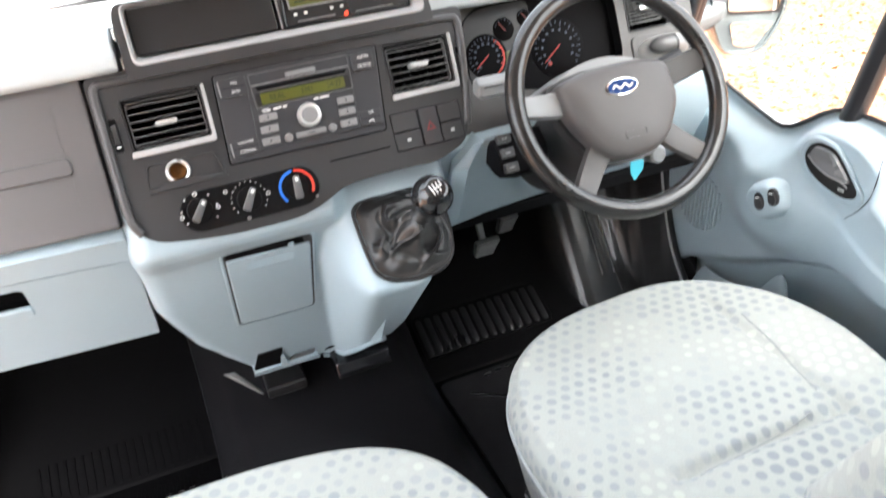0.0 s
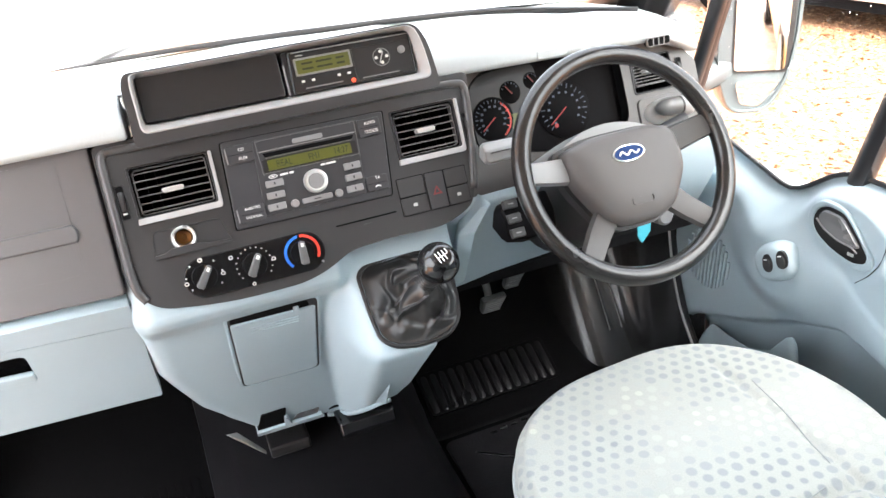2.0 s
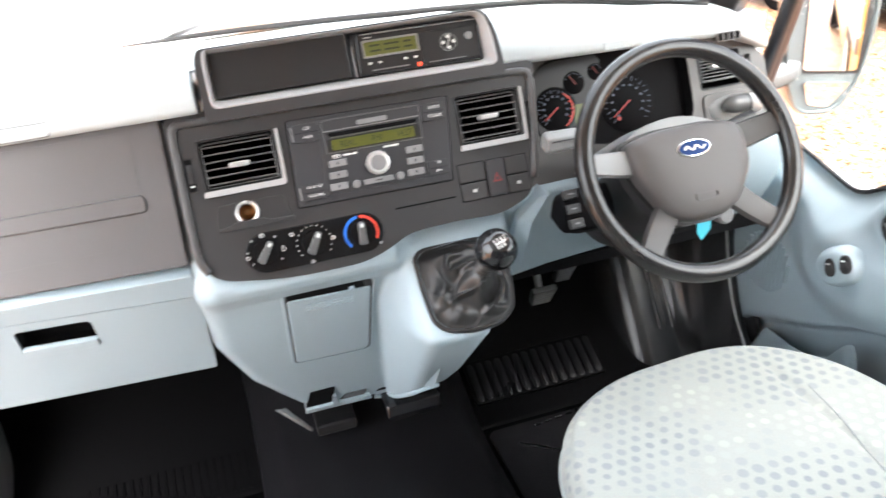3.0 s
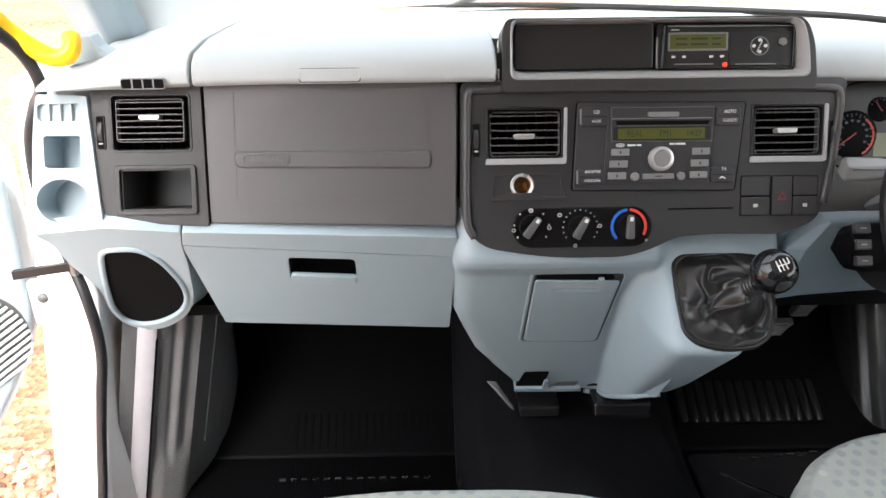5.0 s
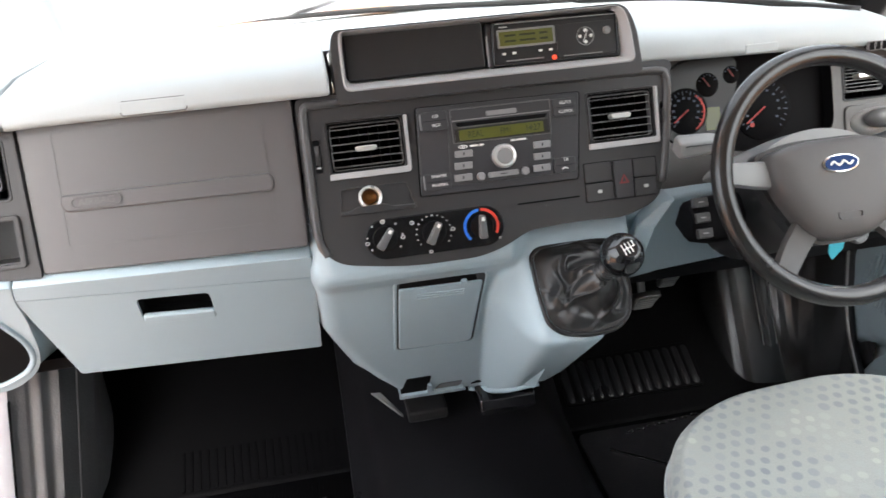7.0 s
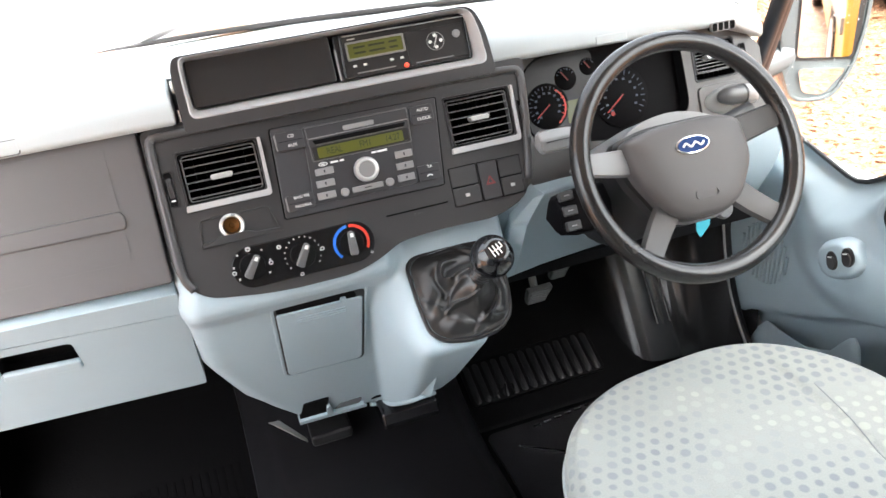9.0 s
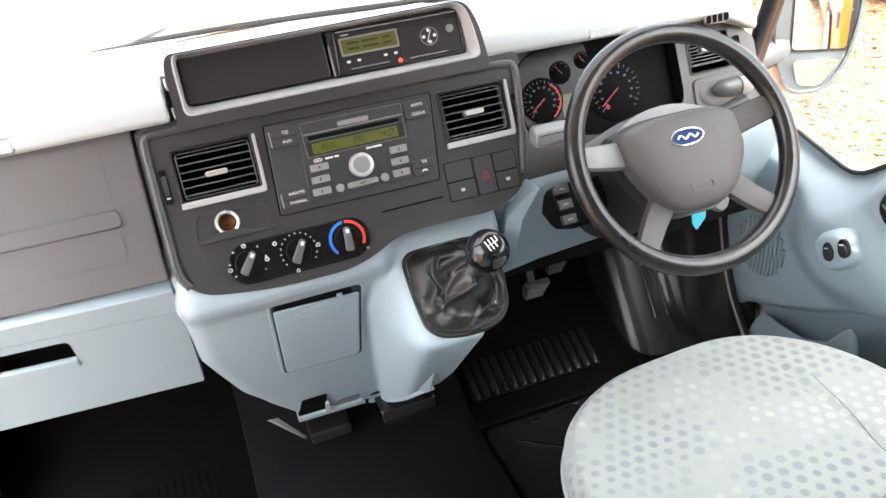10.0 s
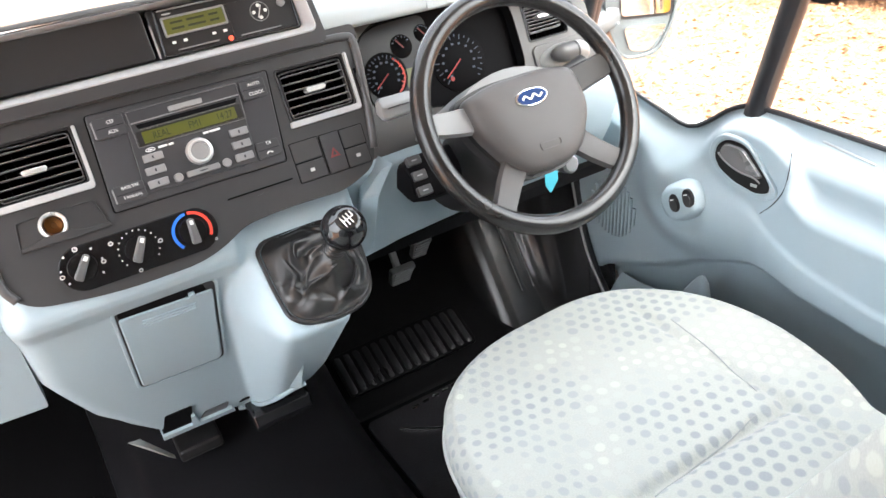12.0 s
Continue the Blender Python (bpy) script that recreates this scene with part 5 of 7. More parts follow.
stalk = part("indicator_stalk", loft([[tuple(W @ Vector((x, 0.076 + y, z))) for y, z in ((0.011 * s, -0.075), (0.013 * s, -0.088), (0.0, -0.10), (-0.013 * s, -0.088), (-0.012 * s, -0.075), (0.0, -0.068))] for x, s in ((-0.110, 0.6), (-0.120, 1.0), (-0.132, 1.25), (-0.174, 1.35), (-0.180, 1.0))]), M_BEZEL, column, "grey indicator stalk", bevel=0.003)
part("stalk_line", box(-0.172, -0.130, 0.071, 0.0725, -0.070, -0.0660, W), M_BLACK, stalk)
pod = part("audio_control", loft([[tuple(W @ Vector((x - 0.026, -0.030 + y * s, -0.085 + z))) for y, z in ((0.030, 0.012), (0.033, -0.02), (0.0, -0.045), (-0.036, -0.02), (-0.034, 0.012), (0.0, 0.022))] for x, s in ((-0.075, 1.0), (-0.125, 1.0), (-0.148, 0.85), (-0.155, 0.6))]), M_DEEP, column, "black audio control pod with small keys", bevel=0.004)
for i, y in enumerate((-0.002, -0.024, -0.046)):
    part("key", box(-0.178, -0.156, y - 0.013, y + 0.001, -0.072, -0.062, W), M_DARK, pod, bevel=0.002)
    part("key_mark", box(-0.171, -0.163, y - 0.0068, y - 0.0052, -0.0625, -0.0616, W), M_BEZEL, pod)
part("wiper_stalk", tube([W @ Vector(p) for p in ((0.06, 0.035, -0.08), (0.12, 0.045, -0.085), (0.175, 0.055, -0.085))], [0.008, 0.010, 0.013], 14), M_BLACK, column, "black wiper stalk")
part("ignition", lathe([(0.02, -0.01), (0.02, 0.01), (0.015, 0.014), (0.001, 0.014)], Matrix.Translation((0.590, 1.025, 0.548)) @ Matrix.Rotation(radians(80), 4, "X") @ Matrix.Diagonal((0.8, 0.8, 1, 1)), 24), M_BOX, column, "grey ignition lock")
tag = thing("key_tag", "cyan plastic key tag hanging from the ignition", "key tag")
part("tag", plate(round_poly([(-0.011, 0.014), (-0.013, -0.006), (-0.006, -0.019), (0.012, -0.002), (0.014, 0.013)], 0.002), -0.001, 0.001, lean(0.985, 0.550, 10, 0.527)), M_CYAN, tag)
part("key", box(-0.004, 0.004, 0.015, 0.05, -0.001, 0.001, lean(0.987, 0.548, 10, 0.532)), M_STEEL, tag)

wheel = thing("steering_wheel", "worn black steering wheel with grey four-spoke hub", "steering wheel")
R = 0.1645
bm = tube([W @ Vector((R * math.cos(a), R * math.sin(a), 0.0)) for a in np.linspace(0, 2 * math.pi, 97)[:-1]], 0.0142, 16, closed=True, squash=1.0)
part("rim", bm, M_WHEEL, wheel, "shiny worn black rim", smooth=180)
pad_o = round_poly([(-0.098, 0.038), (-0.05, 0.050), (0.05, 0.050), (0.088, 0.040), (0.092, -0.020), (0.060, -0.072), (0.030, -0.088), (-0.030, -0.088), (-0.058, -0.072), (-0.094, -0.010)], [0.012, 0.03, 0.03, 0.016, 0.02, 0.02, 0.02, 0.02, 0.02, 0.02], 4)
def hub_ring(f, z):
    return [tuple(W @ Vector((x * f, (y + 0.018) * f - 0.018, z))) for x, y in pad_o]
hub = part("hub_pad", loft([hub_ring(0.96, -0.045), hub_ring(1.0, -0.012), hub_ring(0.99, 0.0), hub_ring(0.955, 0.008), hub_ring(0.86, 0.0125), hub_ring(0.6, 0.0155), hub_ring(0.3, 0.0165), hub_ring(0.02, 0.0168)]), M_HUBPAD, wheel, "warm grey airbag pad", smooth=50)
mb = W @ Matrix.Translation((-0.003, 0.013, 0.0165))
badge = part("badge", lathe([(1.0, -0.002), (1.0, 0.0012), (0.93, 0.002), (0.001, 0.002)], mb @ Matrix.Diagonal((0.0265, 0.0125, 1, 1)), 40), M_CHROME, hub, "plain oval badge, chrome rimmed")
part("badge_field", plate(ring(0, 0, 0.0238, 0.0105, 36), 0.0015, 0.0028, mb), M_BADGE, badge, "plain blue oval")
part("badge_stroke", tube([mb @ Vector((x, 0.0026 * math.sin(x * 420.0), 0.0028)) for x in np.linspace(-0.0165, 0.0165, 25)], 0.0017, 6, squash=0.5), M_WHITE, badge, "plain white wavy stroke")
part("embossed_label", frame_bar(rrect(-0.018, 0.018, -0.062, -0.051, 0.004), rrect(-0.0165, 0.0165, -0.0605, -0.0525, 0.003), 0.009, 0.0172, W), M_HUBPAD, hub)
# each spoke's colour holds its light: left lit, upper right shaded
for (x0, y0), (x1, y1), w0, w1, material in (((-0.092, 0.012), (-0.153, 0.020), 0.020, 0.016, M_BEZEL), ((0.082, 0.018), (0.152, 0.030), 0.021, 0.018, M_SPOKEDARK), ((-0.052, -0.068), (-0.098, -0.124), 0.020, 0.017, M_SPOKEMID), ((0.058, -0.060), (0.112, -0.112), 0.020, 0.017, M_SPOKEMID)):
    d = Vector((x1 - x0, y1 - y0)).normalized()
    q = Vector((-d.y, d.x))
    rings = []
    for t, z in ((0, -0.008), (0.4, -0.010), (0.8, -0.006), (1.0, 0.0)):
        c, wd = Vector((x0, y0)).lerp(Vector((x1, y1)), t), w0 + (w1 - w0) * t
        rings.append([tuple(W @ Vector((*(c + q * s * wd), z + h))) for s, h in ((-1, -0.006), (-0.85, 0.004), (0, 0.006), (0.85, 0.004), (1, -0.006), (0, -0.010))])
    part("spoke", loft(rings), material, wheel, "grey spoke, toned for the light on it", smooth=30)
rings = [[tuple(W @ Vector((x * f, (y + 0.02) * f - 0.02, z))) for x, y in pad_o] for f, z in ((1.06, -0.02), (1.06, -0.04), (0.8, -0.055))]
part("hub_back", loft(rings), M_DARK, wheel, "dark back of the hub")

# ---- pedals ----
for name, x, y, z, wd, h in (("clutch_pedal", 0.405, 1.385, 0.25, 0.030, 0.030), ("brake_pedal", 0.475, 1.42, 0.275, 0.024, 0.032)):
    ped = thing(name, "black pedal with ribbed rubber pad", "pedal", group="pedals")
    m = lean(y, z, -35, x)
    part("rubber_pad", plate(round_poly([(-wd, h), (-wd * 0.75, -h), (wd * 0.75, -h), (wd, h)], 0.008), -0.008, 0.006, m), M_SLAT, ped, bevel=0.003)
    for k in range(5):
        v = -h * 0.7 + k * h * 0.35
        part("rib", box(-wd * 0.7, wd * 0.7, v - 0.0025, v + 0.0025, 0.005, 0.0095, m), M_BOX, ped, bevel=0.001)
    part("arm", tube([(x, y + 0.01, z), (x, y + 0.05, z + 0.10), (x, y + 0.03, z + 0.28)], 0.009, 8), M_STEEL, ped)

from mathutils.bvhtree import BVHTree

# ---- passenger's end of the dash: pale end cap with holders ----
cap_o = round_poly([(-0.838, 0.193), (-0.8455, 0.144), (-0.8545, 0.018), (-0.845, 0.008), (-0.757, 0.012), (-0.7600, 0.044), (-0.7705, 0.190)], [0.006, 0.02, 0.01, 0.004, 0.004, 0.02, 0.004])
grille = rrect(-0.838, -0.7775, 0.1565, 0.1800, 0.007)
tray = rrect(-0.832, -0.7815, 0.0930, 0.1370, 0.005)
cup = ring(-0.8105, 0.0475, 0.0362, 0.0305, 32)
bm = plate(cap_o, -0.10, 0.003, P, holes=[grille, tray, cup], hole_depth=0.055, floor_holes=True)
cap = part("end_cap", bm, M_BLUE, dash, "pale end cap with tray and cup holder", bevel=0.004)
for k in range(1, 4):
    x = -0.838 + 0.0605 * k / 4
    part("grille_bar", box(x - 0.0012, x + 0.0012, 0.1560, 0.1805, -0.012, 0.0022, P), M_PAD, cap)
part("grille_back", plate(grille, -0.03, -0.004, P), M_BLUE, cap)
part("cap_seam", box(-0.8440, -0.7700, 0.1462, 0.1474, 0.002, 0.0034, P), M_BEZEL, cap)
# lower end: ledge running into the big bottle holder
B = lean(1.010, 0.655, -29.25)
hole = round_poly([(-0.776, -0.030), (-0.722, -0.028), (-0.700, -0.058), (-0.686, -0.120), (-0.690, -0.165), (-0.712, -0.205), (-0.752, -0.232), (-0.782, -0.239), (-0.806, -0.225), (-0.812, -0.185), (-0.797, -0.105)], [0.02, 0.03, 0.03, 0.03, 0.03, 0.03, 0.03, 0.03, 0.03, 0.03, 0.03], 4)
outer = round_poly([(-0.858, 0.012), (-0.838, -0.010), (-0.834, -0.064), (-0.812, -0.130), (-0.822, -0.195), (-0.812, -0.240), (-0.784, -0.264), (-0.745, -0.254), (-0.700, -0.214), (-0.677, -0.160), (-0.662, -0.062), (-0.6595, -0.020), (-0.6530, 0.0125), (-0.752, 0.0250)], [0.01, 0.03, 0.03, 0.03, 0.03, 0.03, 0.03, 0.03, 0.03, 0.05, 0.02, 0.01, 0.004, 0.01], 4)
bottle = part("bottle_holder", plate(outer, -0.02, 0.006, B, holes=[hole], hole_depth=0.018), M_BLUE, dash, "pale ledge with a round dark bottle mouth", bevel=0.005)
part("mouth_rim", tube([B @ Vector((x, y, 0.006)) for x, y in about(hole, -0.752, -0.135, 1.03)], 0.0045, 10, closed=True), M_BLUE, bottle, "rounded rim", smooth=180)
well = about(hole, -0.752, -0.135, 0.992)
# the pale holder's inside is blackened to stand for the shade in it
part("bottle_well", loft([[tuple(B @ Vector((x, y, 0.004))) for x, y in well], [tuple(B @ Vector((x, y - 0.02, -0.05))) for x, y in about(well, -0.752, -0.135, 0.94)], [tuple(B @ Vector((x, y - 0.05, -0.12))) for x, y in about(well, -0.752, -0.135, 0.85)]]), M_VOID, bottle, "inside of the holder, coloured black as shade", smooth=60)
shell_o = round_poly([(-0.815, -0.190), (-0.806, -0.245), (-0.784, -0.262), (-0.745, -0.252), (-0.700, -0.212), (-0.677, -0.160), (-0.664, -0.070), (-0.70, -0.03), (-0.78, -0.03), (-0.80, -0.10)], 0.03, 4)
part("holder_shell", loft([[tuple(B @ Vector((x + sh, y - dr, h))) for x, y in about(shell_o, -0.745, -0.14, f)] for f, sh, dr, h in ((0.99, 0.0, 0.0, 0.002), (1.0, 0.003, 0.012, -0.02), (0.98, 0.012, 0.040, -0.05), (0.88, 0.02, 0.06, -0.09), (0.70, 0.02, 0.07, -0.12))]), M_BLUE, bottle, "rounded outside of the holder", smooth=60)
part("drain_hole", lathe([(0.006, -0.001), (0.006, 0.001), (0.001, 0.001)], at(B, -0.699, -0.128, -0.008) @ Matrix.Rotation(radians(-70), 4, "Y"), 14), M_BLACK, bottle)

# ---- moulded kick panels over the wheel arches ----
def kick_point(u, z, side, out=0.0):
    """u runs from the door forward and inward; out lifts off the cover."""
    if side < 0:
        x = interp(u, [(0, 0.828), (0.2, 0.781), (0.3, 0.768), (0.42, 0.744), (0.55, 0.716), (0.72, 0.691), (0.77, 0.683), (0.82, 0.692), (1.0, 0.790)])
        y = interp(u, [(0, 1.12), (0.2, 1.14), (0.3, 1.155), (0.42, 1.175), (0.55, 1.20), (0.72, 1.28), (0.77, 1.315), (0.82, 1.36), (1.0, 1.62)])
    else:
        x = interp(u, [(0, 0.835), (0.2, 0.82), (0.38, 0.785), (0.55, 0.735), (0.70, 0.675), (0.76, 0.650), (0.80, 0.633), (0.84, 0.619), (0.88, 0.610), (0.92, 0.605), (1.0, 0.600)])
        y = interp(u, [(0, 1.20), (0.2, 1.275), (0.38, 1.325), (0.55, 1.347), (0.70, 1.350), (0.76, 1.353), (0.80, 1.360), (0.84, 1.374), (0.88, 1.395), (0.92, 1.425), (1.0, 1.55)])
    if side < 0:
        x += 0.22 * (0.385 - z) * smooth_between(u, 0.95, 0.75)
    else:
        y += (0.60 * z - 0.028) * smooth_between(u, 0.25, 0.60)
        x += 0.012 * smooth_between(u, 0.5, 0.8)
    return (side * (x - 0.7 * out), y - 0.7 * out, z)


def kick(side):
    bm = bmesh.new()
    rows = []
    for j in range(25):
        z = -0.005 + 0.51 * j / 24
        row = []
        for i in range(81):
            u = i / 80
            groove = 0.0
            if side > 0 and 0.08 < z < 0.50:
                groove += 0.004 * smooth_between(u, 0.37, 0.385) * smooth_between(u, 0.45, 0.435)
                groove += 0.005 * smooth_between(u, 0.50, 0.515) * smooth_between(u, 0.62, 0.605)
            elif side < 0:
                low = smooth_between(z, 0.115, 0.15)
                groove += 0.006 * low * (math.exp(-((u - 0.435) / 0.022) ** 2) + 0.6 * math.exp(-((u - 0.55) / 0.016) ** 2))
                groove -= 0.004 * low * (math.exp(-((u - 0.385) / 0.018) ** 2) + math.exp(-((u - 0.50) / 0.02) ** 2))
                groove += 0.012 * smooth_between(z, 0.15, 0.09) * smooth_between(u, 0.25, 0.36) * smooth_between(u, 0.62, 0.48)
            row.append(bm.verts.new(kick_point(u, z, side, groove)))
        rows.append(row)
    for a, b in zip(rows, rows[1:]):
        for i in range(80):
            bm.faces.new((a[i], a[i + 1], b[i + 1], b[i]))
    return bm


for side, name in ((-1, "kick_panel_left"), (1, "kick_panel_right")):
    # left cover is coloured lighter than the right, as lit through the doorway
    cover = structure(name, kick(side), M_KICK if side > 0 else M_STIPPLE, "moulded black wheel arch cover with upright ribs" if side > 0 else "stippled wheel arch cover with upright ribs, greyed for the door's light", "trim", smooth=60)
    # ribs coloured paler than their cover, as the highlights along them
    for u in (0.56, 0.65) if side > 0 else (0.555, 0.665):
        part("rib", tube([kick_point(u, z, side, 0.004 if side > 0 else 0.001) for z in np.linspace(0.09 if side > 0 else 0.145 - 0.5 * (u - 0.555), 0.47, 12)], 0.0016, 6), M_BEZEL, cover)

# satin strip between the door seal and the ribbed cover
def kick_strip(us):
    """A strip standing 4 to 5 mm off the passenger's cover between two of its uprights."""
    return loft([[kick_point(u, 0.49 * k / 12, -1, o) for u, o in us] for k in range(13)])


sill_piece = structure("sill_trim", kick_strip(((0.09, -0.004), (0.10, 0.004), (0.15, 0.005), (0.19, 0.005), (0.218, 0.004), (0.224, -0.004))), M_SILL, "satin pale trim strip beside the door seal", "trim", smooth=60)
part("slot", tube([kick_point(0.222, z, -1, 0.0042) for z in np.linspace(0.02, 0.40, 10)], 0.0022, 6), M_VOID, sill_piece)

# ---- floor ribs ----
ribs = bmesh.new()
for k in range(46):
    x = -0.60 + k * 0.0075
    add_box(ribs, x - 0.0016, x + 0.0016, 0.2, 1.285, 0.0, 0.0011)
slope = Matrix(((1, 0, 0, 0), (0, 0.894, -0.447, 1.30), (0, 0.447, 0.894, 0.0), (0, 0, 0, 1)))
for k in range(20):
    x = -0.60 + k * 0.0165
    add_box(ribs, x - 0.003, x + 0.003, 0.015, 0.10, 0.0, 0.0025, slope)
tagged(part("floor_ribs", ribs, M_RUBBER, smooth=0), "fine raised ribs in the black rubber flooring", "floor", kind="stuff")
# added sheet: the daylight on the driver's floor is put into its colour
sheet = thing("driver_floor_lit", "added sheet, lighter rubber for the light on the driver's floor", "mat")
part("lit_sheet", plate(rrect(0.222, 0.640, 0.28, 1.285, 0.02), 0.0, 0.0035), M_MAT, sheet, bevel=0.001)
pad_rib = thing("heel_mat", "black ribbed rubber heel mat on the driver's toe board", "mat")
mt = Matrix(((1, 0, 0, 0), (0, 0.874, -0.486, 1.345), (0, 0.486, 0.874, 0.031), (0, 0, 0, 1)))
part("sheet", plate(rrect(0.222, 0.545, 0.0, 0.110, 0.01), -0.004, 0.0022, mt), M_RUBBER, pad_rib, bevel=0.002)
for k in range(14):
    x = 0.228 + k * 0.0225
    part("rib", loft([[tuple(mt @ Vector((x + 0.0085 + 0.0085 * math.cos(a), v, 0.0005 + h * math.sin(a)))) for a in np.linspace(0, math.pi, 7)] for v, h in ((0.003, 0.0008), (0.012, 0.0036), (0.096, 0.0036), (0.106, 0.0008))]), M_TUNNEL, pad_rib, smooth=60)

# raised dashes and chevrons moulded into the floor
marks = bmesh.new()
for k in range(7):
    x = 0.325 + k * 0.026
    add_box(marks, x, x + 0.016, 1.262 + k * 0.003, 1.266 + k * 0.003, 0.003, 0.0075)
for k in range(14):
    x = -0.62 + k * 0.0225
    add_box(marks, x, x + 0.012, 1.231, 1.235, 0.0, 0.0045)
for k in range(4):
    add_box(marks, -0.035, 0.035, -0.0025, 0.0025, 0.003, 0.0080, Matrix.Translation((0.30 + 0.03 * k, 1.20 - 0.022 * k, 0)) @ Matrix.Rotation(radians(-38), 4, "Z"))
tagged(part("floor_marks", marks, M_KICK, smooth=0), "short raised dashes moulded in the rubber floor", "floor", kind="stuff")

# ---- seats ----
def seat_outline(a, f, hw, hl, n_exp, taper, skew):
    """Rounded block outline that narrows to the rear and leans forward on one side."""
    c, s_ = math.cos(a), math.sin(a)
    x = hw * f * math.copysign(abs(c) ** (2 / n_exp), c)
    y = hl * f * math.copysign(abs(s_) ** (2 / n_exp), s_)
    if x > 0:
        x *= 1 - taper * min(0.07, max(0.0, 0.15 - y) ** 2)
    return x, y + skew * x / hw * smooth_between(y, 0.0, hl)


def cushion(cx, cy, hw, hl, top, seams_x, seam_y, deep=0.17, bolster=0.014, n_exp=3.4, taper=0.0, skew=0.0):
    """Upholstered cushion: rounded block with sewn seams and raised sides, dotted cloth mapped in metres."""
    bm = bmesh.new()
    na, uvl = 168, bm.loops.layers.uv.new("UVMap")
    levels = [(0.90, -deep), (0.955, -deep + 0.03), (0.985, -0.085), (1.0, -0.055), (1.0, -0.038), (0.992, -0.022), (0.975, -0.011), (0.95, -0.004)] + [(0.94 - 0.014 * k, 0.0) for k in range(67)]
    rows = []
    for f, dz in levels:
        row = []
        for i in range(na):
            a = 2 * math.pi * i / na
            x, y = seat_outline(a, f, hw, hl, n_exp, taper, skew)
            z = top + dz
            if f < 0.999 and dz > -0.03:
                for sx in seams_x:
                    z -= (0.0065 if sx > 0 else 0.0025) * math.exp(-((x - sx) / (0.008 if sx > 0 else 0.016)) ** 2) * smooth_between(y, hl * 0.9, hl * 0.6)
                    side = math.copysign(1, sx)
                    z += bolster * smooth_between(side * x, abs(sx), hw * 0.85) * smooth_between(y, hl * 0.95, 0.0)
                if seam_y is not None:
                    inside = 1.0 if not seams_x else smooth_between(abs(x), max(abs(q) for q in seams_x) + 0.02, max(abs(q) for q in seams_x) - 0.01)
                    z -= 0.013 * math.exp(-((y - seam_y) / 0.008) ** 2) * inside
                z += 0.012 * smooth_between(y, -hl, hl) - 0.006 * (x / hw) ** 2
                z += 0.0025 * noise.noise(Vector((x * 9 + cx * 31, y * 9, 0)))
            row.append(bm.verts.new((cx + x, cy + y, z)))
        rows.append(row)
    for a, b in zip(rows, rows[1:]):
        for i in range(na):
            j = (i + 1) % na
            bm.faces.new((a[i], a[j], b[j], b[i]))
    bm.faces.new(rows[-1])
    # cloth wraps over the rim: down the sides the print runs on by the length of the cloth
    place = {}
    for i in range(na):
        reach = 0.0
        for j in range(len(rows) - 1, -1, -1):
            p = rows[j][i].co
            dx, dy = p.x - cx, p.y - cy
            lift = math.copysign(max(0.0, p.z - top), dx) * smooth_between(abs(dx), hw * 0.35, hw * 0.85) * 0.5
            if j >= 8:
                place[rows[j][i]] = edge = Vector((p.x + lift, p.y))
                out = Vector((math.copysign(abs(dx / hw) ** (n_exp - 1) / hw, dx), math.copysign(abs(dy / hl) ** (n_exp - 1) / hl, dy))).normalized()
            else:
                reach += (p - rows[j + 1][i].co).length
                place[rows[j][i]] = edge + out * reach
    for f in bm.faces:
        for l in f.loops:
            l[uvl].uv = place[l.vert]
    return bm


def piping(cx, cy, hw, hl, z, r=0.0032, n_exp=3.4, taper=0.0, skew=0.0):
    pts = [seat_outline(2 * math.pi * i / 96, 1.0, hw, hl, n_exp, taper, skew) for i in range(96)]
    return tube([(cx + x, cy + y, z) for x, y in pts], r, 6, closed=True)


seat = thing("driver_seat", "driver's seat in pale cloth printed with blue-grey dots", "seat")
bm = cushion(0.424, 0.590, 0.274, 0.344, 0.352, (-0.115, 0.135), -0.045, taper=3.1, n_exp=2.9, skew=0.018)
tree = BVHTree.FromBMesh(bm)
cush = part("cushion", bm, M_CLOTH, seat, "pale dotted cloth cushion", smooth=70)
for ends in ([(0.580, 0.775), (0.571, 0.70), (0.560, 0.64), (0.546, 0.585)], [(0.510, 0.556), (0.45, 0.549), (0.376, 0.544), (0.317, 0.535)]):
    line = [tree.ray_cast(Vector((p[0], p[1], 1.0)), Vector((0, 0, -1)))[0] for p in curve_pts([(x, y, 0.0) for x, y in ends], 8)]
    part("seam", tube([p + Vector((0, 0, 0.0002)) for p in line], 0.0010, 6), M_SEAM, cush)
part("piping", piping(0.424, 0.590, 0.2745, 0.3445, 0.310, taper=3.1, n_exp=2.9, skew=0.018), M_STITCH, seat)
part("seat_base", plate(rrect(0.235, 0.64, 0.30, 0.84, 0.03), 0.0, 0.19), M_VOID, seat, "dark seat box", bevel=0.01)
lev = part("adjuster", box(0.185, 0.205, 0.62, 0.78, 0.135, 0.165), M_BLACK, seat, "black seat adjuster with pale edges", bevel=0.004)
for z in (0.140, 0.150, 0.160):
    part("edge_line", box(0.1835, 0.186, 0.63, 0.775, z - 0.001, z + 0.001), M_PALE, lev)
back = cushion(0.0, 0.0, 0.235, 0.33, 0.06, (-0.125, 0.125), None, deep=0.12, bolster=0.085)
bm2 = Matrix.Translation((0.484, 0.122, 0.63)) @ Matrix.Rotation(radians(180), 4, "Z") @ lean(0.0, 0.0, 30)
back.transform(bm2)
part("backrest", back, M_CLOTH, seat, "pale dotted cloth backrest", smooth=70)
bench = thing("passenger_seat", "passenger bench seat in pale dotted cloth", "seat")
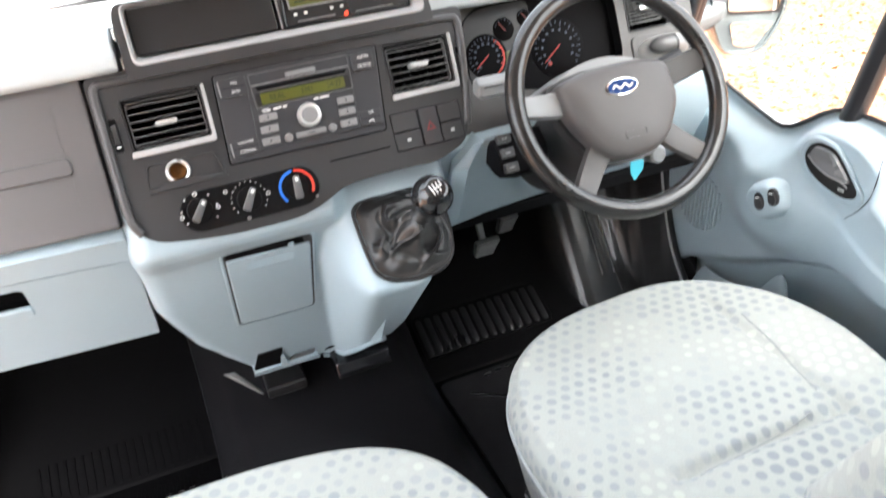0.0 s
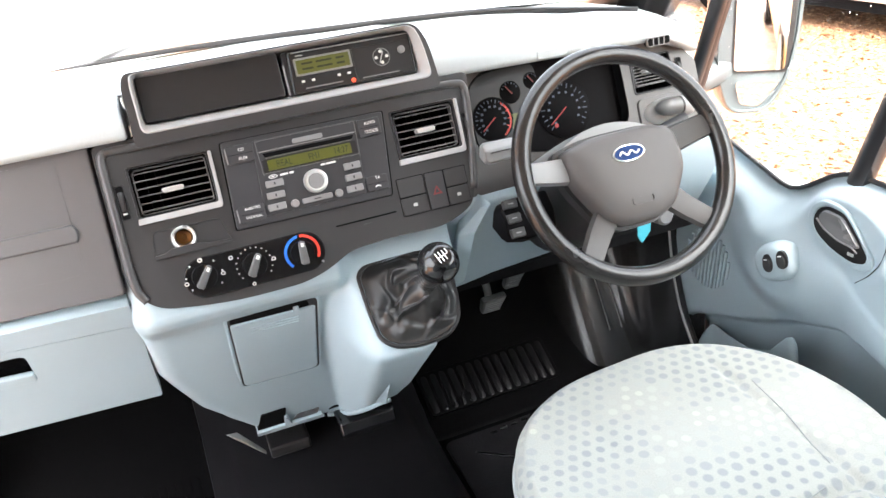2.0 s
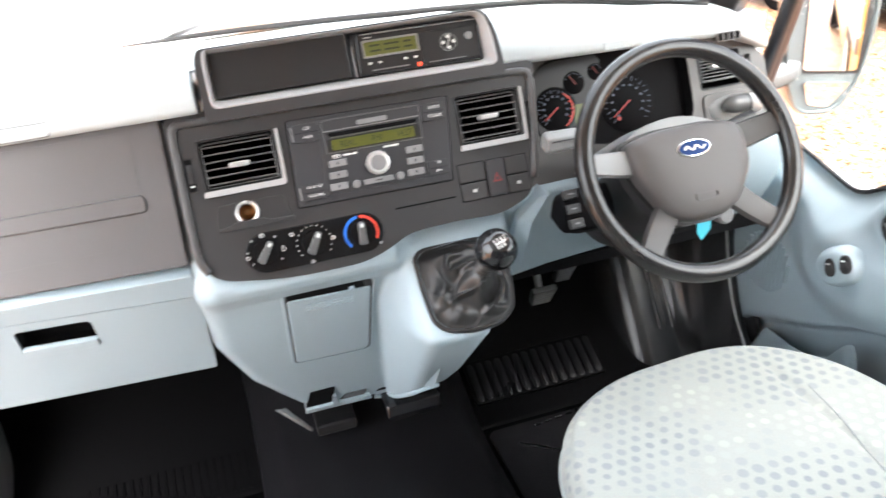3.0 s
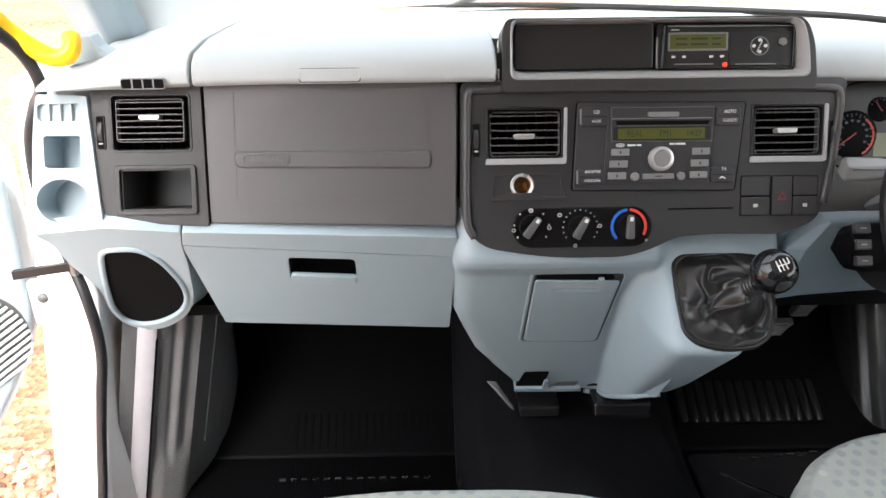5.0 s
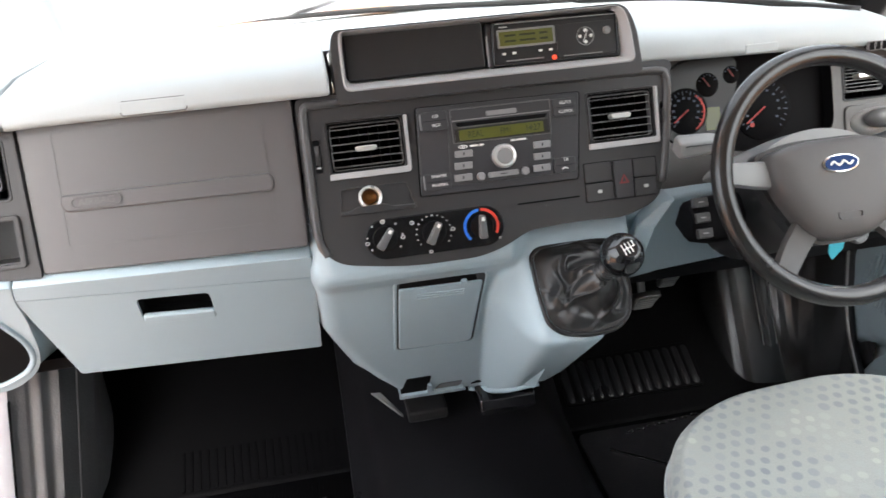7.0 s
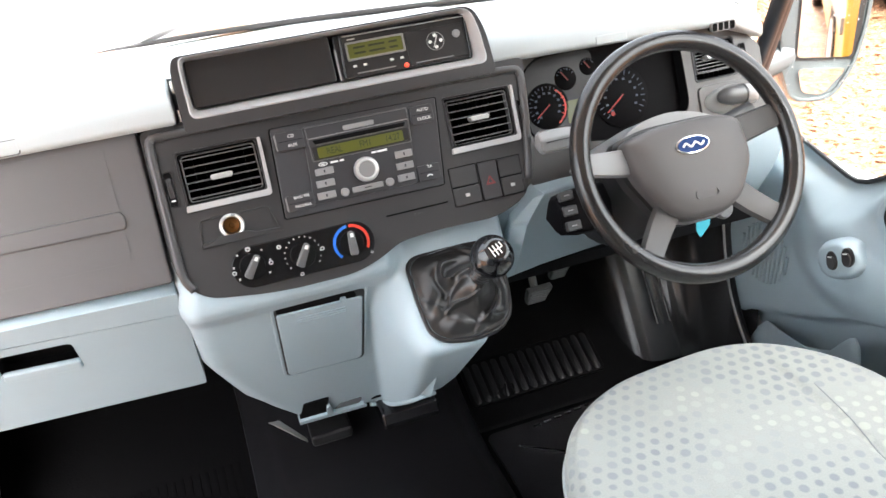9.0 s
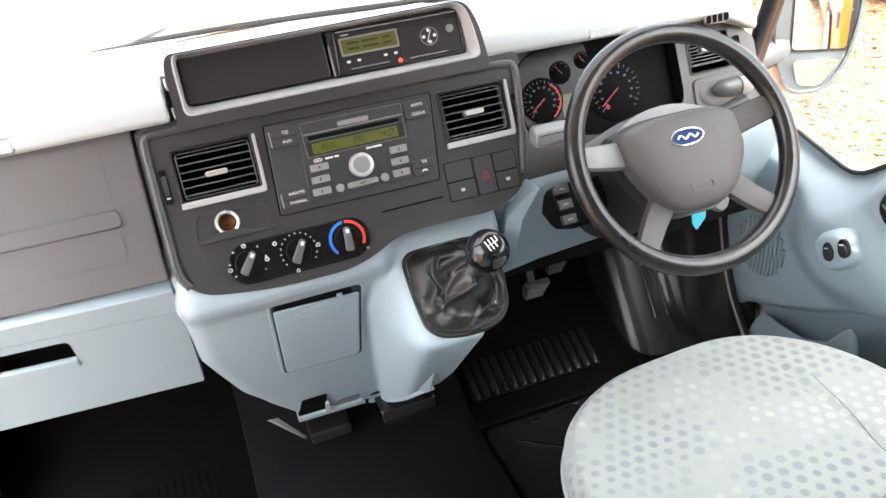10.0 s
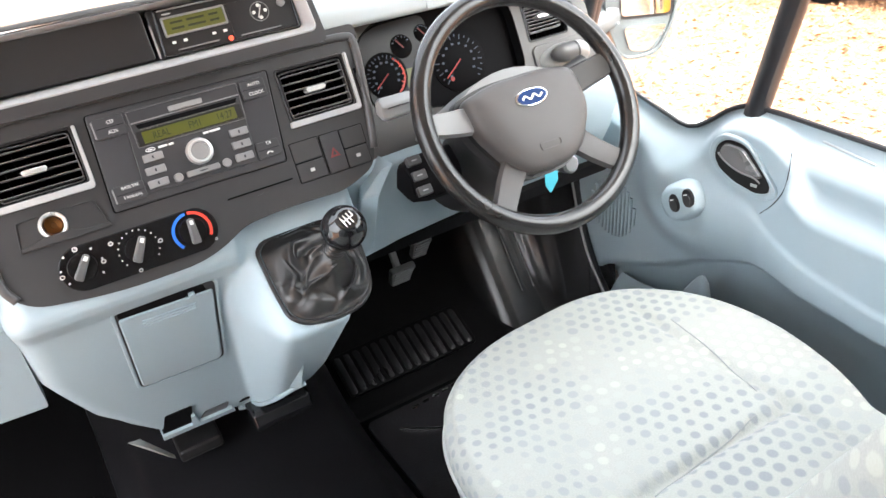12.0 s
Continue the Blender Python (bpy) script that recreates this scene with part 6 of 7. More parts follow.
part("cushion", cushion(-0.290, 0.50, 0.376, 0.330, 0.350, (), None, n_exp=3.2), M_CLOTH, bench, "pale dotted cloth cushion", smooth=70)
part("piping", piping(-0.290, 0.50, 0.3765, 0.3305, 0.308, n_exp=3.2), M_STITCH, bench)
part("seat_base", plate(rrect(-0.62, 0.03, 0.22, 0.74, 0.03), 0.0, 0.19), M_VOID, bench, "dark seat box", bevel=0.01)

# ---- driver's door, shut ----
door = thing("driver_door", "driver's door with pale blue-grey trim, shut", "door")
def sill(y):
    return interp(y, [(-0.1, 0.585), (0.55, 0.590), (0.80, 0.610), (0.865, 0.612), (0.90, 0.600), (0.965, 0.556), (0.99, 0.545), (1.02, 0.548), (1.11, 0.575), (1.24, 0.615), (1.34, 0.64)])
def door_ridge(y):
    return interp(y, [(0.0, 0.350), (0.584, 0.383), (0.678, 0.404), (0.785, 0.438), (0.844, 0.474), (0.90, 0.519), (0.96, 0.57)])
def door_x(y, z):
    """Inner face: ledge under the window, armrest with a raised edge below it, pocket at the foot."""
    x = 0.815
    ridge, s = door_ridge(y), sill(y)
    rear = smooth_between(y, 0.90, 0.70)
    top = interp(y, [(0.0, 0.468), (0.587, 0.470), (0.695, 0.480), (0.76, 0.53), (0.85, 0.58)])
    x -= 0.040 * rear * smooth_between(z, ridge - 0.16, ridge - 0.02) * smooth_between(z, top + 0.046, top - 0.004)
    x -= 0.0055 * smooth_between(z, ridge + 0.005, ridge - 0.003) * smooth_between(y, 0.93, 0.88)
    d = math.hypot((y - 0.955) / 0.16, (z - 0.425) / 0.125)
    x -= 0.042 * (1 - smooth_between(d, 0.35, 1.05))
    x -= 0.012 * smooth_between(z, s - 0.14, s - 0.06)
    x += 0.042 * smooth_between(z, s - 0.062, s + 0.002)
    pocket_top = interp(y, [(0.0, 0.325), (0.57, 0.328), (0.661, 0.340), (0.756, 0.352), (0.825, 0.345), (0.87, 0.330), (0.942, 0.302), (1.058, 0.242), (1.217, 0.178), (1.25, 0.15)])
    x += 0.044 * smooth_between(z, pocket_top + 0.010, pocket_top - 0.020)
    w = 1 - smooth_between(math.hypot((y - 0.832) / 0.092, (z - 0.532) / 0.066), 0.78, 1.15)     # flat round the handle
    return x * (1 - w) + 0.797 * w
def door_foot(y):
    return interp(y, [(0.0, 0.02), (1.12, 0.02), (1.19, 0.10), (1.25, 0.18), (1.30, 0.255), (1.34, 0.33)])
bm = bmesh.new()
rows = []
for i in range(161):
    y = 0.02 + (1.34 - 0.02) * i / 160
    zf = door_foot(y)
    col = [bm.verts.new((door_x(y, zf) + 0.035, y + 0.01, zf - 0.004))]
    rows.append(col + [bm.verts.new((door_x(y, z), y, z)) for z in (zf + (sill(y) - zf) * j / 140 for j in range(141))])
for a, b in zip(rows, rows[1:]):
    for j in range(141):
        bm.faces.new((a[j], a[j + 1], b[j + 1], b[j]))
part("trim_panel", bm, M_BLUE, door, "pale blue-grey moulded trim", smooth=60)
part("door_skin", box(0.868, 0.90, 0.0, 1.34, -0.05, 0.542), M_PAINT, door, "white outer skin", bevel=0.01)
pts = [(0.842, y, sill(y) + 0.002) for y in np.linspace(0.02, 1.30, 60)]
part("window_seal", tube(pts, 0.0045, 8), M_SEAL, door, "black window seal")
# pocket wall
bm = bmesh.new()
rows = []
for i in range(121):
    y = 0.05 + 1.16 * i / 120
    zt = interp(y, [(0.0, 0.12), (0.84, 0.12), (0.860, 0.15), (0.872, 0.25), (0.884, 0.312), (0.897, 0.310), (0.918, 0.285), (0.94, 0.255), (1.007, 0.222), (1.102, 0.196), (1.154, 0.186), (1.185, 0.150), (1.21, 0.10)])
    xo = 0.770 + 0.05 * smooth_between(y, 0.95, 1.21)
    rows.append([bm.verts.new(p) for p in ((xo + 0.03, y, 0.03), (xo + 0.004, y, 0.10), (xo, y, zt - 0.006), (xo + 0.003, y, zt), (xo + 0.008, y, zt - 0.003), (xo + 0.012, y, 0.06))])
for a, b in zip(rows, rows[1:]):
    for j in range(5):
        bm.faces.new((a[j], a[j + 1], b[j + 1], b[j]))
part("pocket", bm, M_BLUE, door, "pale moulded door pocket", smooth=60)
# window frame bar and front frame
part("frame_bar", tube([(0.852, 0.866, 0.585), (0.848, 0.795, 0.80), (0.80, 0.565, 1.50)], 0.027, 12, squash=0.7), M_SEAL, door, "black upright window channel")
part("frame_front", tube([(0.848, 1.310, 0.60), (0.846, 1.265, 0.70), (0.842, 1.20, 0.86), (0.80, 0.88, 1.30), (0.78, 0.70, 1.50)], 0.024, 10, squash=0.8), M_SEAL, door, "black front window frame")
part("frame_trim", tube([(0.832, 1.300, 0.60), (0.830, 1.245, 0.72), (0.825, 1.18, 0.87), (0.785, 0.88, 1.31)], 0.014, 10), M_SEAL, door, "black inner frame trim")
part("frame_top", tube([(0.78, 0.72, 1.50), (0.79, 0.0, 1.53)], 0.022, 10), M_SEAL, door, "black top window frame")
pane = part("pane", loft([[(0.862, y, 0.52) for y in (0.02, 1.30)], [(0.80, 0.02, 1.50), (0.80, 0.72, 1.50)]], closed=False), M_GLASS, door, "clear door glass")
pane.visible_shadow = False
# inner handle in its bowl
def door_frame(y, z, depth=0.0):
    x = door_x(y, z) - depth
    return Matrix(((0, 0, -1, x), (-1, 0, 0, y), (0, 1, 0, z), (0, 0, 0, 1)))      # local x to the rear, y up, z into the cab
H = door_frame(0.835, 0.535, 0.002)
i_ = round_poly([(-0.056, 0.000), (-0.050, 0.022), (-0.030, 0.036), (0.006, 0.034), (0.033, 0.006), (0.056, -0.022), (0.054, -0.035), (0.031, -0.043), (-0.016, -0.034), (-0.046, -0.018)], 0.014, 4)
o = about(i_, 0.0, 0.0, 1.24)
bowl = part("handle_bezel", frame_bar(o, i_, -0.02, 0.004, H), M_BLUE, door, "pale egg-shaped bezel", bevel=0.004)
part("bowl", loft([[tuple(H @ Vector((x, y, z))) for x, y in about(i_, 0.0, 0.0, f)] for f, z in ((1.0, 0.003), (0.95, -0.002), (0.8, -0.006), (0.4, -0.009), (0.02, -0.010))]), M_BLACK, bowl, "dark bowl", smooth=60)
lev_o = round_poly([(-0.046, 0.012), (-0.034, 0.029), (0.004, 0.028), (0.028, 0.004), (0.043, -0.012), (0.032, -0.016), (0.002, -0.013), (-0.030, -0.004)], 0.010, 4)
pull = part("lever", loft([[tuple(H @ Vector((x, y, z))) for x, y in about(lev_o, 0.0, 0.008, f)] for f, z in ((0.98, -0.004), (1.0, 0.004), (0.93, 0.008), (0.6, 0.007), (0.02, 0.004))]), M_BOX, bowl, "grey pull lever", smooth=50)
part("lever_edge", tube(curve_pts([H @ Vector((x, y, 0.008)) for x, y in ((-0.044, 0.010), (-0.026, -0.003), (0.002, -0.012), (0.028, -0.014), (0.041, -0.020))], 6), 0.0016, 8), M_BEZEL, pull, "pale lower edge", smooth=180)
part("lock_pin", box(0.020, 0.032, -0.032, -0.027, -0.006, 0.004, H), M_PALE, bowl)
# rear outline of the handle's panel, and a slot in the ledge
part("handle_seam", tube(curve_pts([(door_x(y, z) - 0.0005, y, z) for y, z in ((0.757, 0.570), (0.748, 0.545), (0.752, 0.515), (0.770, 0.485), (0.795, 0.460))], 6), 0.0009, 6), M_DARK, door)
part("ledge_slot", tube([(door_x(y, z) - 0.0005, y, z) for y, z in ((0.725, 0.588), (0.638, 0.576))], 0.0018, 6), M_PAD, door)
# window switch pod
S = door_frame(0.925, 0.455, 0.0) @ Matrix.Rotation(radians(32), 4, "Z") @ Matrix.Rotation(radians(8), 4, "Y")
def squircle(rx, ry, n=36, e=0.62):
    return [(rx * math.copysign(abs(math.cos(a)) ** e, math.cos(a)), ry * math.copysign(abs(math.sin(a)) ** e, math.sin(a))) for a in np.linspace(0, 2 * math.pi, n + 1)[:-1]]
podr = [[tuple(S @ Vector((x * f - 0.004 - 0.006 * f, y * f - 0.002, z))) for x, y in squircle(0.040, 0.032, e=0.75)] for f, z in ((1.22, -0.018), (1.12, 0.002), (0.98, 0.016), (0.86, 0.024), (0.72, 0.027), (0.4, 0.028), (0.02, 0.028))]
podp = part("switch_pod", loft(podr), M_BLUE, door, "pale raised switch pod", smooth=60)
for k, dx in enumerate((-0.0155, 0.0155)):
    m = S @ Matrix.Translation((dx + 0.004, 0.0, 0.027)) @ Matrix.Rotation(radians(-14), 4, "Z")
    b = part("window_switch", plate(ring(0, 0, 0.0108, 0.0165, 24), -0.004, 0.003, m), M_BLACK, podp, "black oval window switch", bevel=0.0015)
    part("rocker", plate(ring(0, -0.003, 0.0085, 0.0120, 20), 0.002, 0.006, m), M_DARK, b, bevel=0.0015)
    part("switch_mark", box(-0.0035, 0.0035, 0.006, 0.0078, 0.003, 0.0066, m), M_WHITE, b)
# speaker grille at the front of the door: fine ribs of the same plastic
for k in range(13):
    yy = 1.175 + (k - 6) * 0.0105
    hh = math.sqrt(max(0.0, 0.066 ** 2 - (yy - 1.175) ** 2))
    if hh > 0.012:
        zs = [max(door_foot(yy) + 0.012, 0.335 - hh) + (0.335 + hh - max(door_foot(yy) + 0.012, 0.335 - hh)) * q / 6 for q in range(7)]
        part("grille_rib", tube([(door_x(yy + (z - 0.335) * -0.12, z) - 0.0020, yy + (z - 0.335) * -0.12, z) for z in zs], 0.0034, 8), M_BLUE, door)

# door mirror outside
mir = thing("door_mirror", "grey door mirror with a lower wide-angle glass", "mirror")
MM = Matrix.Translation((1.00, 1.28, 0.74)) @ Matrix.Rotation(radians(-20), 4, "Z") @ Matrix(((1, 0, 0, 0), (0, 0, -1, 0), (0, 1, 0, 0), (0, 0, 0, 1)))
shell = round_poly([(-0.078, 0.21), (-0.082, -0.06), (-0.050, -0.150), (0.030, -0.152), (0.070, -0.085), (0.086, 0.0), (0.094, 0.21)], 0.03)
part("shell", loft([[tuple(MM @ Vector((x * f - (1 - f) * 0.05, y * f, z))) for x, y in shell] for f, z in ((1.0, 0.0), (1.05, -0.02), (1.0, -0.07), (0.6, -0.11), (0.1, -0.12))]), M_SHELL, mir, "pale grey mirror shell, wet with rain", smooth=60)
part("shell_rim", frame_bar(shell, [(x * 0.93 - 0.002, y * 0.95) for x, y in shell], -0.01, 0.006, MM), M_SHELL, mir, bevel=0.003)
part("glass_edge", plate(round_poly([(-0.050, -0.064), (0.070, -0.072), (0.084, 0.195), (-0.050, 0.195)], 0.012), -0.004, 0.0015, MM), M_BLACK, mir, "black edge of the glass")
part("main_glass", plate(round_poly([(-0.046, -0.058), (0.060, -0.066), (0.070, 0.185), (-0.046, 0.185)], 0.010), -0.004, 0.0030, MM), M_MIRROR, mir, "large mirror glass", smooth=0)
part("wide_glass", plate(round_poly([(-0.044, -0.080), (-0.030, -0.132), (0.012, -0.140), (0.052, -0.088)], 0.012), -0.004, 0.0015, MM @ Matrix.Translation((0, 0, 0.0145)) @ Matrix.Rotation(radians(6), 4, "X")), M_MIRROR, mir, "small wide-angle glass", smooth=0)
part("arm", tube([(0.846, 1.315, 0.665), (0.90, 1.325, 0.67), (0.95, 1.33, 0.685), (1.0, 1.34, 0.70)], [0.026, 0.030, 0.036, 0.040], 16), M_SHELL, mir, "pale grey mirror arm", smooth=60)

# ---- passenger's side: opening, grab handle, open door ----
structure("door_jamb", loft([[(-0.850, 1.14, 0.84), (-0.93, 1.17, 0.84), (-0.93, 1.27, 0.84), (-0.83, 1.27, 0.84)], [(-0.838, 1.10, 0.50), (-0.94, 1.12, 0.50), (-0.94, 1.27, 0.50), (-0.83, 1.27, 0.50)], [(-0.872, 1.06, 0.14), (-0.975, 1.08, 0.14), (-0.975, 1.24, 0.14), (-0.84, 1.24, 0.14)], [(-0.885, 1.02, -0.10), (-0.985, 1.04, -0.10), (-0.985, 1.24, -0.10), (-0.85, 1.24, -0.10)]]), M_PAINT, "white painted door jamb", "trim", bevel=0.01)
structure("door_sill_driver", box(0.80, 0.90, 0.0, 1.36, -0.12, 0.0), M_PAINT, "white painted step edge under the driver's door", "trim", bevel=0.01)
structure("door_sill", box(-0.93, -0.80, 0.0, 0.99, -0.12, 0.0), M_PAINT, "white painted step edge of the door opening", "trim", bevel=0.01)
structure("door_seal", tube(curve_pts([(-0.87, 0.85, 1.15), (-0.868, 1.0, 0.975), (-0.843, 1.06, 0.900), (-0.832, 1.07, 0.852), (-0.872, 1.12, 0.81), (-0.902, 1.14, 0.75), (-0.902, 1.13, 0.67), (-0.858, 1.08, 0.60), (-0.828, 1.05, 0.53), (-0.825, 1.05, 0.44), (-0.841, 1.05, 0.354), (-0.859, 1.05, 0.262), (-0.879, 1.05, 0.152), (-0.89, 1.02, 0.06), (-0.89, 0.9, 0.0), (-0.885, 0.5, 0.0)], 6), 0.0085, 10), M_SEAL, "black rubber seal round the door opening", "trim", smooth=180)
structure("door_seal_driver", tube(curve_pts([(0.822, 1.32, 0.62), (0.812, 1.30, 0.40), (0.806, 1.255, 0.22), (0.806, 1.18, 0.10), (0.81, 1.05, 0.01)], 8), 0.009, 8), M_SEAL, "black rubber seal along the driver's door opening", "trim", smooth=180)
structure("sill_edge", tube(curve_pts([(0.803, 1.31, 0.55), (0.796, 1.285, 0.38), (0.790, 1.24, 0.22), (0.790, 1.165, 0.10)], 8), 0.0025, 6), M_PALE, "thin pale edge strip beside the door seal", "trim", smooth=180)
structure("pillar_cover", plate(round_poly([(-0.818, 0.866), (-0.806, 0.893), (-0.796, 0.906), (-0.774, 0.908), (-0.764, 0.892), (-0.750, 0.882)], 0.003), -0.03, 0.0, Matrix(((1, 0, 0, 0), (0, 0, -1, 1.12), (0, 1, 0, 0), (0, 0, 0, 1)))), M_BLUE, "slate blue-grey foot of the pillar trim", "trim", bevel=0.003)
grab = thing("grab_handle", "bright yellow grab handle on the windscreen pillar", "handle")
part("bar", tube(curve_pts([(-0.905, 0.93, 1.13), (-0.885, 1.02, 1.00), (-0.858, 1.06, 0.934), (-0.832, 1.067, 0.906), (-0.809, 1.069, 0.891), (-0.791, 1.073, 0.891), (-0.784, 1.081, 0.901), (-0.788, 1.094, 0.913)], 8), 0.0125, 14), M_YELLOW, grab, smooth=180)

pdoor = thing("passenger_door", "passenger's door standing open, pale trim with speaker grille", "door")
Q = Matrix.Translation((-0.945, 1.125, 0.0)) @ Matrix.Rotation(radians(32), 4, "Z") @ Matrix.Rotation(radians(180), 4, "Z")     # local x runs along the door to its free edge
dz = Matrix(((1, 0, 0, 0), (0, 0, 1, 0), (0, 1, 0, 0), (0, 0, 0, 1)))
QQ = Q @ dz          # local x along, y up, z towards the seats' side
tr = round_poly([(0.00, 0.70), (0.01, 0.45), (0.05, 0.36), (0.16, 0.20), (0.95, 0.10), (0.98, 0.66)], [0.02, 0.1, 0.1, 0.06, 0.05, 0.03])
part("trim_panel", plate(tr, -0.03, 0.0, QQ), M_BLUE, pdoor, "pale blue-grey door trim", bevel=0.012)
part("skin", plate(round_poly([(-0.02, 0.74), (-0.02, 0.50), (0.03, 0.36), (0.16, 0.17), (0.92, -0.05), (1.02, 0.10), (1.02, 0.74)], [0.02, 0.1, 0.1, 0.1, 0.1, 0.05, 0.02]), -0.07, -0.031, QQ), M_PAINT, pdoor, "white door skin", bevel=0.01)
strap = part("check_strap", loft([[(x, y, z + dz) for y, dz in ((1.058, -0.007), (1.066, -0.007), (1.066, 0.007), (1.058, 0.007))] for x, y, z in ((-0.935, 1.06, 0.568), (-0.903, 1.06, 0.573), (-0.826, 1.06, 0.584))]), M_BLACK, pdoor, "dark flat check strap", bevel=0.001)
part("pin", lathe([(0.006, -0.012), (0.006, 0.012), (0.003, 0.014), (0.001, 0.014)], Matrix.Translation((-0.838, 1.055, 0.583)), 14), M_STEEL, strap, "steel pin")
hinge = part("hinge", box(-0.955, -0.905, 1.118, 1.135, 0.445, 0.525), M_PAINT, pdoor, "white hinge leaf", bevel=0.006)
part("knuckle", lathe([(0.011, -0.03), (0.011, 0.03), (0.006, 0.033), (0.001, 0.033)], Matrix.Translation((-0.905, 1.112, 0.475)), 16), M_PAINT, hinge)
part("bolt", lathe([(0.008, -0.004), (0.008, 0.004), (0.004, 0.007), (0.001, 0.007)], Matrix.Translation((-0.930, 1.116, 0.498)) @ Matrix.Rotation(radians(90), 4, "X"), 12), M_SLAT, hinge, "dark bolt head")
part("grille_back", plate(ring(0.10, 0.44, 0.078, 0.088, 32), -0.001, 0.0008, QQ), M_SLAT, pdoor)
for k in range(16):
    yy = 0.36 + k * 0.011
    hh = 0.075 * math.sqrt(max(0.0, 1 - ((yy - 0.44) / 0.09) ** 2))
    part("grille_rib", box(0.10 - hh, 0.10 + hh, yy - 0.0028, yy + 0.0028, -0.001, 0.0045, QQ @ Matrix.Translation((0.10, 0.44, 0)) @ Matrix.Rotation(radians(-28), 4, "Z") @ Matrix.Translation((-0.10, -0.44, 0))), M_PAD, pdoor, bevel=0.002)

# ---- wiper at rest on the scuttle ----
wip = thing("wiper", "black wiper arm and blade lying on the windscreen", "wiper")
part("blade", tube(curve_pts([(-0.41, 1.600, 0.882), (-0.30, 1.592, 0.884), (-0.18, 1.572, 0.886)], 8), 0.004, 8), M_BLACK, wip)
part("arm", tube(curve_pts([(-0.36, 1.605, 0.890), (-0.24, 1.600, 0.892), (-0.14, 1.585, 0.890)], 8), 0.003, 8), M_BLACK, wip)

# rain drops on the driver's window
rnd = random.Random(11)
bm = bmesh.new()
for _ in range(260):
    y, z = rnd.uniform(0.86, 1.20), rnd.uniform(0.66, 1.05)
    t = (z - 0.52) / 0.98
    r = rnd.choice((0.0007, 0.0009, 0.0011, 0.0016))
    bmesh.ops.create_icosphere(bm, subdivisions=1, radius=r, matrix=Matrix.Translation((0.862 - 0.062 * t + 0.0015, y, z)) @ Matrix.Diagonal((0.6, 1, 1, 1)))
tagged(part("rain_drops", bm, M_CHROME, smooth=180), "small bright rain drops on the driver's window glass", "drops", kind="stuff")


# ---- parked vehicles outside ----
def vehicle(name, label, x, y, turn, length, paint, glass_low, height):
    v = thing(name, label, "van", at=(x, y, GROUND))
    v.rotation_euler = (0, 0, radians(turn))
    h = length / 2
    side = round_poly([(-h, 0.30), (-h, height * 0.92), (-h + 0.15, height), (h * 0.45, height), (h * 0.68, height * 0.66), (h * 0.96, height * 0.56), (h, 0.45), (h, 0.30)], [0.05, 0.2, 0.2, 0.3, 0.2, 0.15, 0.1, 0.05])
    rings = [[(px, yy, pz) for px, pz in side] for yy in (-0.95, 0.95)]
    part("body", loft(rings), paint, v, bevel=0.05)
    part("sill", box(-h + 0.1, h - 0.1, -0.90, 0.90, 0.20, 0.305), M_VOID, v)
    for yy in (-0.955, 0.955):
        part("side_window", plate(round_poly([(h * 0.05, height * 0.60), (h * 0.05, height * 0.88), (h * 0.42, height * 0.88), (h * 0.60, height * 0.62)], 0.04), -0.004, 0.004, Matrix.Translation((0, yy, 0)) @ Matrix.Rotation(radians(90), 4, "X")), M_BLACK, v)
        part("rub_strip", box(-h + 0.1, h - 0.1, yy - 0.012, yy + 0.012, 0.62, 0.72), M_BEZEL, v)
    for wx in (-h * 0.62, h * 0.62):
        for wy in (-0.86, 0.86):
            m = Matrix.Translation((wx, wy, 0.33)) @ Matrix.Rotation(radians(90), 4, "X")
            tyre = part("wheel", lathe([(0.20, -0.10), (0.32, -0.10), (0.335, -0.07), (0.335, 0.07), (0.32, 0.10), (0.20, 0.10)], m, 32), M_RUBBER, v, "black tyre")
            part("rim", lathe([(0.21, -0.101), (0.20, -0.104), (0.19, -0.07), (0.05, -0.085), (0.001, -0.085)], m, 32), M_SILVER, tyre)
            part("rim", lathe([(0.21, 0.101), (0.20, 0.104), (0.19, 0.07), (0.05, 0.085), (0.001, 0.085)], m, 32), M_SILVER, tyre)
    return v


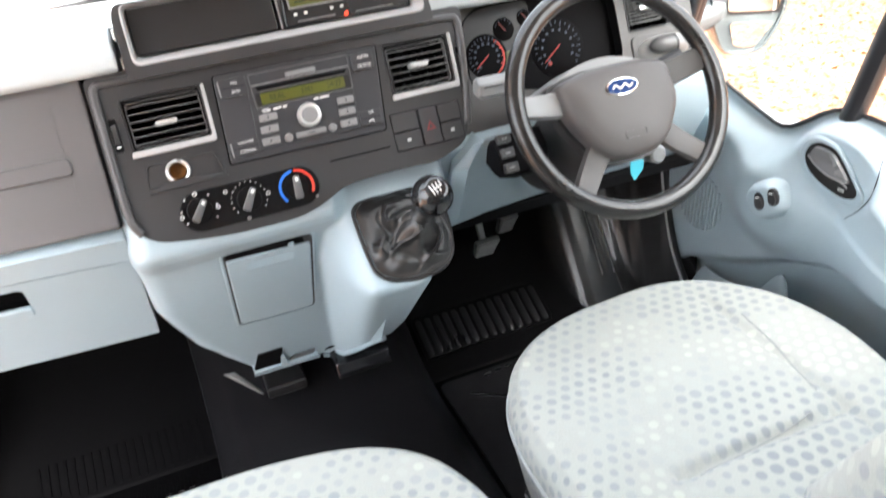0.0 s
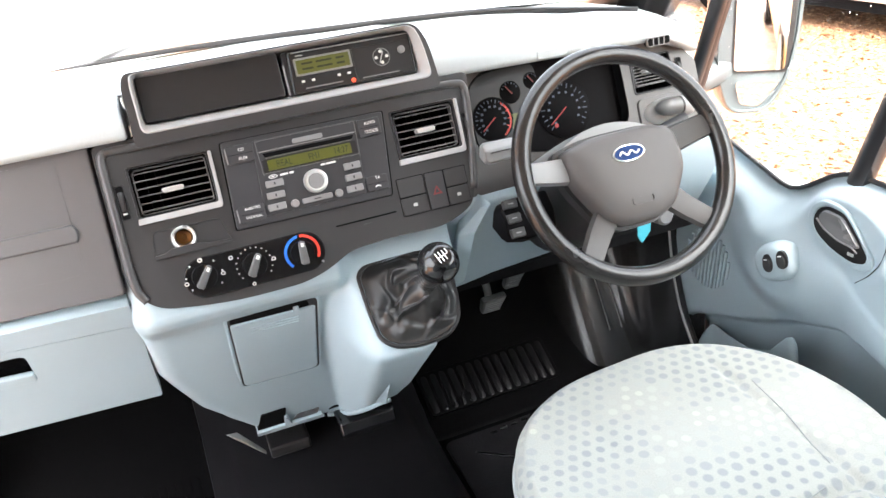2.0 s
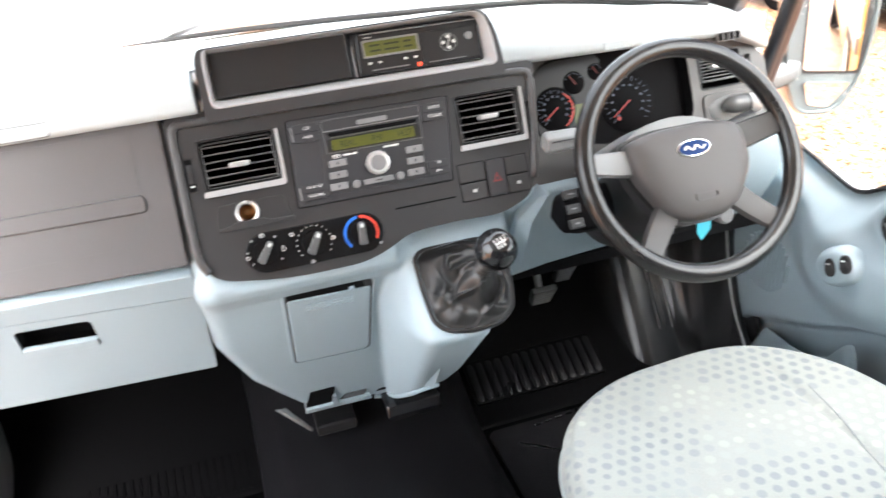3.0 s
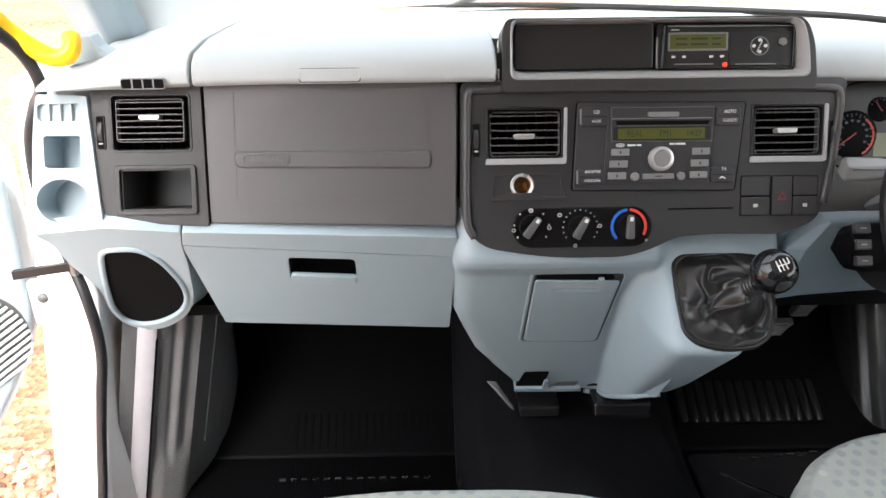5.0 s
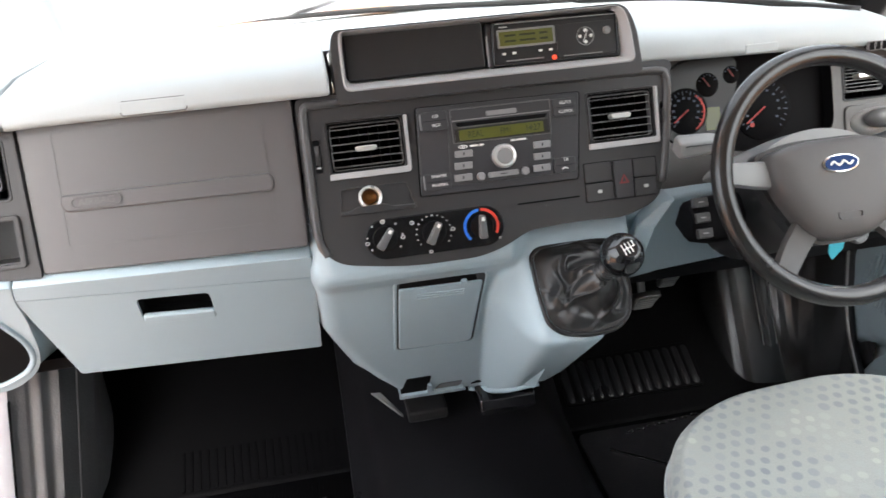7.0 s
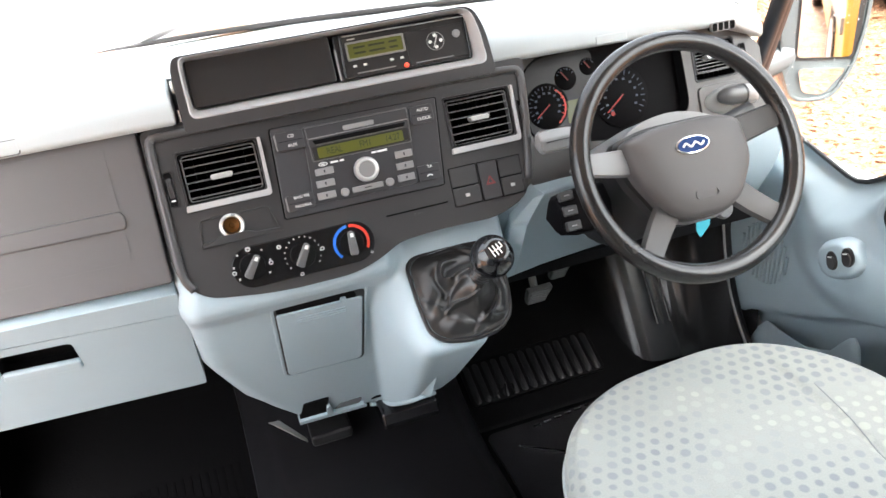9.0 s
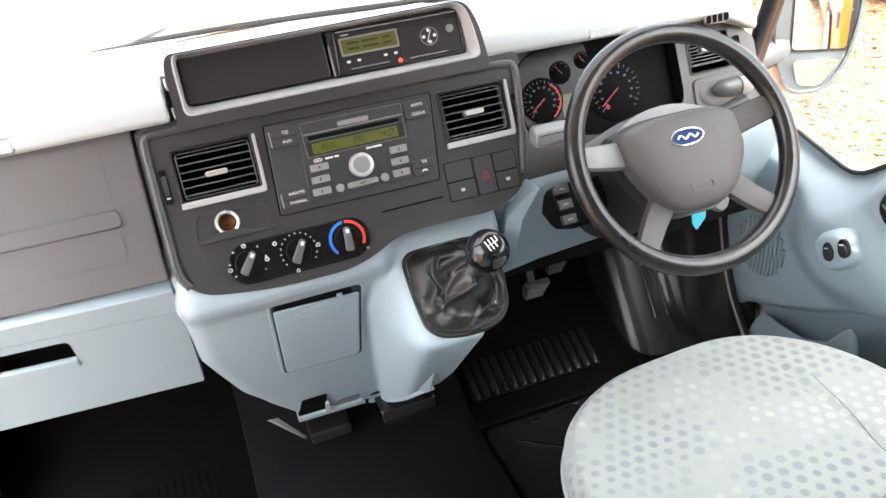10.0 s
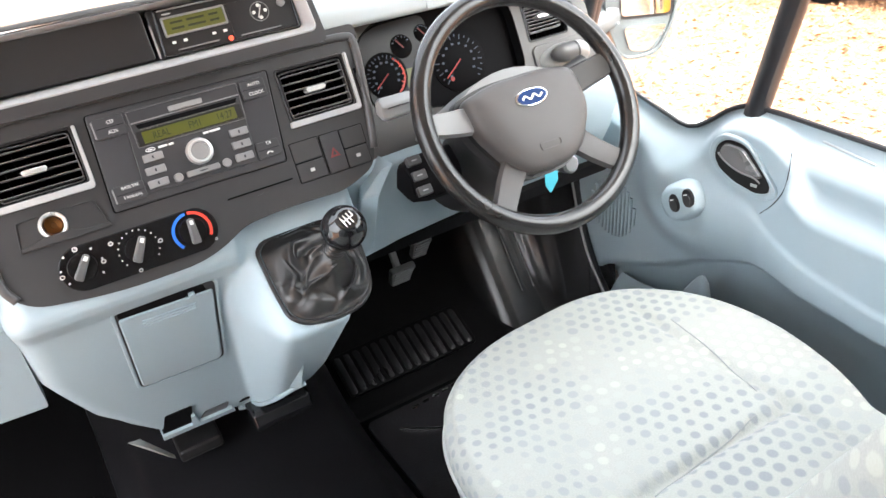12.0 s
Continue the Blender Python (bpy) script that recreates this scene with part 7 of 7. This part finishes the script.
M_YPAINT = mat("yellow_vehicle_paint", (0.48, 0.23, 0.02), 0.3, mottle=0.03, coat=0.4)
vehicle("parked_van", "white van parked across the yard", 7.1, 6.2, 90, 5.2, M_PAINT, 1.0, 2.1)
vehicle("yellow_van", "yellow van parked behind, seen in the mirror", 2.25, -4.6, 90, 5.0, M_YPAINT, 1.0, 2.2)

# ---- loose gravel by the open door, dead leaves on the driver's side ----
def scatter(count, x0, x1, y0, y1, size, flat, seed, leaf=False):
    rnd = random.Random(seed)
    verts, faces = [], []
    for _ in range(count):
        c = Vector((rnd.uniform(x0, x1), rnd.uniform(y0, y1), GROUND))
        s = size * rnd.uniform(0.55, 1.35)
        rot = Euler((rnd.uniform(-0.5, 0.5), rnd.uniform(-0.5, 0.5), rnd.uniform(0, 6.28))).to_matrix()
        b = len(verts)
        if leaf:
            pts = [(0, -1, 0), (0.55, -0.2, 0.15), (0.35, 0.6, 0.1), (0, 1, 0), (-0.35, 0.6, 0.1), (-0.55, -0.2, 0.15)]
            verts += [c + rot @ Vector((x * s, y * s, z * s)) + Vector((0, 0, s * 0.3)) for x, y, z in pts]
            faces += [(b, b + 1, b + 2, b + 3), (b, b + 3, b + 4, b + 5)]
        else:
            sx, sy, sz = s * rnd.uniform(0.8, 1.3), s, s * flat * rnd.uniform(0.7, 1.2)
            pts = []
            for k in range(6):
                a = k * math.pi / 3
                pts.append((math.cos(a) * rnd.uniform(0.8, 1.1), math.sin(a) * rnd.uniform(0.8, 1.1), 0.0))
            top = [(x * 0.6, y * 0.6, 1.0) for x, y, z in pts]
            verts += [c + rot @ Vector((x * sx, y * sy, z * sz)) for x, y, z in pts + top]
            faces += [(b + k, b + (k + 1) % 6, b + 6 + (k + 1) % 6, b + 6 + k) for k in range(6)]
            faces.append(tuple(b + 6 + k for k in range(6)))
    me = bpy.data.meshes.new("scatter")
    me.from_pydata([tuple(v) for v in verts], [], faces)
    return me


me = scatter(8000, -2.6, -0.95, -0.2, 2.2, 0.021, 0.5, 3)
me.materials.append(M_STONE)
tagged(new("gravel", me), "loose orange and grey gravel stones outside the open door", "gravel", kind="stuff")
me = scatter(22000, 1.0, 8.5, -0.5, 8.0, 0.024, 0.3, 5, leaf=True)
me.materials.append(M_LEAF)
tagged(new("leaves", me), "orange dead leaves lying on the yard", "leaves", kind="stuff")
